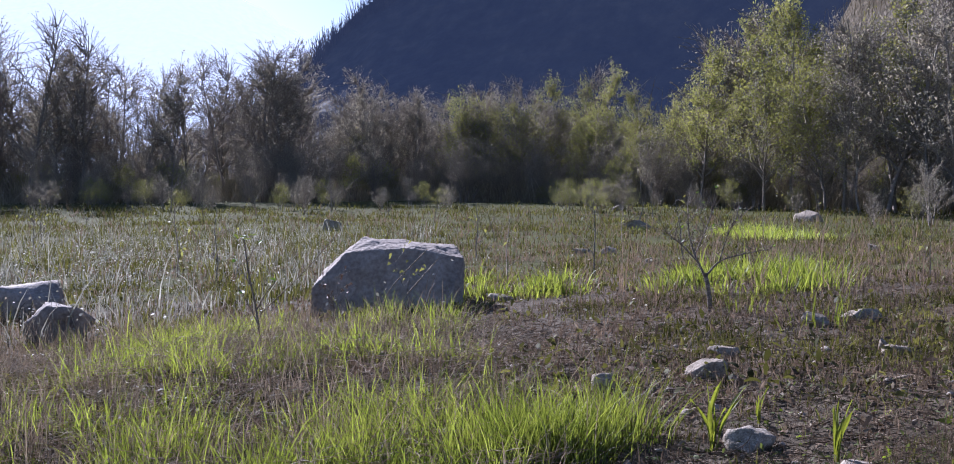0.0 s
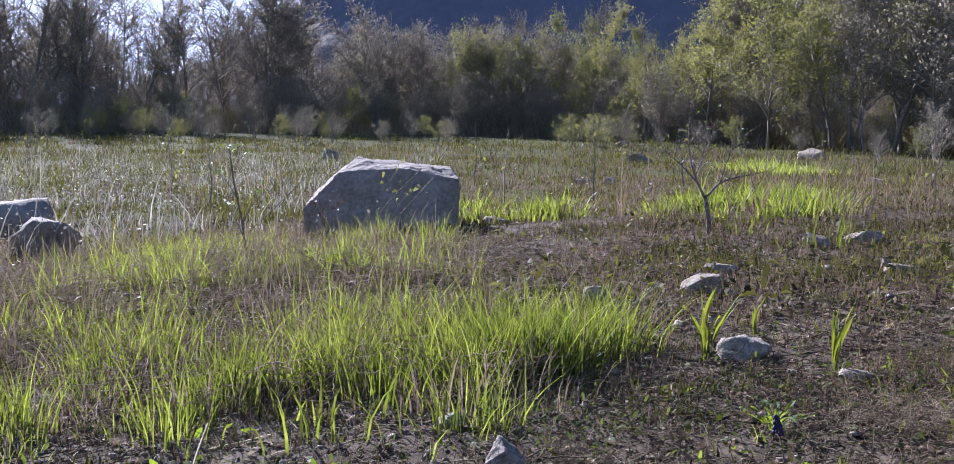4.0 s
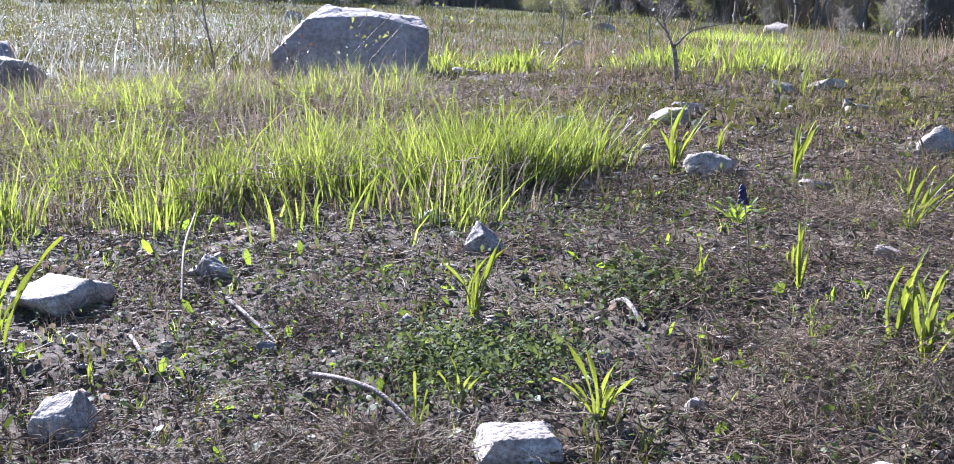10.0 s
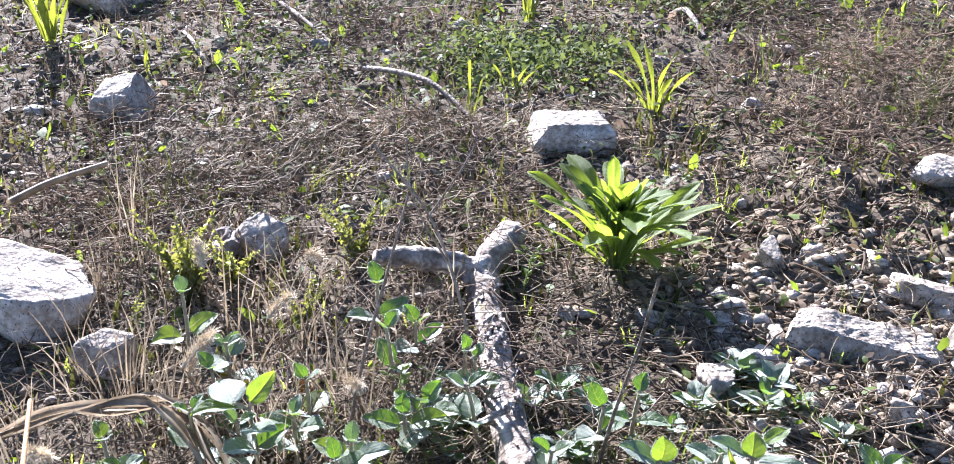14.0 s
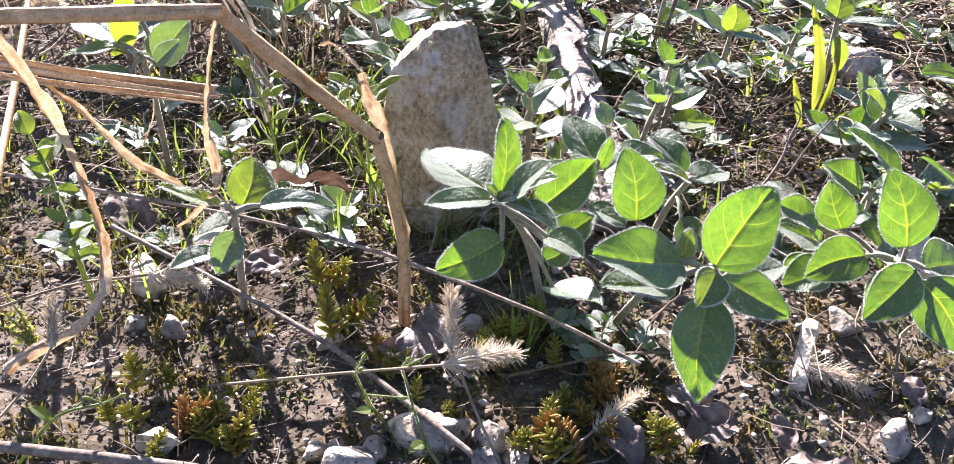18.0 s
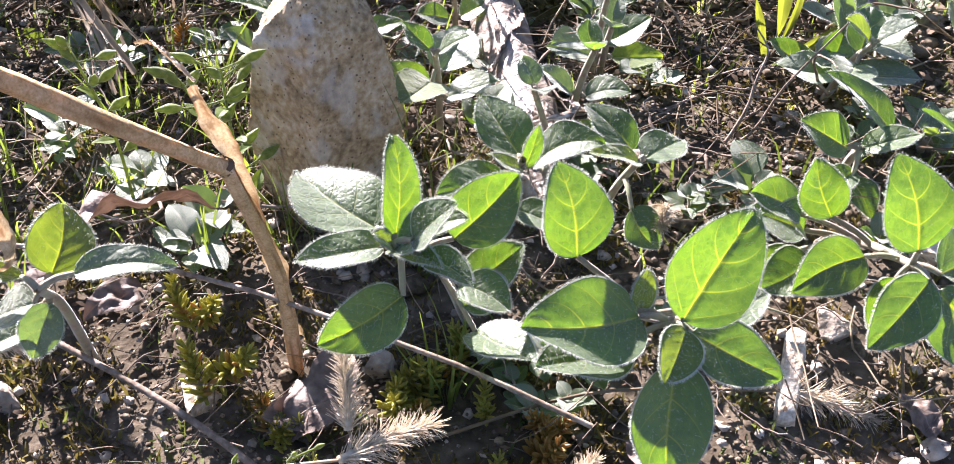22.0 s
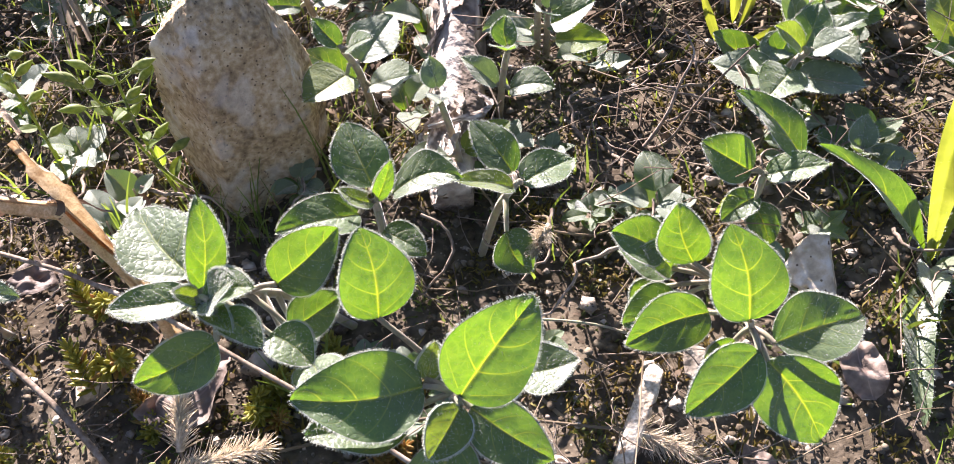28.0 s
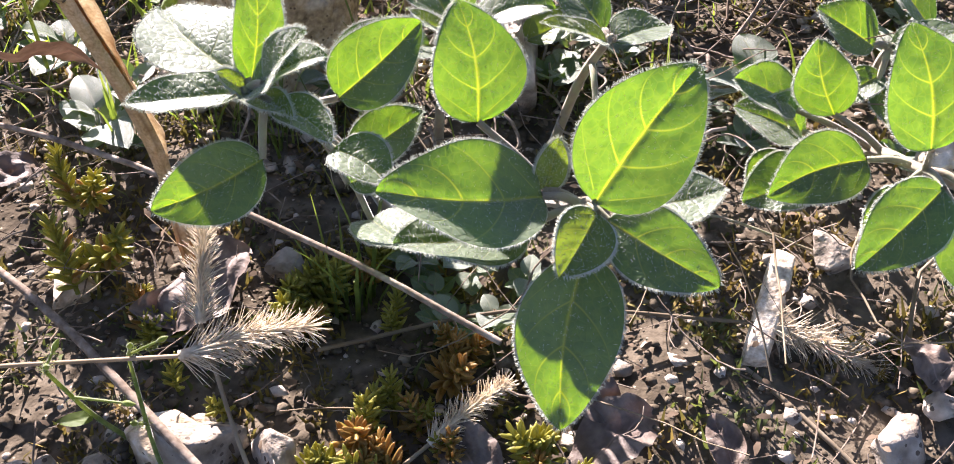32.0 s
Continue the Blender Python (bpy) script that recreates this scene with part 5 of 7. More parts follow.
def husk(name, pts, r0, r1, parent, seed, gap=0.6, flat=0.75, sides=16, k=40, m=M_STRAW):
    """A dry, split and fluted stem: an open pipe with streaked skin."""
    c = curve_pts(pts, k)
    t = unit(np.gradient(c, axis=0))
    u = unit(np.cross(t, [0.15, 0.35, 0.92]))
    v = np.cross(t, u)
    th = np.linspace(gap * 0.5, 2 * np.pi - gap * 0.5, sides) + 4.2
    V, at = [], []
    for i in range(k):
        rad = r0 + (r1 - r0) * i / (k - 1)
        turn = 0.5 * math.sin(i * 0.09 + seed)
        for a in th:
            q = rad * (1 + 0.10 * math.sin(a * 6 + seed) + 0.22 * noise.noise((math.cos(a) * 1.3 + seed, math.sin(a) * 1.3, i * 0.10)) + 0.08 * noise.noise((a * 4, seed, i * 0.5)))
            V.append(c[i] + u[i] * math.cos(a + turn) * q + v[i] * math.sin(a + turn) * q * flat)
            s = noise.noise((a * 3.2 + seed * 7, i * 0.07, 3.0)) + 0.6 * noise.noise((a * 8, i * 0.16, seed)) + 0.3 * noise.noise((a * 3, i * 0.8, seed))
            at.append(min(0.8, max(0.0, (s - 0.22) * 2.2)))
    V = np.array(V)
    n = k * sides
    inner = V - 0.12 * (V - np.repeat(c, sides, 0))
    g = np.arange(n).reshape(k, sides)
    F = np.stack([g[:-1, :-1], g[:-1, 1:], g[1:, 1:], g[1:, :-1]], -1).reshape(-1, 4)
    rim = np.concatenate([np.stack([g[:-1, e], g[1:, e], g[1:, e] + n, g[:-1, e] + n], 1) for e in (0, sides - 1)])
    F = np.concatenate([F, F[:, ::-1] + n, rim])
    return part(name, mesh_of(name, np.concatenate([V, inner]), F, m, attr=np.array(at + at)), parent)


lower = husk("lower_stem", rel(o, (-0.0245, 0.381, 0.045), (-0.034, 0.3765, 0.0887)), 0.0023, 0.0027, stalk, 1.0, 0.6, 0.7)
husk("middle_stem", rel((-0.0335, 0.3765, 0.0875), (-0.054, 0.357, 0.117), (-0.0749, 0.3371, 0.1480)), 0.0024, 0.0027, stalk, 3.0, 0.05, 0.85)
part("node", stem_mesh("node", [(rel((-0.0338, 0.3766, 0.0880), (-0.0350, 0.3756, 0.0898)), 0.0027, 0.0026)], M_BROWN, 12), stalk)
upper = husk("upper_stem", rel((-0.0735, 0.3371, 0.1485), (-0.105, 0.328, 0.1485), (-0.145, 0.316, 0.148), (-0.22, 0.295, 0.142)), 0.0027, 0.0024, stalk, 4.0, 0.05, 0.85)
bar = husk("side_stem", rel((-0.0915, 0.388, 0.0935), (-0.128, 0.372, 0.104), (-0.17, 0.354, 0.117), (-0.25, 0.322, 0.138)), 0.0040, 0.0036, stalk, 5.0, 1.6, 0.55, m=M_PEEL)
husk("split_stem", rel((-0.0955, 0.388, 0.0895), (-0.13, 0.374, 0.0985), (-0.17, 0.357, 0.1105), (-0.25, 0.327, 0.130)), 0.0026, 0.0030, bar, 6.0, 2.2, 0.4, m=M_PEEL)


def peel(name, pts, w, parent, seed, twist, m=M_PEEL):
    """A torn, curling strip of streaked dry skin, cupped across."""
    k, s = 60, 7
    c = curve_pts(pts, k)
    r = np.random.default_rng(seed)
    jit = np.convolve(r.normal(0, 1, k + 8), np.ones(9) / 9, "valid")
    th = np.linspace(0, 1, k) * twist + seed + jit * 0.8
    t = unit(np.gradient(c, axis=0))
    a = unit(np.cross(t, [0.2, 0.9, 0.3]))
    b = np.cross(t, a)
    u = a * np.cos(th)[:, None] + b * np.sin(th)[:, None]
    n = np.cross(t, u)
    ww = w * (0.45 + 0.55 * np.sin(np.linspace(0.35, 2.95, k))) * (1 + 0.22 * np.convolve(r.normal(0, 1, k + 4), np.ones(5) / 5, "valid"))
    f = np.linspace(-0.5, 0.5, s)
    cup = (f ** 2 * 1.3)[None, :, None] * n[:, None] + (r.normal(0, 0.05, (k, s, 1)) * n[:, None])
    V = (c[:, None] + (u[:, None] * f[None, :, None] + cup) * ww[:, None, None]).reshape(-1, 3)
    at = np.array([[min(1.0, max(0.0, (noise.noise((j * 0.9 + seed * 5, i * 0.06, 1.0)) + 0.6 * noise.noise((j * 2.0, i * 0.35, seed)) - 0.05) * 2.4)) for j in range(s)] for i in range(k)])
    g = np.arange(k * s).reshape(k, s)
    F = np.stack([g[:-1, :-1], g[:-1, 1:], g[1:, 1:], g[1:, :-1]], -1).reshape(-1, 4)
    return part(name, mesh_of(name, V, F, m, attr=at.ravel()), parent)


peel("split_stem", rel((-0.0205, 0.386, 0.012), (-0.0255, 0.3845, 0.05), (-0.0335, 0.3815, 0.088), (-0.0405, 0.3815, 0.110)), 0.0058, lower, 0, 0.35)
peel("peeling_skin", rel((-0.0749, 0.3391, 0.149), (-0.080, 0.343, 0.126), (-0.0845, 0.352, 0.098), (-0.083, 0.355, 0.078), (-0.092, 0.355, 0.064), (-0.098, 0.352, 0.060)), 0.0046, upper, 1, 1.6)
peel("peeling_skin", rel((-0.0408, 0.3853, 0.1081), (-0.052, 0.395, 0.112), (-0.058, 0.40, 0.109)), 0.0022, lower, 2, 1.0)
peel("peeling_skin", rel((-0.1353, 0.3213, 0.147), (-0.130, 0.343, 0.10), (-0.128, 0.3556, 0.0474), (-0.131, 0.343, 0.025), (-0.155, 0.325, 0.012)), 0.0066, upper, 3, 1.4)
peel("peeling_skin", rel((-0.148, 0.365, 0.108), (-0.138, 0.38, 0.085), (-0.128, 0.39, 0.062), (-0.112, 0.398, 0.046), (-0.100, 0.385, 0.052)), 0.0034, bar, 4, 2.2)
peel("peeling_skin", rel((-0.125, 0.40, 0.060), (-0.121, 0.405, 0.072), (-0.122, 0.41, 0.082)), 0.0020, bar, 5, 1.2)

log = thing("fallen_branch", (0.025, 0.80, gz(0.025, 0.8)), "weathered grey fallen branch with flaking bark", "branch")
lo = log.location.copy()


def gnarl(name, pts, r0, r1, seed, parent):
    c = curve_pts(pts, 60)
    th = np.arange(14) / 14 * 2 * np.pi
    t = unit(np.gradient(c, axis=0))
    u = unit(np.cross(t, [0.1, 0.05, 1.0]))
    v = np.cross(t, u)
    V, at = [], []
    for i in range(60):
        rad = r0 + (r1 - r0) * i / 59
        for a in th:
            k = rad * (1 + 0.42 * noise.noise((math.cos(a) * 1.6 + seed, math.sin(a) * 1.6, i * 0.16)) + 0.24 * noise.noise((math.cos(a) * 5, math.sin(a) * 5 + seed, i * 0.22)))
            V.append(c[i] + u[i] * math.cos(a) * k + v[i] * math.sin(a) * k)
            at.append((0.9 if i < 26 else 0.35) * min(1.0, max(0.0, 2.6 * (noise.noise((math.cos(a) * 4 + seed, math.sin(a) * 4, i * 0.07)) + 0.5 * noise.noise((a * 9, seed, i * 0.25)) - 0.05))))
    at += [0.2, 0.2]
    V += [c[0], c[-1]]
    i = np.arange(60 * 14).reshape(60, 14)
    F = np.stack([i[:-1], np.roll(i, -1, 1)[:-1], np.roll(i, -1, 1)[1:], i[1:]], -1).reshape(-1, 4).tolist()
    for j in range(14):
        F.append([840, (j + 1) % 14, j])
        F.append([841, 59 * 14 + j, 59 * 14 + (j + 1) % 14])
    return part(name, mesh_of(name, np.array(V), F, M_LOG, attr=at), parent)


gnarl("trunk", [Vector(p) - lo for p in ((0.062, 0.452, 0.012), (0.056, 0.52, 0.016), (0.046, 0.60, 0.016), (0.034, 0.70, 0.014), (0.024, 0.80, 0.014), (0.022, 0.86, 0.020), (0.046, 0.915, 0.026))], 0.0095, 0.0135, 3.0, log)
gnarl("side_branch", [Vector(p) - lo for p in ((0.022, 0.85, 0.02), (-0.01, 0.845, 0.03), (-0.04, 0.825, 0.044), (-0.0645, 0.8107, 0.0485))], 0.012, 0.006, 8.0, log)

LR = random.Random(9)
for k in range(22):
    f = LR.random()
    b = Vector((0.060 - 0.038 * f, 0.47 + 0.40 * f, 0.026)) - lo + Vector((LR.gauss(0, 0.006), 0, LR.uniform(-0.006, 0.004)))
    L = LR.uniform(0.02, 0.05)
    peel("bark_flake", [b, b + Vector((LR.gauss(-0.002, 0.004), -L * 0.5, 0.003)), b + Vector((LR.gauss(-0.004, 0.008), -L, LR.uniform(-0.004, 0.010)))], LR.uniform(0.003, 0.007), log, 60 + k, LR.uniform(0.3, 1.5), M_LOG)

TW = "thin grey-brown dead twig"
rod("twig", [(0.096, 0.622, 0.0), (0.098, 0.6, 0.06), (0.102, 0.575, 0.12), (0.1052, 0.5578, 0.1769)], 0.0013, 0.0009, M_LOG, TW + " standing upright in the soil", "twig", "twigs")
rod("twig", [(-0.22, 0.42, 0.03), (-0.0693, 0.3975, 0.0309), (0.0167, 0.3617, 0.0339), (0.0641, 0.3388, 0.0300)], 0.0008, 0.0008, M_TWIG, TW + " lying across the plants", "twig", "twigs")
rod("twig", [(-0.147, 0.412, 0.012), (-0.06, 0.36, 0.014), (-0.005, 0.315, 0.016), (0.06, 0.26, 0.012)], 0.0010, 0.0012, M_TWIG, TW + " lying on the moss", "twig", "twigs")
rod("twig", [(-0.2, 0.295, 0.008), (-0.1, 0.292, 0.010), (-0.02, 0.288, 0.010)], 0.0020, 0.0018, M_TWIG, "thicker brown twig lying on the soil", "twig", "twigs")
rod("twig", [(-0.2527, 0.6115, 0.041), (-0.205, 0.47, 0.043), (-0.161, 0.33, 0.043), (-0.12, 0.20, 0.036), (-0.10, 0.14, 0.0)], 0.0014, 0.0022, M_STRAW, "pale straight dry stem leaning over the plants", "twig", "twigs")
rod("twig", [(-0.065, 0.644, -0.005), (-0.055, 0.645, 0.06), (-0.042, 0.649, 0.117), (-0.03, 0.66, 0.17)], 0.0014, 0.0007, M_TWIG, TW + " standing in the litter", "twig", "twigs")
rod("twig", [(0.019, 0.704, 0.0), (0.004, 0.71, 0.07), (-0.02, 0.722, 0.128), (-0.06, 0.74, 0.17)], 0.0014, 0.0007, M_TWIG, TW + " standing in the litter", "twig", "twigs",
    extra=[("side_twig", ((-0.005, 0.715, 0.095), (-0.03, 0.70, 0.15), (-0.035, 0.70, 0.19)), 0.0008, 0.0005), ("side_twig", ((-0.02, 0.722, 0.128), (0.005, 0.73, 0.17), (0.012, 0.735, 0.20)), 0.0007, 0.0004)])
rod("twig", [(-0.366, 1.922, -0.02), (-0.30, 1.78, -0.01), (-0.218, 1.618, -0.01)], 0.004, 0.003, M_LOG, "short pale broken stick on the soil", "twig", "twigs")
rod("twig", [(-0.148, 1.45, 0.004), (-0.10, 1.39, 0.02), (-0.05, 1.33, 0.026), (-0.004, 1.265, 0.01)], 0.004, 0.003, M_LOG, "short curved pale stick on the soil", "twig", "twigs")
rod("twig", [(0.300, 1.74, 0.03), (0.316, 1.69, 0.05), (0.330, 1.60, 0.034)], 0.005, 0.004, M_LOG, "short curved pale stick on the soil", "twig", "twigs")
rod("twig", [(-0.429, 1.902, -0.03), (-0.47, 2.1, 0.02), (-0.523, 2.422, 0.02)], 0.003, 0.002, M_DRY, "pale dry stem arching over the soil", "twig", "twigs")
rod("twig", [(-0.46, 1.698, -0.03), (-0.42, 1.60, -0.015), (-0.373, 1.505, -0.025)], 0.003, 0.003, M_LOG, "short pale broken stick on the soil", "twig", "twigs")
rod("twig", [(0.149, 0.725, 0.02), (0.17, 0.69, 0.024), (0.193, 0.652, 0.022)], 0.0016, 0.0016, M_DRY, "short pale straw on dark soil", "twig", "twigs")
rod("twig", [(-0.425, 0.976, 0.0), (-0.401, 1.017, 0.005), (-0.36, 1.06, 0.01)], 0.004, 0.003, M_DRY, "pale dry stem beside a white stone", "twig", "twigs")
bundle = thing("dry_grass_bundle", (-0.308, 0.622, gz(-0.308, 0.622)), "thick bundle of dead grass leaves bent over the litter", "dry grass")
BR = random.Random(5)
for k in range(9):
    q = [Vector(p) + Vector((BR.gauss(0, 0.004), BR.gauss(0, 0.005), BR.gauss(0, 0.0025))) - bundle.location for p in ((-0.308, 0.622, -0.012), (-0.25, 0.628, 0.015), (-0.20, 0.632, 0.029), (-0.165, 0.62, 0.031), (-0.14, 0.59, 0.024), (-0.105 + 0.01 * BR.random(), 0.55 - 0.03 * BR.random(), 0.004))]
    peel("dead_blade", q, BR.uniform(0.003, 0.0055), bundle, 30 + k, BR.uniform(0.5, 2.5), M_DRY)
rod("twig", [(0.09, 0.40, 0.016), (0.118, 0.398, 0.018), (0.1452, 0.3914, 0.0142)], 0.0005, 0.0004, M_STEM, "thin reddish runner across the soil", "runner", "runners")
rod("twig", [(0.10, 0.375, 0.008), (0.13, 0.345, 0.012), (0.175, 0.29, 0.010)], 0.0007, 0.0006, M_DRY, "thin dry grass stem on the soil", "twig", "twigs")


def chip(name, a, b, w, m, label):
    a, b = Vector(a), Vector(b)
    return hull_rock(name, a, [Vector(p) for p in ((-w, 0, 0), (w, 0, 0), (-w * 0.8, 0, w), (w * 0.7, 0, w))] + [b - a + Vector(p) for p in ((-w * 0.8, 0, 0), (w * 0.5, 0.003, 0), (-w * 0.5, 0, w), (w * 0.9, -0.002, w))], m, label, "wood chip", 0.0003, 3, 2.0)


chip("wood_chip", (0.1255, 0.352, gz(0.125, 0.352) + 0.002), (0.134, 0.3815, 0.020), 0.0034, M_CHIP, "short pale splinter of weathered wood")


def foxtail(foot, knee, head, tip, seed, w=0.0065):
    foot, knee, head, tip = map(Vector, (foot, knee, head, tip))
    t = thing("foxtail_grass", foot, "dry bristly foxtail grass head on a thin stem", "dry grass", "foxtail heads")
    part("stem", stem_mesh("stem", [([foot - foot, knee - foot, head - foot], 0.0006, 0.0005)], M_DRY, 5), t)
    r = np.random.default_rng(seed)
    n = 520
    c = curve_pts([head - foot, (head + tip) / 2 - foot + Vector((0, 0, 0.002)), tip - foot], 20)
    i = r.integers(0, 19, n)
    b = c[i]
    ax = unit(np.array(tip - head))
    d = unit(unit(r.normal(0, 1, (n, 3))) * 0.8 + ax * 0.9)
    L = w * 1.3 * r.uniform(0.6, 1.3, n)[:, None] * (1 - 0.4 * (i / 19.0))[:, None]
    V, F = joined([tubes(np.stack([b, b + d * L], 1), np.stack([np.full(n, 0.00017), np.full(n, 0.00006)], 1), 3),
                   tubes(c[None], np.linspace(0.0013, 0.0004, 20)[None], 6),
                   tubes(np.stack([b, b + d * 0.0015], 1)[:120], np.stack([np.full(120, 0.0006), np.full(120, 0.0002)], 1), 4)])
    part("seed_head", mesh_of("seed_head", V, F, M_FOX), t)


foxtail((0.020, 0.348, 0.010), (0.07, 0.362, 0.015), (0.1285, 0.362, 0.0168), (0.160, 0.3535, 0.0095), 1)
foxtail((-0.088, 0.335, 0.003), (-0.045, 0.329, 0.020), (-0.0039, 0.3251, 0.0337), (0.0207, 0.3413, 0.0273), 2)
foxtail((0.03, 0.285, 0.004), (0.012, 0.31, 0.02), (-0.002, 0.335, 0.033), (-0.004, 0.352, 0.044), 3, 0.005)
foxtail((0.0, 0.26, 0.006), (0.03, 0.30, 0.010), (0.050, 0.322, 0.013), (0.066, 0.336, 0.018), 4, 0.0045)
foxtail((-0.2, 0.33, 0.01), (-0.15, 0.36, 0.02), (-0.118, 0.371, 0.022), (-0.098, 0.375, 0.016), 5, 0.005)
foxtail((-0.155, 0.29, 0.006), (-0.145, 0.315, 0.012), (-0.139, 0.33, 0.02), (-0.143, 0.343, 0.028), 6, 0.005)
foxtail((0.09, 0.455, 0.0), (0.097, 0.44, 0.02), (0.098, 0.425, 0.034), (0.094, 0.412, 0.036), 7, 0.004)
foxtail((-0.16, 0.65, 0.0), (-0.165, 0.66, 0.02), (-0.172, 0.663, 0.03), (-0.160, 0.68, 0.05), 8, 0.008)

for i, (hx, hy, tx, ty, z) in enumerate([(-0.174, 0.66, -0.160, 0.69, 0.05), (-0.122, 0.832, -0.105, 0.80, 0.05), (-0.245, 0.584, -0.223, 0.565, 0.035), (-0.134, 0.737, -0.120, 0.75, 0.045), (-0.065, 0.655, -0.055, 0.63, 0.05), (-0.19, 0.78, -0.20, 0.80, 0.06)]):
    foxtail((hx + 0.01, hy + 0.015, gz(hx, hy)), (hx + 0.004, hy + 0.006, z * 0.5), (hx, hy, z - 0.012), (tx, ty, z), 20 + i, 0.007)

# ---- dead leaves ----


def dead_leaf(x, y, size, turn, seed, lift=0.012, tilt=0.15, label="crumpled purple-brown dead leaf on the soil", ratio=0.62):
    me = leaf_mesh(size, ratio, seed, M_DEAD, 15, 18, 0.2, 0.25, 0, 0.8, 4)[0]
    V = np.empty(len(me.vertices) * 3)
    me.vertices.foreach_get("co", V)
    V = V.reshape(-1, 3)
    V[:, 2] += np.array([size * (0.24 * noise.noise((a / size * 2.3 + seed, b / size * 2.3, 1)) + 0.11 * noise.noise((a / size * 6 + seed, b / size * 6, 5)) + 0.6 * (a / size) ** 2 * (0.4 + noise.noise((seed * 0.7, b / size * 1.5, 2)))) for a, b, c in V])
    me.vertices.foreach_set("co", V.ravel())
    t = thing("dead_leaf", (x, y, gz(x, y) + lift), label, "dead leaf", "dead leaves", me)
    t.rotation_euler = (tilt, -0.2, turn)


for i, (x, y, s, a) in enumerate([(0.112, 0.308, 0.026, -1.4), (0.064, 0.31, 0.022, 0.5), (0.20, 0.375, 0.022, 0.2),
                                  (-0.05, 0.44, 0.022, 1.2), (0.20, 0.60, 0.03, 1.0), (-0.2, 0.9, 0.05, 0.6)]):
    dead_leaf(x, y, s, a, 700 + i, 0.003 + 0.1 * s)

dead_leaf(-0.020, 0.352, 0.034, -0.5, 730, 0.006, 0.25, "greyish-mauve crumpled dead leaf at the stalk's foot")
dead_leaf(-0.006, 0.366, 0.026, 1.9, 733, 0.004, 0.2, "greyish-mauve crumpled dead leaf at the stalk's foot")
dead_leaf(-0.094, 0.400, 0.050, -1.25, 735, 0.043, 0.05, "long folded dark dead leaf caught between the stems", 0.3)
for i, (x, y, s, a) in enumerate([(0.083, 0.318, 0.026, -0.8), (0.092, 0.332, 0.020, 0.9), (0.103, 0.300, 0.034, -1.9), (0.118, 0.322, 0.014, 0.3), (0.072, 0.305, 0.022, 2.4), (-0.14, 0.435, 0.03, 0.7), (-0.12, 0.41, 0.026, -0.9), (-0.075, 0.415, 0.022, 2.2), (0.168, 0.345, 0.016, 0.4), (0.19, 0.33, 0.02, 1.7)]):
    dead_leaf(x, y, s, a, 740 + i, 0.003 + 0.08 * s, 0.1, "curled reddish-brown dead leaf on dark soil")

# ---- stonecrop ----


def fleshy_leaf(m):
    """One plump leaf of unit length along +z."""
    V = [(0.25 * w_ * math.cos(j / 5 * 6.2832), 0.25 * w_ * math.sin(j / 5 * 6.2832), o_) for o_, w_ in ((0.0, 0.5), (0.45, 1.0), (0.8, 0.8)) for j in range(5)] + [(0, 0, 1)]
    F = [[k * 5 + j, k * 5 + (j + 1) % 5, k * 5 + 5 + (j + 1) % 5, k * 5 + 5 + j] for k in range(2) for j in range(5)] + [[10 + j, 10 + (j + 1) % 5, 15] for j in range(5)]
    return mesh_of("leaf", np.array(V), F, m)


FLESHY = [fleshy_leaf(M_SEDUM), fleshy_leaf(M_RUST)]
SPRIG = [(0.014, 30), (0.010, 24), (0.022, 46)]


def stonecrop(x, y, k, n, seed, z=0.0):
    """A stonecrop tuft whose leaves are parts of their sprig."""
    r = random.Random(seed)
    t = thing("stonecrop", (x, y, gz(x, y) + z), "small fleshy stonecrop tuft, green turning orange", "plant", "stonecrop tufts")
    h, count = SPRIG[k]
    for i in range(n):
        rust = k != 2 and r.random() > 0.7
        s = part("sprig", stem_mesh("sprig", [([(0, 0, 0), (0.1 * h * math.sin(1.5), 0.025 * h, 0.5 * h), (0.1 * h * math.sin(2.9), 0.05 * h, 0.95 * h)], 0.0007, 0.0004)], M_SEDUM, 5), t)
        e = Euler((r.uniform(-0.5, 0.5), r.uniform(-0.5, 0.5), r.uniform(0, 6)))
        s.matrix_basis = Matrix.LocRotScale((r.gauss(0, 0.005) * (n > 1), r.gauss(0, 0.004) * (n > 1), 0.002), e, [r.uniform(0.8, 1.25)] * 3)
        for q in range(count):
            f = q / count
            c = Vector((0.1 * h * math.sin(f * 3), 0.05 * h * f, h * (0.08 + 0.9 * f)))
            L = h * (0.33 if h < 0.02 else 0.23) * (1.1 - 0.5 * f)
            d = Vector((math.cos(q * 2.4), math.sin(q * 2.4), 0.5 + f)).normalized()
            lf = part("leaf", FLESHY[1 if rust or (k == 2 and r.random() < 0.3 - 0.3 * f) else 0], s)
            lf.matrix_basis = aim(c, c + d, Vector((0, 0, 1))) @ Matrix.Rotation(radians(-90), 4, "X") @ Matrix.Diagonal((0.72 * L, 0.6 * L, 1.4 * L, 1))


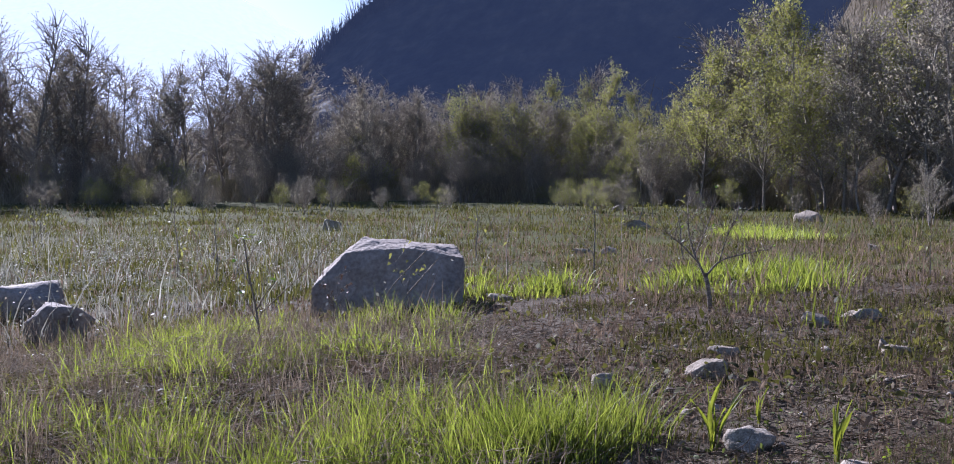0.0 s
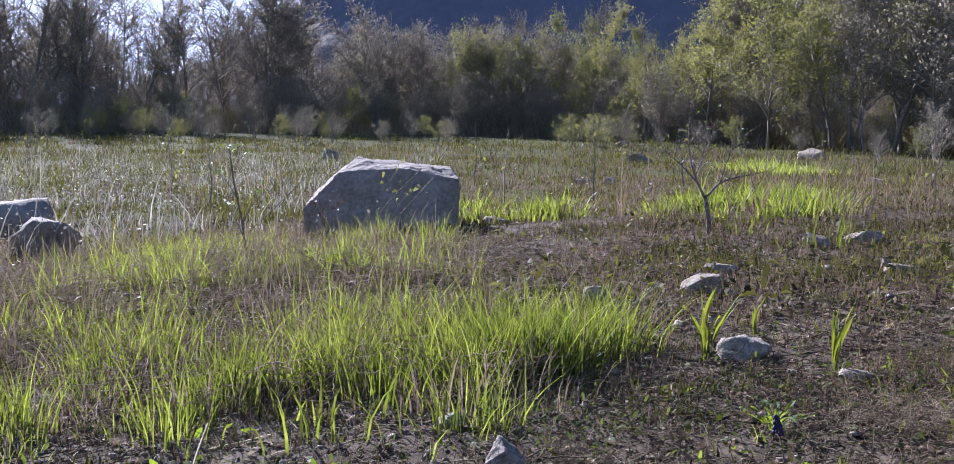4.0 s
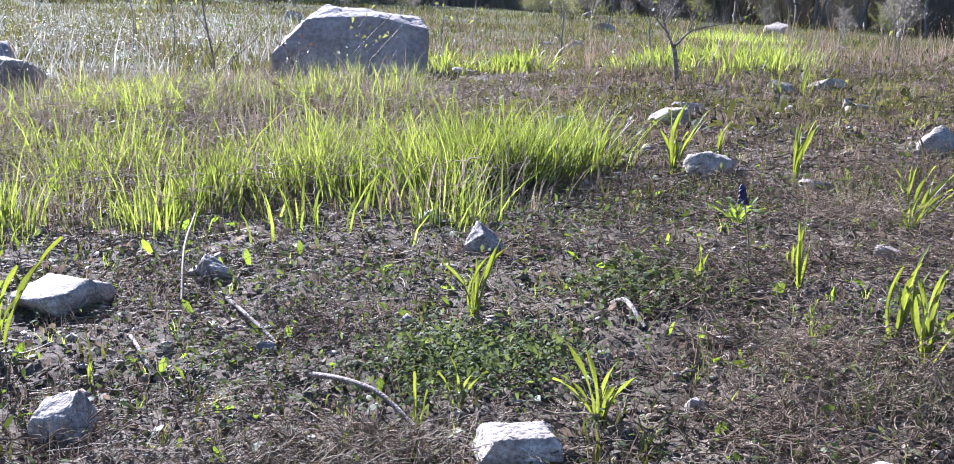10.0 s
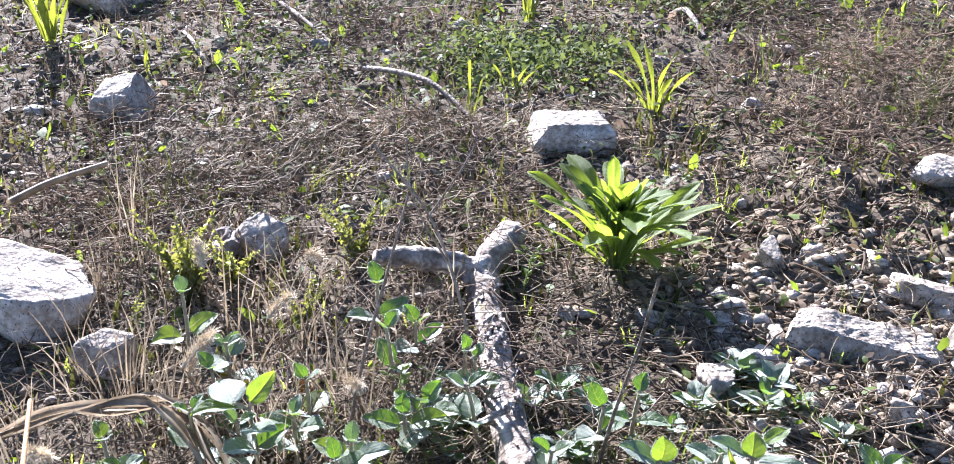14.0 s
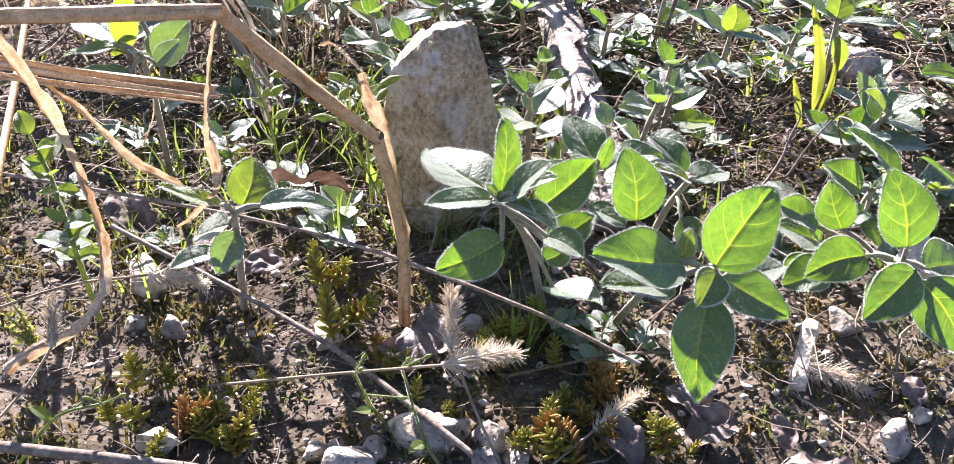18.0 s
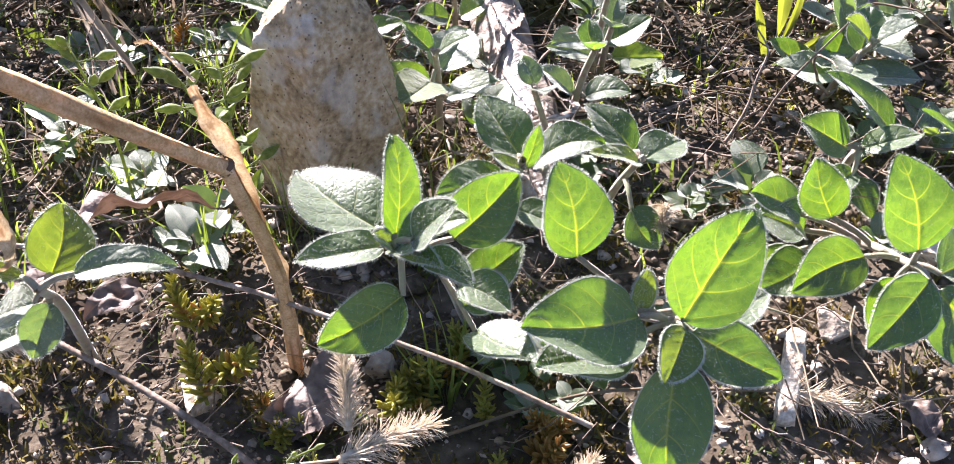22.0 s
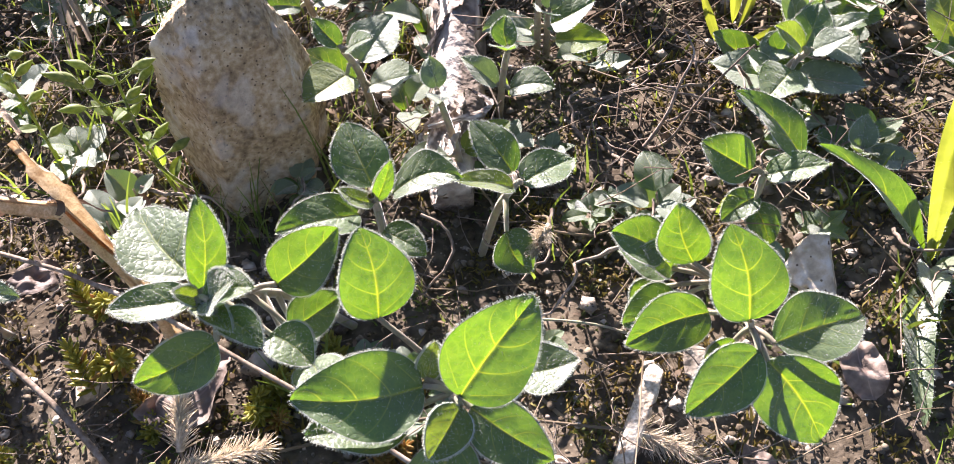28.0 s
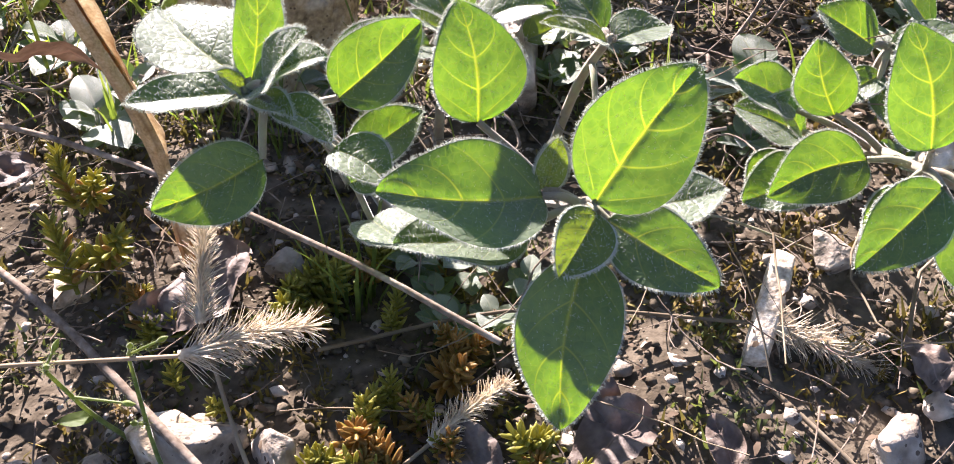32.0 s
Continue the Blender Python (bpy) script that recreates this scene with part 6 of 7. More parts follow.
for i, (x, y) in enumerate([(-0.054, 0.395), (-0.055, 0.372)]):
    stonecrop(x, y, 2, 2, 1 + i, 0.004)
for i, (x, y) in enumerate([(-0.12, 0.347), (-0.072, 0.339), (-0.089, 0.324), (-0.1, 0.305), (-0.071, 0.314), (-0.028, 0.358), (-0.113, 0.319), (0.019, 0.377), (0.015, 0.367), (0.001, 0.329), (0.033, 0.319), (0.039, 0.328), (0.042, 0.31), (0.055, 0.321), (0.051, 0.349), (0.077, 0.322), (-0.098, 0.321), (-0.08, 0.323), (0.028, 0.381), (-0.018, 0.352)]):
    stonecrop(x, y, i % 2, 2 + i % 3, 10 + i)
for i, (x, y) in enumerate([(0.007, 0.365), (0.043, 0.367), (0.078, 0.327), (0.027, 0.323), (0.034, 0.328), (-0.02, 0.53), (-0.09, 0.56), (-0.13, 0.60), (-0.02, 0.60), (-0.05, 0.60), (-0.15, 0.72), (-0.23, 0.84), (-0.10, 0.70)]):
    stonecrop(x, y, i % 2, 2, 40 + i)

# ---- grass, litter and gravel ----
G = np.random.default_rng(21)


def tufts(name, centres, blades, height, spread, width, m, label, segs=5, stiff=0.5, seed=1):
    """Grass in tufts: centres (n,2), blades each, leaning outwards."""
    r = np.random.default_rng(seed)
    c = np.repeat(np.asarray(centres, float), blades, 0)
    n = len(c)
    off = r.normal(0, 1, (n, 2)) * np.asarray(spread)
    x, y = c[:, 0] + off[:, 0], c[:, 1] + off[:, 1]
    z = surface(x, y) - 0.004 if np.hypot(x, y).max() < 5 else hill(x, y) - 0.004
    H = np.repeat(np.broadcast_to(height, len(centres)), blades) * r.uniform(0.30, 1.0, n) * np.exp(r.normal(0.08, 0.22, n))
    lean = off / max(np.mean(spread), 1e-6) * 0.22 * H[:, None] + r.normal(0, 0.16, (n, 2)) * H[:, None]
    s = np.linspace(0, 1, segs)
    P = np.empty((n, segs, 3))
    P[..., 0] = x[:, None] + lean[:, :1] * s ** 1.8
    P[..., 1] = y[:, None] + lean[:, 1:] * s ** 1.8
    droop = r.uniform(0, 0.25, n)
    P[..., 2] = z[:, None] + H[:, None] * (s - droop[:, None] * s ** 3)
    W = (np.repeat(np.broadcast_to(width, len(centres)), blades) * r.uniform(0.6, 1.3, n))[:, None] * (1 - s ** 2.2)[None] + 0.0002
    a = r.uniform(0, np.pi, n)
    V, F = ribbons(P, W, np.stack([np.cos(a), np.sin(a), 0 * a], 1))
    return stuff(name, mesh_of(name, V, F, m), label, "grass")


def in_quad(n, a, b, c, d, rng):
    u, v = rng.uniform(0, 1, (2, n, 1))
    a, b, c, d = (np.array(p) for p in (a, b, c, d))
    return (a * (1 - u) + b * u) * (1 - v) + (d * (1 - u) + c * u) * v


def patchy(p, cut, scale=2.2, seed=3.0, jit=0.1):
    """Keep the centres that fall in uneven patches."""
    p = p + G.normal(0, jit, p.shape)
    return p[np.array([noise.noise((a * scale, b * scale, seed)) + 0.5 * noise.noise((a * scale * 3, b * scale * 3, seed)) > cut for a, b in p])]


front = np.concatenate([patchy(in_quad(260, (-1.0, 2.68), (0.30, 2.72), (0.25, 3.6), (-1.1, 3.7), G), 0.12, 2.6, 3.0, 0.16),
                        patchy(in_quad(190, (-2.2, 2.7), (-0.8, 2.66), (-0.9, 4.0), (-2.6, 4.1), G), 0.16, 2.6, 3.5, 0.16)])
tufts("green_grass", front, 46, G.uniform(0.06, 0.19, len(front)), 0.05, 0.0032, M_GRASS, "bright green meadow grass on a low mound", 5, seed=2)
tuft = np.concatenate([G.normal(0, 1, (26, 2)) * (0.13, 0.11) + (0.2, 3.0), G.normal(0, 1, (14, 2)) * (0.16, 0.1) + (-0.35, 2.95)])
tufts("grass_tussock", tuft, 95, G.uniform(0.11, 0.23, 40), 0.055, 0.0032, M_GRASS, "dense bright green grass tussock in backlight", 5, seed=3)
mound = patchy(in_quad(420, (-1.7, 3.6), (0.1, 3.6), (-0.15, 6.9), (-2.1, 6.4), G), 0.10, 1.6, 5.0, 0.15)
tufts("mound_grass", mound, 42, G.uniform(0.06, 0.20, len(mound)), 0.07, 0.0042, M_GRASS, "green grass between dry stems before the boulder", 4, seed=4)
dirt = patchy(in_quad(420, (-2.2, 2.5), (0.4, 2.5), (0.0, 6.9), (-3.2, 6.9), G), 0.0, 2.6, 8.0, 0.15)
tufts("brown_grass", dirt, 26, G.uniform(0.05, 0.20, len(dirt)), 0.06, 0.0036, M_TAWNY, "brown dead grass matted between the green", 4, seed=28)
patch = patchy(in_quad(130, (-0.1, 7.9), (0.62, 7.6), (0.72, 9.2), (-0.1, 9.6), G), 0.0, 1.6, 7.0, 0.08)
tufts("meadow_grass", patch, 36, G.uniform(0.05, 0.20, len(patch)), 0.09, 0.009, M_GRASS, "green grass patch beside the boulder", 4, seed=5)
patch = patchy(in_quad(190, (1.25, 7.1), (2.2, 6.8), (2.9, 8.6), (1.75, 9.0), G), -0.05, 1.4, 9.0, 0.10)
tufts("meadow_grass", patch, 40, G.uniform(0.05, 0.20, len(patch)), 0.10, 0.009, M_GRASS, "bright green grass patch behind the sapling", 4, seed=6)
patch = in_quad(60, (4.5, 18), (5.9, 18), (6.8, 23), (5.2, 23), G)
tufts("meadow_grass", patch, 50, G.uniform(0.12, 0.25, 60), 0.2, 0.012, M_GRASS, "bright green grass patch far in the meadow", 3, seed=7)
dry = in_quad(260, (-2.6, 3.0), (0.2, 3.2), (-0.2, 6.6), (-3.6, 7.6), G)
tufts("dry_grass", dry, 30, G.uniform(0.10, 0.26, 260), 0.09, 0.0030, M_DRY, "pale dry grass stems among the green", 4, seed=8)
left = patchy(in_quad(520, (-3.6, 6.6), (-1.2, 8.0), (-1.0, 22), (-13, 21), G), -0.1, 0.8, 2.0, 0.6)
tufts("tall_dry_grass", left, 13, G.uniform(0.08, 0.42, len(left)), 0.14, 0.009, M_SILVER, "tall silvery dry grass and seed heads in the sun", 4, seed=9)
left = patchy(in_quad(300, (-3.6, 6.6), (-1.2, 8.0), (-1.0, 22), (-13, 21), G), -0.1, 0.8, 12.0, 0.6)
tufts("olive_grass", left, 30, G.uniform(0.08, 0.30, len(left)), 0.16, 0.011, M_TURF, "dull olive grass below the silvery stems", 4, seed=29)


def fan(n, near, far, rng, half=0.52):
    """Points spread evenly as seen from the start of the path."""
    d = near * (far / near) ** rng.uniform(0, 1, n)
    a = rng.uniform(-half, half, n)
    return np.stack([d * np.sin(a), d * np.cos(a)], 1)


turf = patchy(fan(1500, 2.6, 5.2, G), 0.0, 1.8, 6.0, 0.1)
tufts("sparse_turf", turf, 12, G.uniform(0.02, 0.07, len(turf)), 0.03, 0.004, M_TURF, "sparse low green growth on stony soil", 4, seed=27)
turf = patchy(fan(13000, 4.0, 47, G), 0.12, 1.3, 4.0, 0.05)
tufts("meadow_turf", turf, 11, 0.03 + 0.005 * np.hypot(*turf.T), (0.03 + 0.007 * np.hypot(*turf.T).repeat(11))[:, None], 0.004 + 0.0007 * np.hypot(*turf.T), M_TURF, "thin olive turf of the stony meadow", 3, seed=10)
dead = fan(3600, 2.8, 40, G)
tufts("meadow_stems", dead, 5, 0.04 + 0.006 * np.hypot(*dead.T), (0.03 + 0.008 * np.hypot(*dead.T).repeat(5))[:, None], 0.003 + 0.0004 * np.hypot(*dead.T), M_BROWN, "scattered dry stems over the meadow", 3, seed=11)
rust = patchy(fan(9000, 2.7, 16, G), -0.02, 1.1, 14.0, 0.1)
tufts("rusty_weeds", rust, 7, 0.025 + 0.006 * np.hypot(*rust.T), (0.02 + 0.006 * np.hypot(*rust.T).repeat(7))[:, None], 0.002 + 0.0005 * np.hypot(*rust.T), M_BROWN, "rust-brown dead weeds covering the stony soil", 4, seed=55)
wd_ = fan(520, 6.5, 45, G)
tufts("meadow_weeds", wd_, 6, G.uniform(0.1, 0.45, 520), 0.05, 0.003 + 0.0005 * np.hypot(*wd_.T), M_BROWN, "dark dead weed stems standing in the meadow", 4, seed=18)
shoots = fan(260, 0.5, 4.2, G)
tufts("grass_shoots", shoots, 6, 0.012 + 0.011 * np.hypot(*shoots.T), 0.006, 0.0016, M_GRASS, "small fresh grass shoots in the litter", 4, seed=12)
near = np.stack([np.concatenate([G.uniform(-0.16, 0.26, 70), G.uniform(-0.16, 0.0, 50)]), np.concatenate([G.uniform(0.40, 0.66, 70), G.uniform(0.43, 0.62, 50)])], 1)
tufts("grass_shoots", near, 7, G.uniform(0.012, 0.035, 120), 0.006, 0.0009, M_BLADE, "fine green grass between the herb plants", 5, seed=13)
edge = np.stack([G.uniform(0.19, 0.29, 26), G.uniform(0.34, 0.47, 26)], 1)
tufts("grass_shoots", edge, 6, G.uniform(0.010, 0.030, 26), 0.005, 0.0011, M_BLADE, "fine green grass round the plantain", 5, seed=41)
wisps = np.array([(-0.075, 0.50), (-0.062, 0.515), (-0.05, 0.49), (-0.085, 0.485), (-0.068, 0.53), (-0.10, 0.51), (-0.04, 0.52), (0.022, 0.452), (0.03, 0.46), (0.028, 0.372), (0.024, 0.366), (-0.008, 0.435), (-0.03, 0.44), (-0.055, 0.43), (0.012, 0.425), (-0.09, 0.47)])
tufts("grass_wisps", wisps, 12, 0.042, 0.003, 0.0009, M_BLADE, "thin bright grass blades beside the herb", 6, seed=14)


weeds = fan(2300, 0.95, 8, G)
tufts("dry_weeds", weeds, 9, 0.012 + 0.013 * np.hypot(*weeds.T), 0.012, 0.0014, M_BROWN, "low brown dead weeds standing in the litter", 4, seed=15)
weeds = fan(420, 0.95, 4.6, G)
tufts("dry_weeds", weeds, 7, 0.015 + 0.014 * np.hypot(*weeds.T), 0.012, 0.0012, M_DRY, "low pale dead grass standing in the litter", 4, seed=16)
weeds = in_quad(110, (-0.28, 0.60), (-0.04, 0.58), (0.03, 0.85), (-0.34, 0.98), G)
tufts("dry_stems", weeds, 9, G.uniform(0.03, 0.10, 110), 0.012, 0.0011, M_DRY, "thin pale dead stems beside the fallen branch", 5, seed=17)


def clumped(p, seed, cut, scale=5.0):
    """The points that fall on clumps, with gaps of bare soil between."""
    keep = [noise.noise((a * scale, b * scale, seed)) + 0.6 * noise.noise((a * scale * 3.1, b * scale * 3.1, seed)) > cut for a, b in p.tolist()]
    return p[np.array(keep)]


def litter(name, n, near, far, length, radius, m, label, seed, half=0.6, lift=0.006, band=None):
    r = np.random.default_rng(seed)
    p = fan(n, near, far, r, half) if band is None else np.stack([r.uniform(band[0], band[1], n), r.uniform(band[2], band[3], n)], 1)
    if band is None:
        p = clumped(p, seed * 0.37, -0.04)
        n = len(p)
    d = np.hypot(*p.T)
    a = r.uniform(0, 6.28, n)
    L = length * r.uniform(0.3, 1.3, n) * np.clip(d, 0.35, 3) ** 0.7
    h = np.stack([np.cos(a), np.sin(a)], 1)
    s = np.linspace(-0.5, 0.5, 5)
    P = np.empty((n, 5, 3))
    bend = r.normal(0, 0.18, n)
    for k in range(2):
        P[..., k] = p[:, k:k + 1] + h[:, k:k + 1] * L[:, None] * s + (bend * L)[:, None] * (s ** 2) * np.stack([-h[:, 1], h[:, 0]], 1)[:, k:k + 1]
    tilt = np.abs(r.normal(0, 0.16, n))
    z0 = surface(P[..., 0], P[..., 1])
    P[..., 2] = z0 + (np.abs(r.normal(0, lift, n)) + 0.001)[:, None] + (tilt * L)[:, None] * (s + 0.5) * np.clip(0.6 / np.clip(d, 0.3, 9), 0.25, 1)[:, None]
    R = radius * np.clip(d, 0.35, 4)[:, None] ** 0.85 * r.uniform(0.5, 1.4, n)[:, None] * np.linspace(1, 0.6, 5)
    V, F = tubes(P, R, 3)
    return stuff(name, mesh_of(name, V, F, m), label, "litter")


litter("straw_litter", 8500, 0.62, 6, 0.040, 0.00055, M_DRY, "dry straw and grass stems lying on the soil", 31)
litter("brown_litter", 11000, 0.5, 6, 0.038, 0.00075, M_BROWN, "fine brown plant litter on the soil", 32)
litter("fine_litter", 1200, 0.2, 0.7, 0.05, 0.0006, M_TWIG, "fine grey-brown rootlets and stems under the herb", 33, band=(-0.26, 0.34, 0.22, 0.7))
litter("fine_straw", 190, 0.2, 0.7, 0.07, 0.0006, M_DRY, "thin pale straws under the herb", 34, band=(-0.26, 0.34, 0.24, 0.75), lift=0.012)
litter("dry_tangle", 1300, 0.5, 1.2, 0.045, 0.0005, M_DRY, "tangled pale dry grass beside the fallen branch", 35, band=(-0.42, 0.07, 0.62, 1.25), lift=0.016)


def flakes(name, n, near, far, size, m, label, seed, band=None, half=0.6, lift=0.004, aspect=0.5, stand=0.35):
    r = np.random.default_rng(seed)
    p = fan(n, near, far, r, half) if band is None else np.stack([r.normal((band[0] + band[1]) / 2, (band[1] - band[0]) / 3.2, n), r.normal((band[2] + band[3]) / 2, (band[3] - band[2]) / 3.2, n)], 1)
    d0 = np.hypot(*p.T)
    c = np.stack([p[:, 0], p[:, 1], surface(p[:, 0], p[:, 1]) + np.abs(r.normal(0, lift, n)) + 0.002], 1)
    d = unit(np.concatenate([r.normal(0, 1, (n, 2)), r.normal(0.1, stand, (n, 1))], 1))
    L = (size * r.uniform(0.4, 1.4, n) * np.clip(d0, 0.35, 4) ** 0.8)[:, None]
    nn = unit(np.concatenate([r.normal(0, 0.5, (n, 2)), np.ones((n, 1))], 1))
    P = np.stack([c, c + d * L * 0.5 + nn * L * 0.12, c + d * L], 1)
    W = L * aspect * np.array([0.5, 1.0, 0.25])
    V, F = ribbons(P, W, unit(np.cross(d, nn)))
    return stuff(name, mesh_of(name, V, F, m), label, "litter")


litter("sunlit_litter", 270, 0, 0, 0.06, 0.0006, M_DRY, "pale dry stems between the herbs", 37, band=(-0.26, 0.30, 0.44, 0.68), lift=0.010)
litter("branch_litter", 170, 0, 0, 0.06, 0.0005, M_DRY, "dry stems lying over the fallen branch", 60, band=(-0.07, 0.10, 0.62, 0.94), lift=0.024)
litter("branch_scraps", 220, 0, 0, 0.05, 0.0006, M_BROWN, "brown stems lying over the fallen branch", 61, band=(-0.07, 0.10, 0.62, 0.94), lift=0.022)
litter("outer_litter", 6000, 0.45, 7, 0.06, 0.0011, M_BROWN, "brown plant litter on the soil all round", 38, half=3.14)
litter("outer_straw", 4000, 0.45, 7, 0.06, 0.0010, M_DRY, "dry straw on the soil all round", 39, half=3.14)
ring = fan(2600, 0.8, 45, G, 3.14)
tufts("outer_turf", ring, 12, 0.03 + 0.005 * np.hypot(*ring.T), (0.03 + 0.007 * np.hypot(*ring.T).repeat(12))[:, None], 0.004 + 0.0007 * np.hypot(*ring.T), M_TURF, "thin olive turf of the meadow all round", 3, seed=26)
ring = patchy(fan(500, 2.5, 30, G, 3.14), 0.1, 0.5, 9.0, 0.2)
tufts("outer_grass", ring, 30, G.uniform(0.06, 0.2, len(ring)), 0.10, 0.007, M_GRASS, "green grass tufts of the meadow all round", 4, seed=25)
flakes("bright_seed_heads", 11000, 0, 0, 0.0058, M_SILVER, "tiny sunlit seed heads over the tall grass", 39, band=(-7.5, -1.0, 6.8, 16.0), lift=0.17, aspect=0.8, stand=0.8)
flakes("leaf_crumbs", 8000, 0.75, 6, 0.011, M_BROWN, "crumbled brown leaf litter on the soil", 41)
flakes("meadow_leaves", 11000, 3.6, 48, 0.013, M_TURF, "low leafy weeds scattered over the meadow", 37, lift=0.03, stand=0.7)
flakes("meadow_litter", 8000, 3.0, 40, 0.014, M_BROWN, "brown dead weeds flattened on the meadow", 38, lift=0.02, aspect=0.3)
flakes("meadow_straw", 3500, 3.0, 40, 0.013, M_DRY, "pale dry leaves flattened on the meadow", 36, lift=0.02, aspect=0.25)
flakes("pale_crumbs", 2600, 0.75, 6, 0.009, M_DRY, "pale crumbs of dry plants on the soil", 42)
flakes("fine_crumbs", 4200, 0, 0, 0.006, M_BROWN, "tiny brown leaf crumbs under the herb", 40, band=(-0.26, 0.32, 0.24, 0.8))
flakes("herb_mat", 6500, 0.9, 4.5, 0.007, M_HERB, "low mat of tiny creeping leaves", 43, lift=0.012)
flakes("herb_cushion", 3400, 0, 0, 0.007, M_HERB, "dark green cushion of tiny creeping leaves", 44, band=(-0.06, 0.2, 1.36, 1.6), lift=0.018, stand=0.6)
for i, (a, b, c, d) in enumerate([(-0.75, -0.25, 1.85, 2.35), (0.15, 0.55, 2.2, 2.6), (0.55, 0.9, 1.3, 1.65), (-0.45, -0.15, 1.35, 1.7), (0.5, 1.2, 2.3, 2.9), (-0.3, 0.1, 1.75, 2.1)]):
    flakes("herb_cushion", 520, 0, 0, 0.007, M_HERB, "sage-green cushion of tiny creeping leaves", 80 + i, band=(a, b, c, d), lift=0.014, stand=0.7)
flakes("herb_cushion", 1500, 0, 0, 0.008, M_HERB, "dark green cushion of tiny creeping leaves", 45, band=(0.28, 0.5, 1.7, 1.95), lift=0.016, stand=0.6)


def moss(name, n, box, m, label, seed, cut=0.05):
    """Short mossy fibres in patches."""
    r = np.random.default_rng(seed)
    p = np.stack([r.uniform(box[0], box[1], n), r.uniform(box[2], box[3], n)], 1)
    keep = np.array([noise.noise((a * 38, b * 38, seed)) + 0.4 * noise.noise((a * 110, b * 110, seed)) > cut for a, b in p])
    p = p[keep]
    n = len(p)
    b = np.stack([p[:, 0], p[:, 1], surface(p[:, 0], p[:, 1]) - 0.0005], 1)
    d = unit(np.concatenate([r.normal(0, 0.55, (n, 2)), np.ones((n, 1))], 1))
    h = r.uniform(0.0016, 0.0048, n)[:, None]
    q = r.normal(0, 0.35, (n, 3)) * h
    a = r.uniform(0, np.pi, n)
    V, F = ribbons(np.stack([b, b + d * h * 0.5, b + d * h + q], 1), np.stack([h[:, 0] * 0.16, h[:, 0] * 0.3, h[:, 0] * 0.06], 1), np.stack([np.cos(a), np.sin(a), 0 * a], 1))
    return stuff(name, mesh_of(name, V, F, m), label, "moss")


moss("moss", 52000, (-0.24, 0.28, 0.25, 0.56), M_MOSS, "brownish green moss in patches on the soil", 46)
moss("dark_moss", 26000, (-0.24, 0.30, 0.26, 0.56), M_HERB, "dark green moss in patches on the soil", 66, 0.18)


def wiry(name, n, box, length, radius, m, label, seed, lift=0.018):
    """Curling dry rootlets and stems."""
    r = np.random.default_rng(seed)
    k = 14
    p = clumped(np.stack([r.uniform(box[0], box[1], n), r.uniform(box[2], box[3], n)], 1), seed * 0.61, 0.0, 6.0)
    n = len(p)
    th = r.uniform(0, 6.28, n)[:, None] + np.cumsum(r.normal(0, 0.35, (n, k)), 1) + r.normal(0, 0.12, n)[:, None] * np.arange(k)
    el = np.cumsum(r.normal(0, 0.3, (n, k)), 1) * 0.5
    L = length * r.uniform(0.4, 1.4, n)[:, None] / k
    st = np.stack([np.cos(th) * np.cos(el), np.sin(th) * np.cos(el), np.sin(el) * 0.8], -1) * L[..., None]
    P = np.cumsum(st, 1)
    P[..., :2] += p[:, None]
    P[..., 2] = np.maximum(P[..., 2] + r.uniform(0, lift, n)[:, None], 0.001) + surface(P[..., 0], P[..., 1])
    R = radius * r.uniform(0.5, 1.5, n)[:, None] * np.linspace(1, 0.4, k)
    V, F = tubes(P, R, 4)
    return stuff(name, mesh_of(name, V, F, m), label, "litter")


wiry("pale_rootlets", 150, (-0.20, 0.27, 0.40, 0.66), 0.06, 0.0006, M_TWIG, "curling grey dry rootlets between the plants", 71)
TR = random.Random(81)
for i in range(16):
    p = Vector((TR.uniform(0.065, 0.155), TR.uniform(0.44, 0.525), 0.0))
    p.z = gz(p.x, p.y) + TR.uniform(0.001, 0.012)
    pts, a, up = [p.copy()], TR.uniform(0, 6.28), TR.uniform(0.1, 0.7)
    for k in range(6):
        a += TR.gauss(0, 0.5)
        up += TR.gauss(-0.12, 0.35)
        p = p + Vector((math.cos(a), math.sin(a), up)) * TR.uniform(0.003, 0.007)
        p.z = max(p.z, gz(p.x, p.y) + 0.001)
        pts.append(p.copy())
    rod("twig", pts, TR.uniform(0.0005, 0.0009), 0.0003, M_TWIG, "twisted pale dead twig between the herbs", "twig", "twisted twigs")
wiry("brown_rootlets", 240, (-0.22, 0.28, 0.28, 0.60), 0.035, 0.00035, M_TWIG, "fine grey-brown curling rootlets on the soil", 72)
wiry("brown_tangle", 5600, (-2.4, 0.25, 2.7, 6.2), 0.26, 0.0013, M_TAWNY, "fine pinkish-brown dead grass tangled over the mound", 74, 0.09)
wiry("meadow_tangle", 6000, (0.15, 3.4, 2.8, 7.0), 0.15, 0.0013, M_BROWN, "fine rust-brown dead stems matted on the stony soil", 82, 0.05)
wiry("pale_tangle", 5200, (-2.6, 0.2, 2.7, 5.8), 0.28, 0.0012, M_DRY, "pale curling dead grass over the mound", 75, 0.10)
wiry("curled_weeds", 4200, (-0.9, 1.0, 0.95, 2.8), 0.06, 0.00062, M_BROWN, "curled brown dead weeds on the bare soil", 76, 0.03)
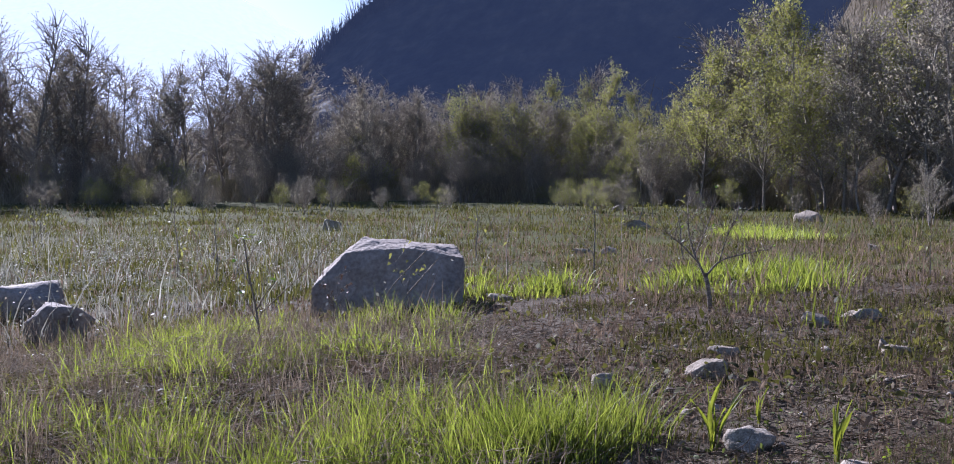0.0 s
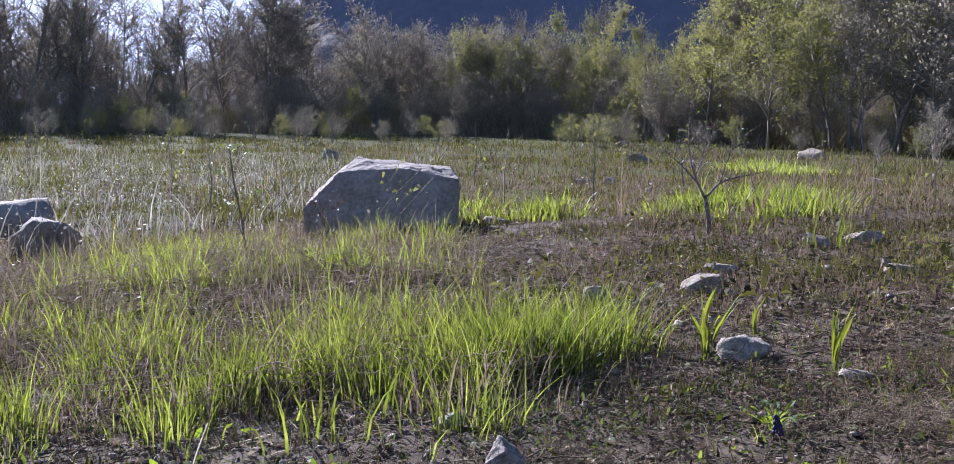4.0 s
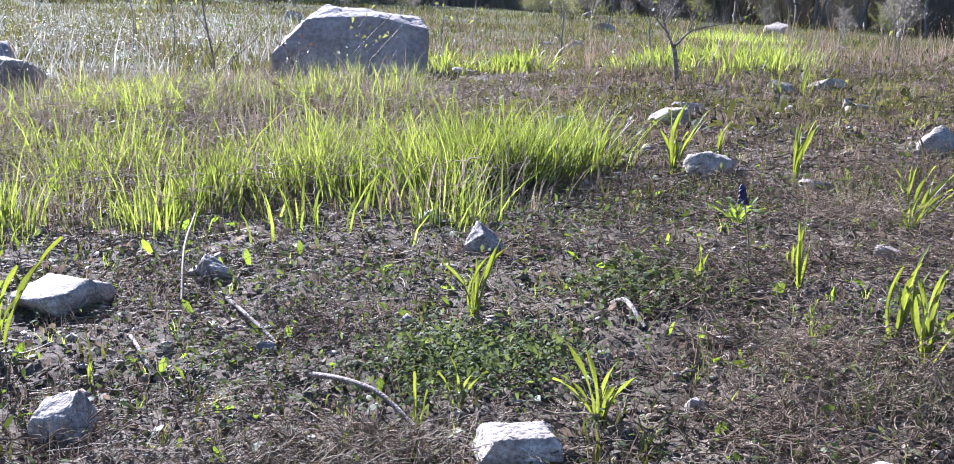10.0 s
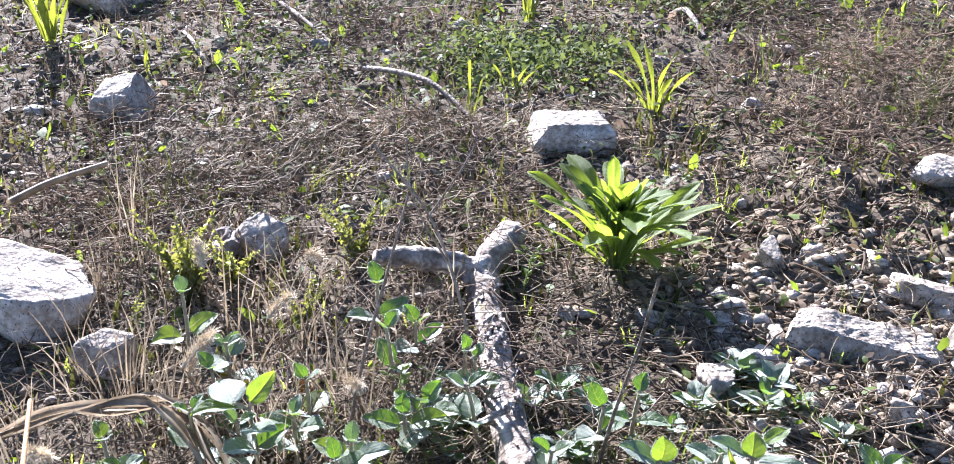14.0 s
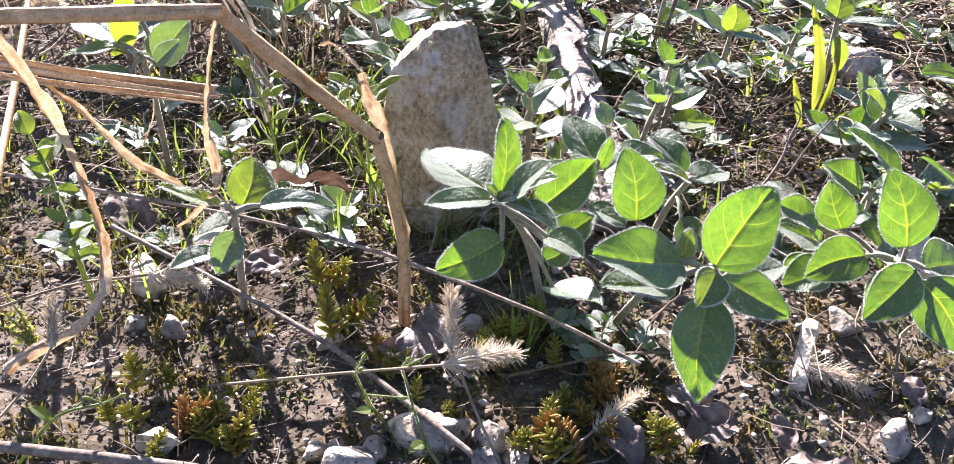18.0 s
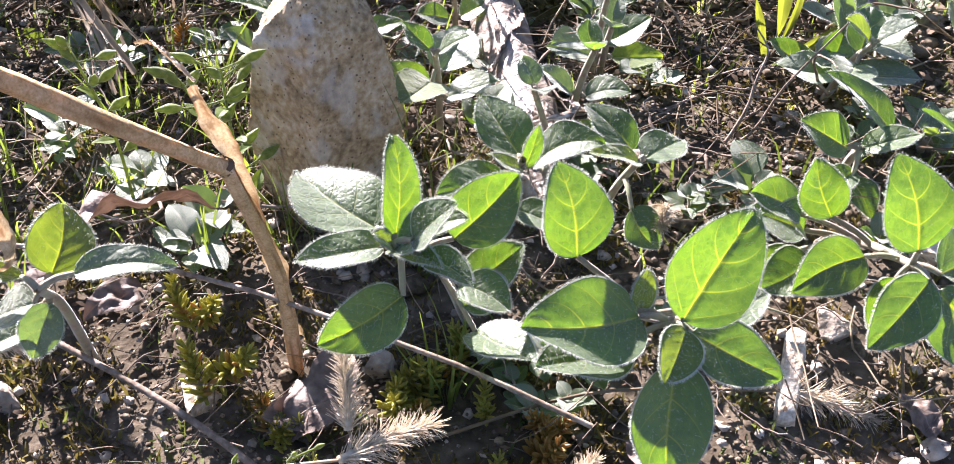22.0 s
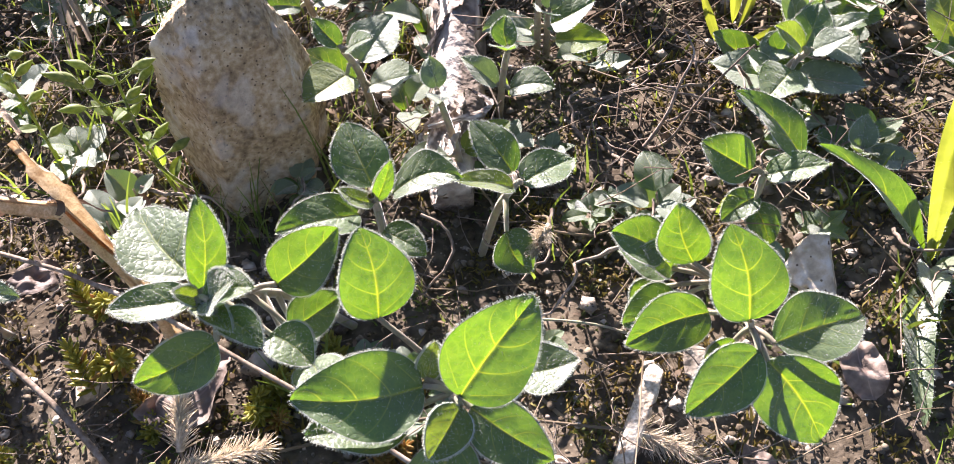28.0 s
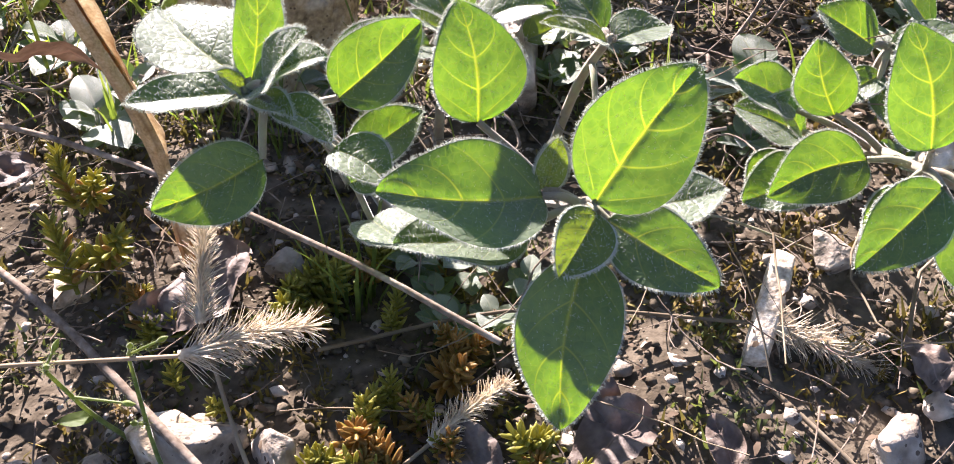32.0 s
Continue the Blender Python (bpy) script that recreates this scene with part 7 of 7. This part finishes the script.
wiry("reddish_weeds", 5200, (0.36, 1.25, 1.05, 2.7), 0.08, 0.0008, M_BROWN, "reddish-brown dead weeds tangled on the soil", 79, 0.06)
wiry("curled_straw", 3200, (-0.9, 1.2, 0.95, 3.4), 0.07, 0.00055, M_DRY, "curled pale dead stems on the bare soil", 77, 0.03)
wiry("weed_tangle", 1300, (-0.48, 0.07, 0.62, 1.3), 0.07, 0.0007, M_BROWN, "reddish-brown curled dead weeds beside the fallen branch", 80, 0.03)
wiry("sunlit_straw", 260, (0.08, 0.42, 0.48, 0.82), 0.07, 0.0006, M_DRY, "bent pale straws behind the herbs", 78)
wiry("straw_wisps", 60, (-0.22, 0.25, 0.34, 0.7), 0.09, 0.0005, M_DRY, "thin pale bent straws between the plants", 73)
flakes("green_sprouts", 1500, 0.6, 3.5, 0.014, M_ROSE, "scattered fresh seedlings in the litter", 49, lift=0.006, stand=0.6)


def weed_mound(x, y, rx, ry, h, n, m, label, seed):
    """A low heap of curled dead weeds."""
    r = np.random.default_rng(seed)
    k = 9
    q = r.normal(0, 0.5, (n, 2))
    p = q * (rx, ry) + (x, y)
    th = r.uniform(0, 6.28, n)[:, None] + np.cumsum(r.normal(0, 0.45, (n, k)), 1)
    L = r.uniform(0.03, 0.085, n)[:, None] / k
    up = np.cumsum(r.normal(0.05, 0.35, (n, k)), 1) * 0.5
    P = np.cumsum(np.stack([np.cos(th), np.sin(th), up], -1) * L[..., None], 1)
    P[..., :2] += p[:, None]
    dome = h * np.clip(1 - (q ** 2).sum(1), 0.05, 1) * r.uniform(0.1, 1.0, n)
    P[..., 2] = np.maximum(P[..., 2] + dome[:, None], 0.001) + surface(P[..., 0], P[..., 1])
    V, F = tubes(P, r.uniform(0.0004, 0.0009, n)[:, None] * np.linspace(1, 0.4, k), 3)
    return stuff("weed_heap", mesh_of("weed_heap", V, F, m), label, "dead weeds")


for i, (x, y, rx, ry, h, n, m) in enumerate([(-0.17, 1.18, 0.16, 0.1, 0.03, 420, M_DRY), (-0.26, 1.06, 0.14, 0.09, 0.03, 380, M_DRY), (-0.15, 1.69, 0.16, 0.12, 0.03, 320, M_BROWN), (0.5, 1.37, 0.15, 0.12, 0.05, 420, M_BROWN), (0.39, 1.2, 0.1, 0.08, 0.03, 260, M_BROWN), (0.56, 1.25, 0.12, 0.1, 0.04, 320, M_DRY), (0.93, 2.29, 0.22, 0.18, 0.06, 420, M_DRY), (1.22, 2.71, 0.2, 0.2, 0.07, 360, M_BROWN), (-0.01, 1.2, 0.08, 0.06, 0.035, 200, M_DRY), (0.41, 1.74, 0.14, 0.12, 0.03, 260, M_BROWN), (-0.47, 2.04, 0.2, 0.2, 0.035, 300, M_BROWN), (0.23, 2.16, 0.18, 0.15, 0.025, 220, M_BROWN)]):
    weed_mound(x, y, rx, ry, h, n, m, "low heap of curled brown dead weeds" if m is M_BROWN else "low heap of pale straw and dead weeds", 900 + i)
    tufts("weed_sprigs", np.array([(x, y)]) + RNG.normal(0, 0.4, (7, 2)) * (rx, ry), 6, h * 1.6, 0.010, 0.0014, M_HERB if i % 2 else m, "short dead sprigs standing in the heap", 4, seed=300 + i)


def gravel(name, n, near, far, size, m, label, seed, band=None):
    r = np.random.default_rng(seed)
    p = fan(n, near, far, r, 0.6) if band is None else np.stack([r.uniform(band[0], band[1], n), r.uniform(band[2], band[3], n)], 1)
    d0 = np.hypot(*p.T)
    s = size * np.clip(r.lognormal(0, 0.5, n), 0.3, 3) * np.clip(d0, 0.35, 4) ** 0.7
    base = np.array([(1, 0, 0), (-1, 0, 0), (0, 1, 0), (0, -1, 0), (0, 0, 0.8), (0, 0, -0.6), (0.62, 0.62, 0.45), (-0.62, 0.62, 0.45), (-0.62, -0.62, 0.45), (0.62, -0.62, 0.45)])
    T = np.array([(0, 6, 9), (2, 7, 6), (1, 8, 7), (3, 9, 8), (4, 9, 6), (4, 6, 7), (4, 7, 8), (4, 8, 9), (0, 2, 6), (2, 1, 7), (1, 3, 8), (3, 0, 9), (5, 2, 0), (5, 1, 2), (5, 3, 1), (5, 0, 3)])
    V = base[None] * (1 + r.normal(0, 0.24, (n, 10, 3))) * s[:, None, None] * r.uniform(0.7, 1.3, (n, 1, 3))
    a = r.uniform(0, 6.28, n)
    x = V[..., 0] * np.cos(a)[:, None] - V[..., 1] * np.sin(a)[:, None]
    y = V[..., 0] * np.sin(a)[:, None] + V[..., 1] * np.cos(a)[:, None]
    z = surface(p[:, 0], p[:, 1]) + 0.0015
    V = np.stack([x + p[:, :1], y + p[:, 1:], V[..., 2] * 0.8 + z[:, None]], -1).reshape(-1, 3)
    F = (T[None] + np.arange(n)[:, None, None] * 10).reshape(-1, 3)
    return stuff(name, mesh_of(name, V, F, m, smooth=False), label, "gravel")


gravel("gravel", 1300, 0.75, 6, 0.004, M_STONE, "scattered pale gravel on the soil", 51)
gravel("soil_crumbs", 7500, 0.6, 3, 0.0026, M_CLOD, "loose brown soil crumbs", 52)
gravel("soil_crumbs", 19000, 0, 0, 0.0013, M_CRUMB, "crumbly dark brown soil under the herb", 53, band=(-0.24, 0.32, 0.24, 0.62))
gravel("soil_lumps", 150, 0, 0, 0.0042, M_CRUMB, "lumps of dark soil under the herb", 56, band=(-0.24, 0.32, 0.24, 0.62))
gravel("grey_grit", 1300, 0, 0, 0.0020, M_STONE, "tiny pale grit in the dark soil", 57, band=(-0.2, 0.30, 0.24, 0.6))
gravel("soil_clods", 700, 0, 0, 0.0040, M_CLOD, "dug-up clods of dry soil", 54, band=(0.2, 0.5, 0.76, 1.0))
gravel("pale_gravel", 420, 0, 0, 0.0060, M_STONE, "pale sunlit gravel behind the herbs", 58, band=(0.19, 0.45, 0.56, 0.88))
gravel("pale_crumbs", 4200, 0, 0, 0.0030, M_CLOD, "light brown soil crumbs behind the herbs", 59, band=(0.16, 0.47, 0.54, 0.88))
gravel("fine_gravel", 170, 0, 0, 0.0028, M_STONE, "small white gravel under the herb", 55, band=(-0.2, 0.28, 0.26, 0.6))

# ---- saplings and weeds in the meadow ----


def sapling(x, y, h, limbs, twigs, leaves, seed, label, crown=None):
    tr, cr = tree_meshes(seed, h, limbs, twigs, max(leaves, 3), 0.022 + 0.02 * h, crown or M_BUD, 0.5)
    t = thing("sapling", (x, y, gz(x, y) + 0.02), label, "sapling", "saplings in the meadow")
    part("trunk", tr, t)
    if leaves:
        part("leaves", cr, t)


YR = random.Random(4)
young = thing("sapling", (1.334, 6.027, gz(1.334, 6.027)), "small bare sapling with dark spreading limbs", "sapling", "saplings in the meadow")
part("trunk", stem_mesh("trunk", [([(0, 0, -0.02), (-0.01, 0, 0.10), (-0.03, 0.01, 0.22)], 0.015, 0.012)], M_LOG, 8), young)
tips = []
for q, r0 in (([(-0.03, 0.01, 0.20), (-0.09, 0.0, 0.32), (-0.12, 0.03, 0.46), (-0.13, 0.02, 0.66)], 0.014), ([(-0.03, 0.01, 0.20), (0.06, 0.02, 0.29), (0.19, 0.0, 0.33), (0.33, -0.02, 0.36)], 0.012),
              ([(-0.06, 0.005, 0.27), (-0.17, -0.03, 0.38), (-0.27, -0.05, 0.46)], 0.009), ([(-0.09, 0.0, 0.33), (-0.02, 0.06, 0.46), (0.03, 0.08, 0.60)], 0.008), ([(0.05, 0.02, 0.28), (0.10, 0.05, 0.42), (0.16, 0.05, 0.55)], 0.008)):
    limb = part("limb", stem_mesh("limb", [(q, r0 * 0.6, 0.002)], M_LOG, 6), young)
    c = curve_pts(q, 12)
    for k in range(4, 12):
        for j in range(3):
            b = Vector(c[k])
            e = b + Vector((YR.gauss(0, 0.07), YR.gauss(0, 0.06), YR.uniform(0.02, 0.14)))
            part("twig", stem_mesh("twig", [([b, b.lerp(e, 0.5) + Vector((0, 0, 0.012)), e], 0.0018, 0.0008)], M_LOG, 4), limb)
            tips.append(e)
for k, e in enumerate(tips[::6]):
    lf = part("leaf", SEED_LEAF[1], young)
    lf.matrix_basis = aim(e, e + Vector((YR.gauss(0, 1), YR.gauss(0, 1), 0.6)), Vector((0, 0, 1))) @ Matrix.Diagonal((0.022, 0.022, 0.022, 1))
for i, (x, y, h) in enumerate([(3.092, 20.5, 1.2), (4.946, 18.2, 0.7), (0.311, 16.7, 0.9), (-0.949, 23.2, 1.0), (9.374, 30.2, 0.8), (2.981, 7.0, 0.45), (-5.5, 40, 2.6), (-7.859, 30.4, 1.6), (-1.6, 27, 0.9), (2.4, 33, 1.2), (6.0, 36, 1.5), (-3.0, 36, 1.4), (-11, 38, 2.4)]):
    sapling(x, y, h, 5, 2, 6 if i % 2 else 0, 90 + i, "thin bare sapling standing in the meadow")
THIN = [tree_meshes(130 + k, 1.0, 3 + 2 * k, 2, 8, 0.05, M_BUD, 0.35) for k in range(4)]
for i in range(34):
    a, d = YR.uniform(-0.42, 0.46), YR.uniform(9, 36)
    t = thing("sapling", (d * math.sin(a), d * math.cos(a), gz(d * math.sin(a), d * math.cos(a)) - 0.02), "thin dark bare stem standing in the meadow", "sapling", "saplings in the meadow")
    t.rotation_euler, t.scale = (0, 0, YR.uniform(0, 6.28)), [YR.uniform(0.35, 1.1)] * 3
    part("trunk", THIN[i % 4][0], t)
    part("leaves", THIN[i % 4][1], t)
sapling(-0.85, 6.4, 0.5, 7, 4, 40, 121, "thorny bare bramble beside the boulder", M_DEAD)
sapling(-0.40, 6.9, 0.55, 4, 2, 18, 122, "thin leafy weed before the boulder")


# ---- single stems in the meadow ----
hyacinth = thing("grape_hyacinth", (0.556, 1.85, gz(0.556, 1.85)), "small dark violet grape hyacinth on a thin stem", "flower")
part("stem", stem_mesh("stem", [([(0, 0, -0.01), (-0.012, -0.02, 0.07), (-0.034, -0.045, 0.150)], 0.0016, 0.0012)], M_TWIG, 5), hyacinth)
bell = mesh_of("floret", *tubes(np.array([[(0, 0, -0.0035), (0, 0, -0.001), (0, 0, 0.002), (0, 0, 0.004)]]), np.array([[0.0012, 0.0026, 0.0024, 0.0003]]), 6), M_VIOLET)
for k in range(26):
    a, f = k * 2.4, k / 26
    rad = 0.0075 * (1 - 0.75 * f)
    p = part("floret", bell, hyacinth)
    p.location = (-0.035 - 0.004 * f + rad * math.cos(a), -0.047 + rad * math.sin(a), 0.142 + 0.030 * f)
    p.rotation_euler = (0.5 * math.sin(a), -0.5 * math.cos(a), 0)
for pts in (((-0.62, 6.85, 0.0), (-0.552, 6.95, 0.162), (-0.317, 7.0, 0.413)), ((-0.56, 6.8, 0.0), (-0.464, 6.92, 0.103), (-0.246, 7.0, 0.349)), ((-1.3, 6.4, 0.05), (-1.05, 6.5, 0.30), (-0.86, 6.55, 0.52))):
    rod("straw", pts, 0.0042, 0.003, M_DRY, "pale dry stem leaning before the boulder", "dry stem", "dry stems before the boulder")
tall = thing("tall_weed", (-1.02, 5.1, gz(-1.02, 5.1)), "tall thin weed with a tuft of yellow leaves on top", "plant")
part("stem", stem_mesh("stem", [([(0, 0, -0.02), (-0.03, 0.0, 0.22), (-0.065, 0, 0.40), (-0.085, 0, 0.56)], 0.006, 0.0035)], M_TWIG, 5), tall)
for b, e in (((-0.03, 0, 0.22), (0.06, 0.02, 0.36)), ((-0.055, 0, 0.34), (-0.14, 0.02, 0.45)), ((-0.07, 0, 0.45), (-0.02, 0, 0.54)), ((-0.02, 0, 0.15), (-0.10, 0, 0.30))):
    part("side_stem", stem_mesh("side_stem", [([b, Vector(b).lerp(Vector(e), 0.5) + Vector((0, 0, 0.01)), e], 0.003, 0.0018)], M_TWIG, 4), tall)
WR = random.Random(8)
for k in range(16):
    b = Vector((-0.085, 0, 0.56)) + Vector((WR.gauss(0, 0.022), WR.gauss(0, 0.02), WR.gauss(0, 0.012))) if k < 12 else Vector(((0.06, 0.02, 0.36), (-0.14, 0.02, 0.45), (-0.02, 0, 0.54), (-0.10, 0, 0.30))[k - 12])
    lf = part("leaf", SEED_LEAF[1] if k >= 12 else YELLOW_LEAF, tall)
    lf.matrix_basis = aim(b, b + Vector((WR.gauss(0, 1), WR.gauss(0, 1), 0.5)), Vector((0, -0.4, 1))) @ Matrix.Diagonal((0.03, 0.03, 0.03, 1))


# ---- weeds with buds and feathery leaves ----
bv, bf = tubes(np.stack([np.zeros(7), np.zeros(7), np.linspace(-0.0035, 0.0045, 7)], 1)[None], np.array([[0.0004, 0.0012, 0.0017, 0.0018, 0.0014, 0.0008, 0.0001]]), 7)
BUD = mesh_of("bud", bv * (1 + 0.06 * np.sin(bv[:, :1] * 4000)), bf, M_BUDS)


def bud_weed(pts, seed, size=1.0):
    r = random.Random(seed)
    o = Vector(pts[0])
    o.z = gz(o.x, o.y)
    rel_ = [Vector((0, 0, 0))] + [Vector(p) - o for p in pts[1:]]
    t = thing("bud_weed", o, "small hairy weed with yellow-green buds", "plant", "budding weeds")
    c = curve_pts(rel_, 14)
    lines = [(rel_, 0.0007, 0.0005)]
    for k in (5, 8, 10, 12, 13) if size > 0.8 else (9, 13):
        for s in (-1, 1) if k > 9 else (1,):
            b = Vector(c[k])
            e = b + Vector((r.gauss(0, 0.004) + 0.004 * s, r.gauss(0, 0.003), r.uniform(0.002, 0.006)))
            lines.append(([b, e], 0.0004, 0.0003))
            p = part("bud", BUD, t)
            p.matrix_basis = aim(e, e + (e - b), Vector((0, 1, 0.2))) @ Matrix.Rotation(radians(-90), 4, "X") @ Matrix.Diagonal((size * 0.75, size * 0.75, size * 0.85, 1))
    for k in (3, 6, 9) if size > 0.8 else (6,):
        b = Vector(c[k])
        d = Vector((r.gauss(0, 1), r.gauss(0, 1), 0.5)).normalized()
        lf = part("leaf", leaf_mesh(0.009, 0.5, seed + k, M_ROSE, 7, 10, 0.2, 0.1, 0)[0], t)
        lf.matrix_basis = aim(b, b + d, Vector((0, 0, 1)))
    part("stem", stem_mesh("stem", lines, M_BUDS, 5, 40, seed), t)


bud_weed([(-0.036, 0.455, 0), (-0.044, 0.450, 0.020), (-0.054, 0.450, 0.045), (-0.062, 0.450, 0.062)], 1, 1.4)
bud_weed([(-0.020, 0.325, 0), (-0.027, 0.323, 0.013), (-0.033, 0.322, 0.029)], 2, 0.55)
bud_weed([(-0.044, 0.455, 0), (-0.047, 0.450, 0.04), (-0.048, 0.450, 0.066)], 3, 1.3)
bud_weed([(-0.086, 0.455, 0), (-0.088, 0.455, 0.035), (-0.0983, 0.4616, 0.064)], 4, 1.3)
bud_weed([(0.004, 0.30, 0), (-0.008, 0.312, 0.012), (-0.018, 0.33, 0.026)], 5, 0.55)
bud_weed([(-0.035, 0.66, 0), (-0.033, 0.655, 0.03), (-0.03, 0.65, 0.055)], 6)
bud_weed([(0.052, 0.84, 0), (0.055, 0.835, 0.03), (0.058, 0.83, 0.05)], 7)
bud_weed([(-0.145, 0.30, 0), (-0.13, 0.305, 0.012), (-0.115, 0.31, 0.016)], 8, 0.55)


def feather(x, y, h, n, seed):
    r = np.random.default_rng(seed)
    t = thing("feathery_weed", (x, y, gz(x, y)), "yellow-green weed with finely cut feathery leaves", "plant", "feathery weeds")
    parts = []
    for k in range(n):
        a = r.uniform(0, 6.28)
        d = np.array([np.cos(a) * 0.4, np.sin(a) * 0.4, 1.0])
        c = curve_pts([(0, 0, 0), d * h * 0.5, d * h * r.uniform(0.8, 1.1) + [0.2 * h * np.cos(a), 0.2 * h * np.sin(a), 0]], 16)
        i = np.repeat(np.arange(3, 16), 6)
        b = c[i]
        dd = unit(r.normal(0, 1, (len(i), 3)) + [0, 0, 0.3])
        L = h * 0.16 * r.uniform(0.6, 1.2, (len(i), 1)) * (1.2 - i / 16)[:, None]
        parts.append(ribbons(np.stack([b, b + dd * L * 0.5, b + dd * L], 1), L * np.array([0.3, 0.45, 0.1]), unit(np.cross(dd, r.normal(0, 1, (len(i), 3))))))
        part("stem", stem_mesh("stem", [(c[::3], 0.0007, 0.0003)], M_STEM, 4), t)
    V, F = joined(parts)
    part("fronds", mesh_of("fronds", V, F, M_FEATHER), t)


for i, (x, y, h, n) in enumerate([(-0.225, 0.85, 0.075, 10), (-0.19, 0.865, 0.05, 6), (-0.09, 0.90, 0.055, 8), (-0.12, 0.80, 0.04, 5), (-0.255, 0.80, 0.03, 3), (0.26, 1.2, 0.03, 3), (-0.15, 1.05, 0.03, 3), (-0.155, 0.352, 0.03, 3), (-0.30, 1.0, 0.03, 3)]):
    feather(x, y, h, n, 60 + i)
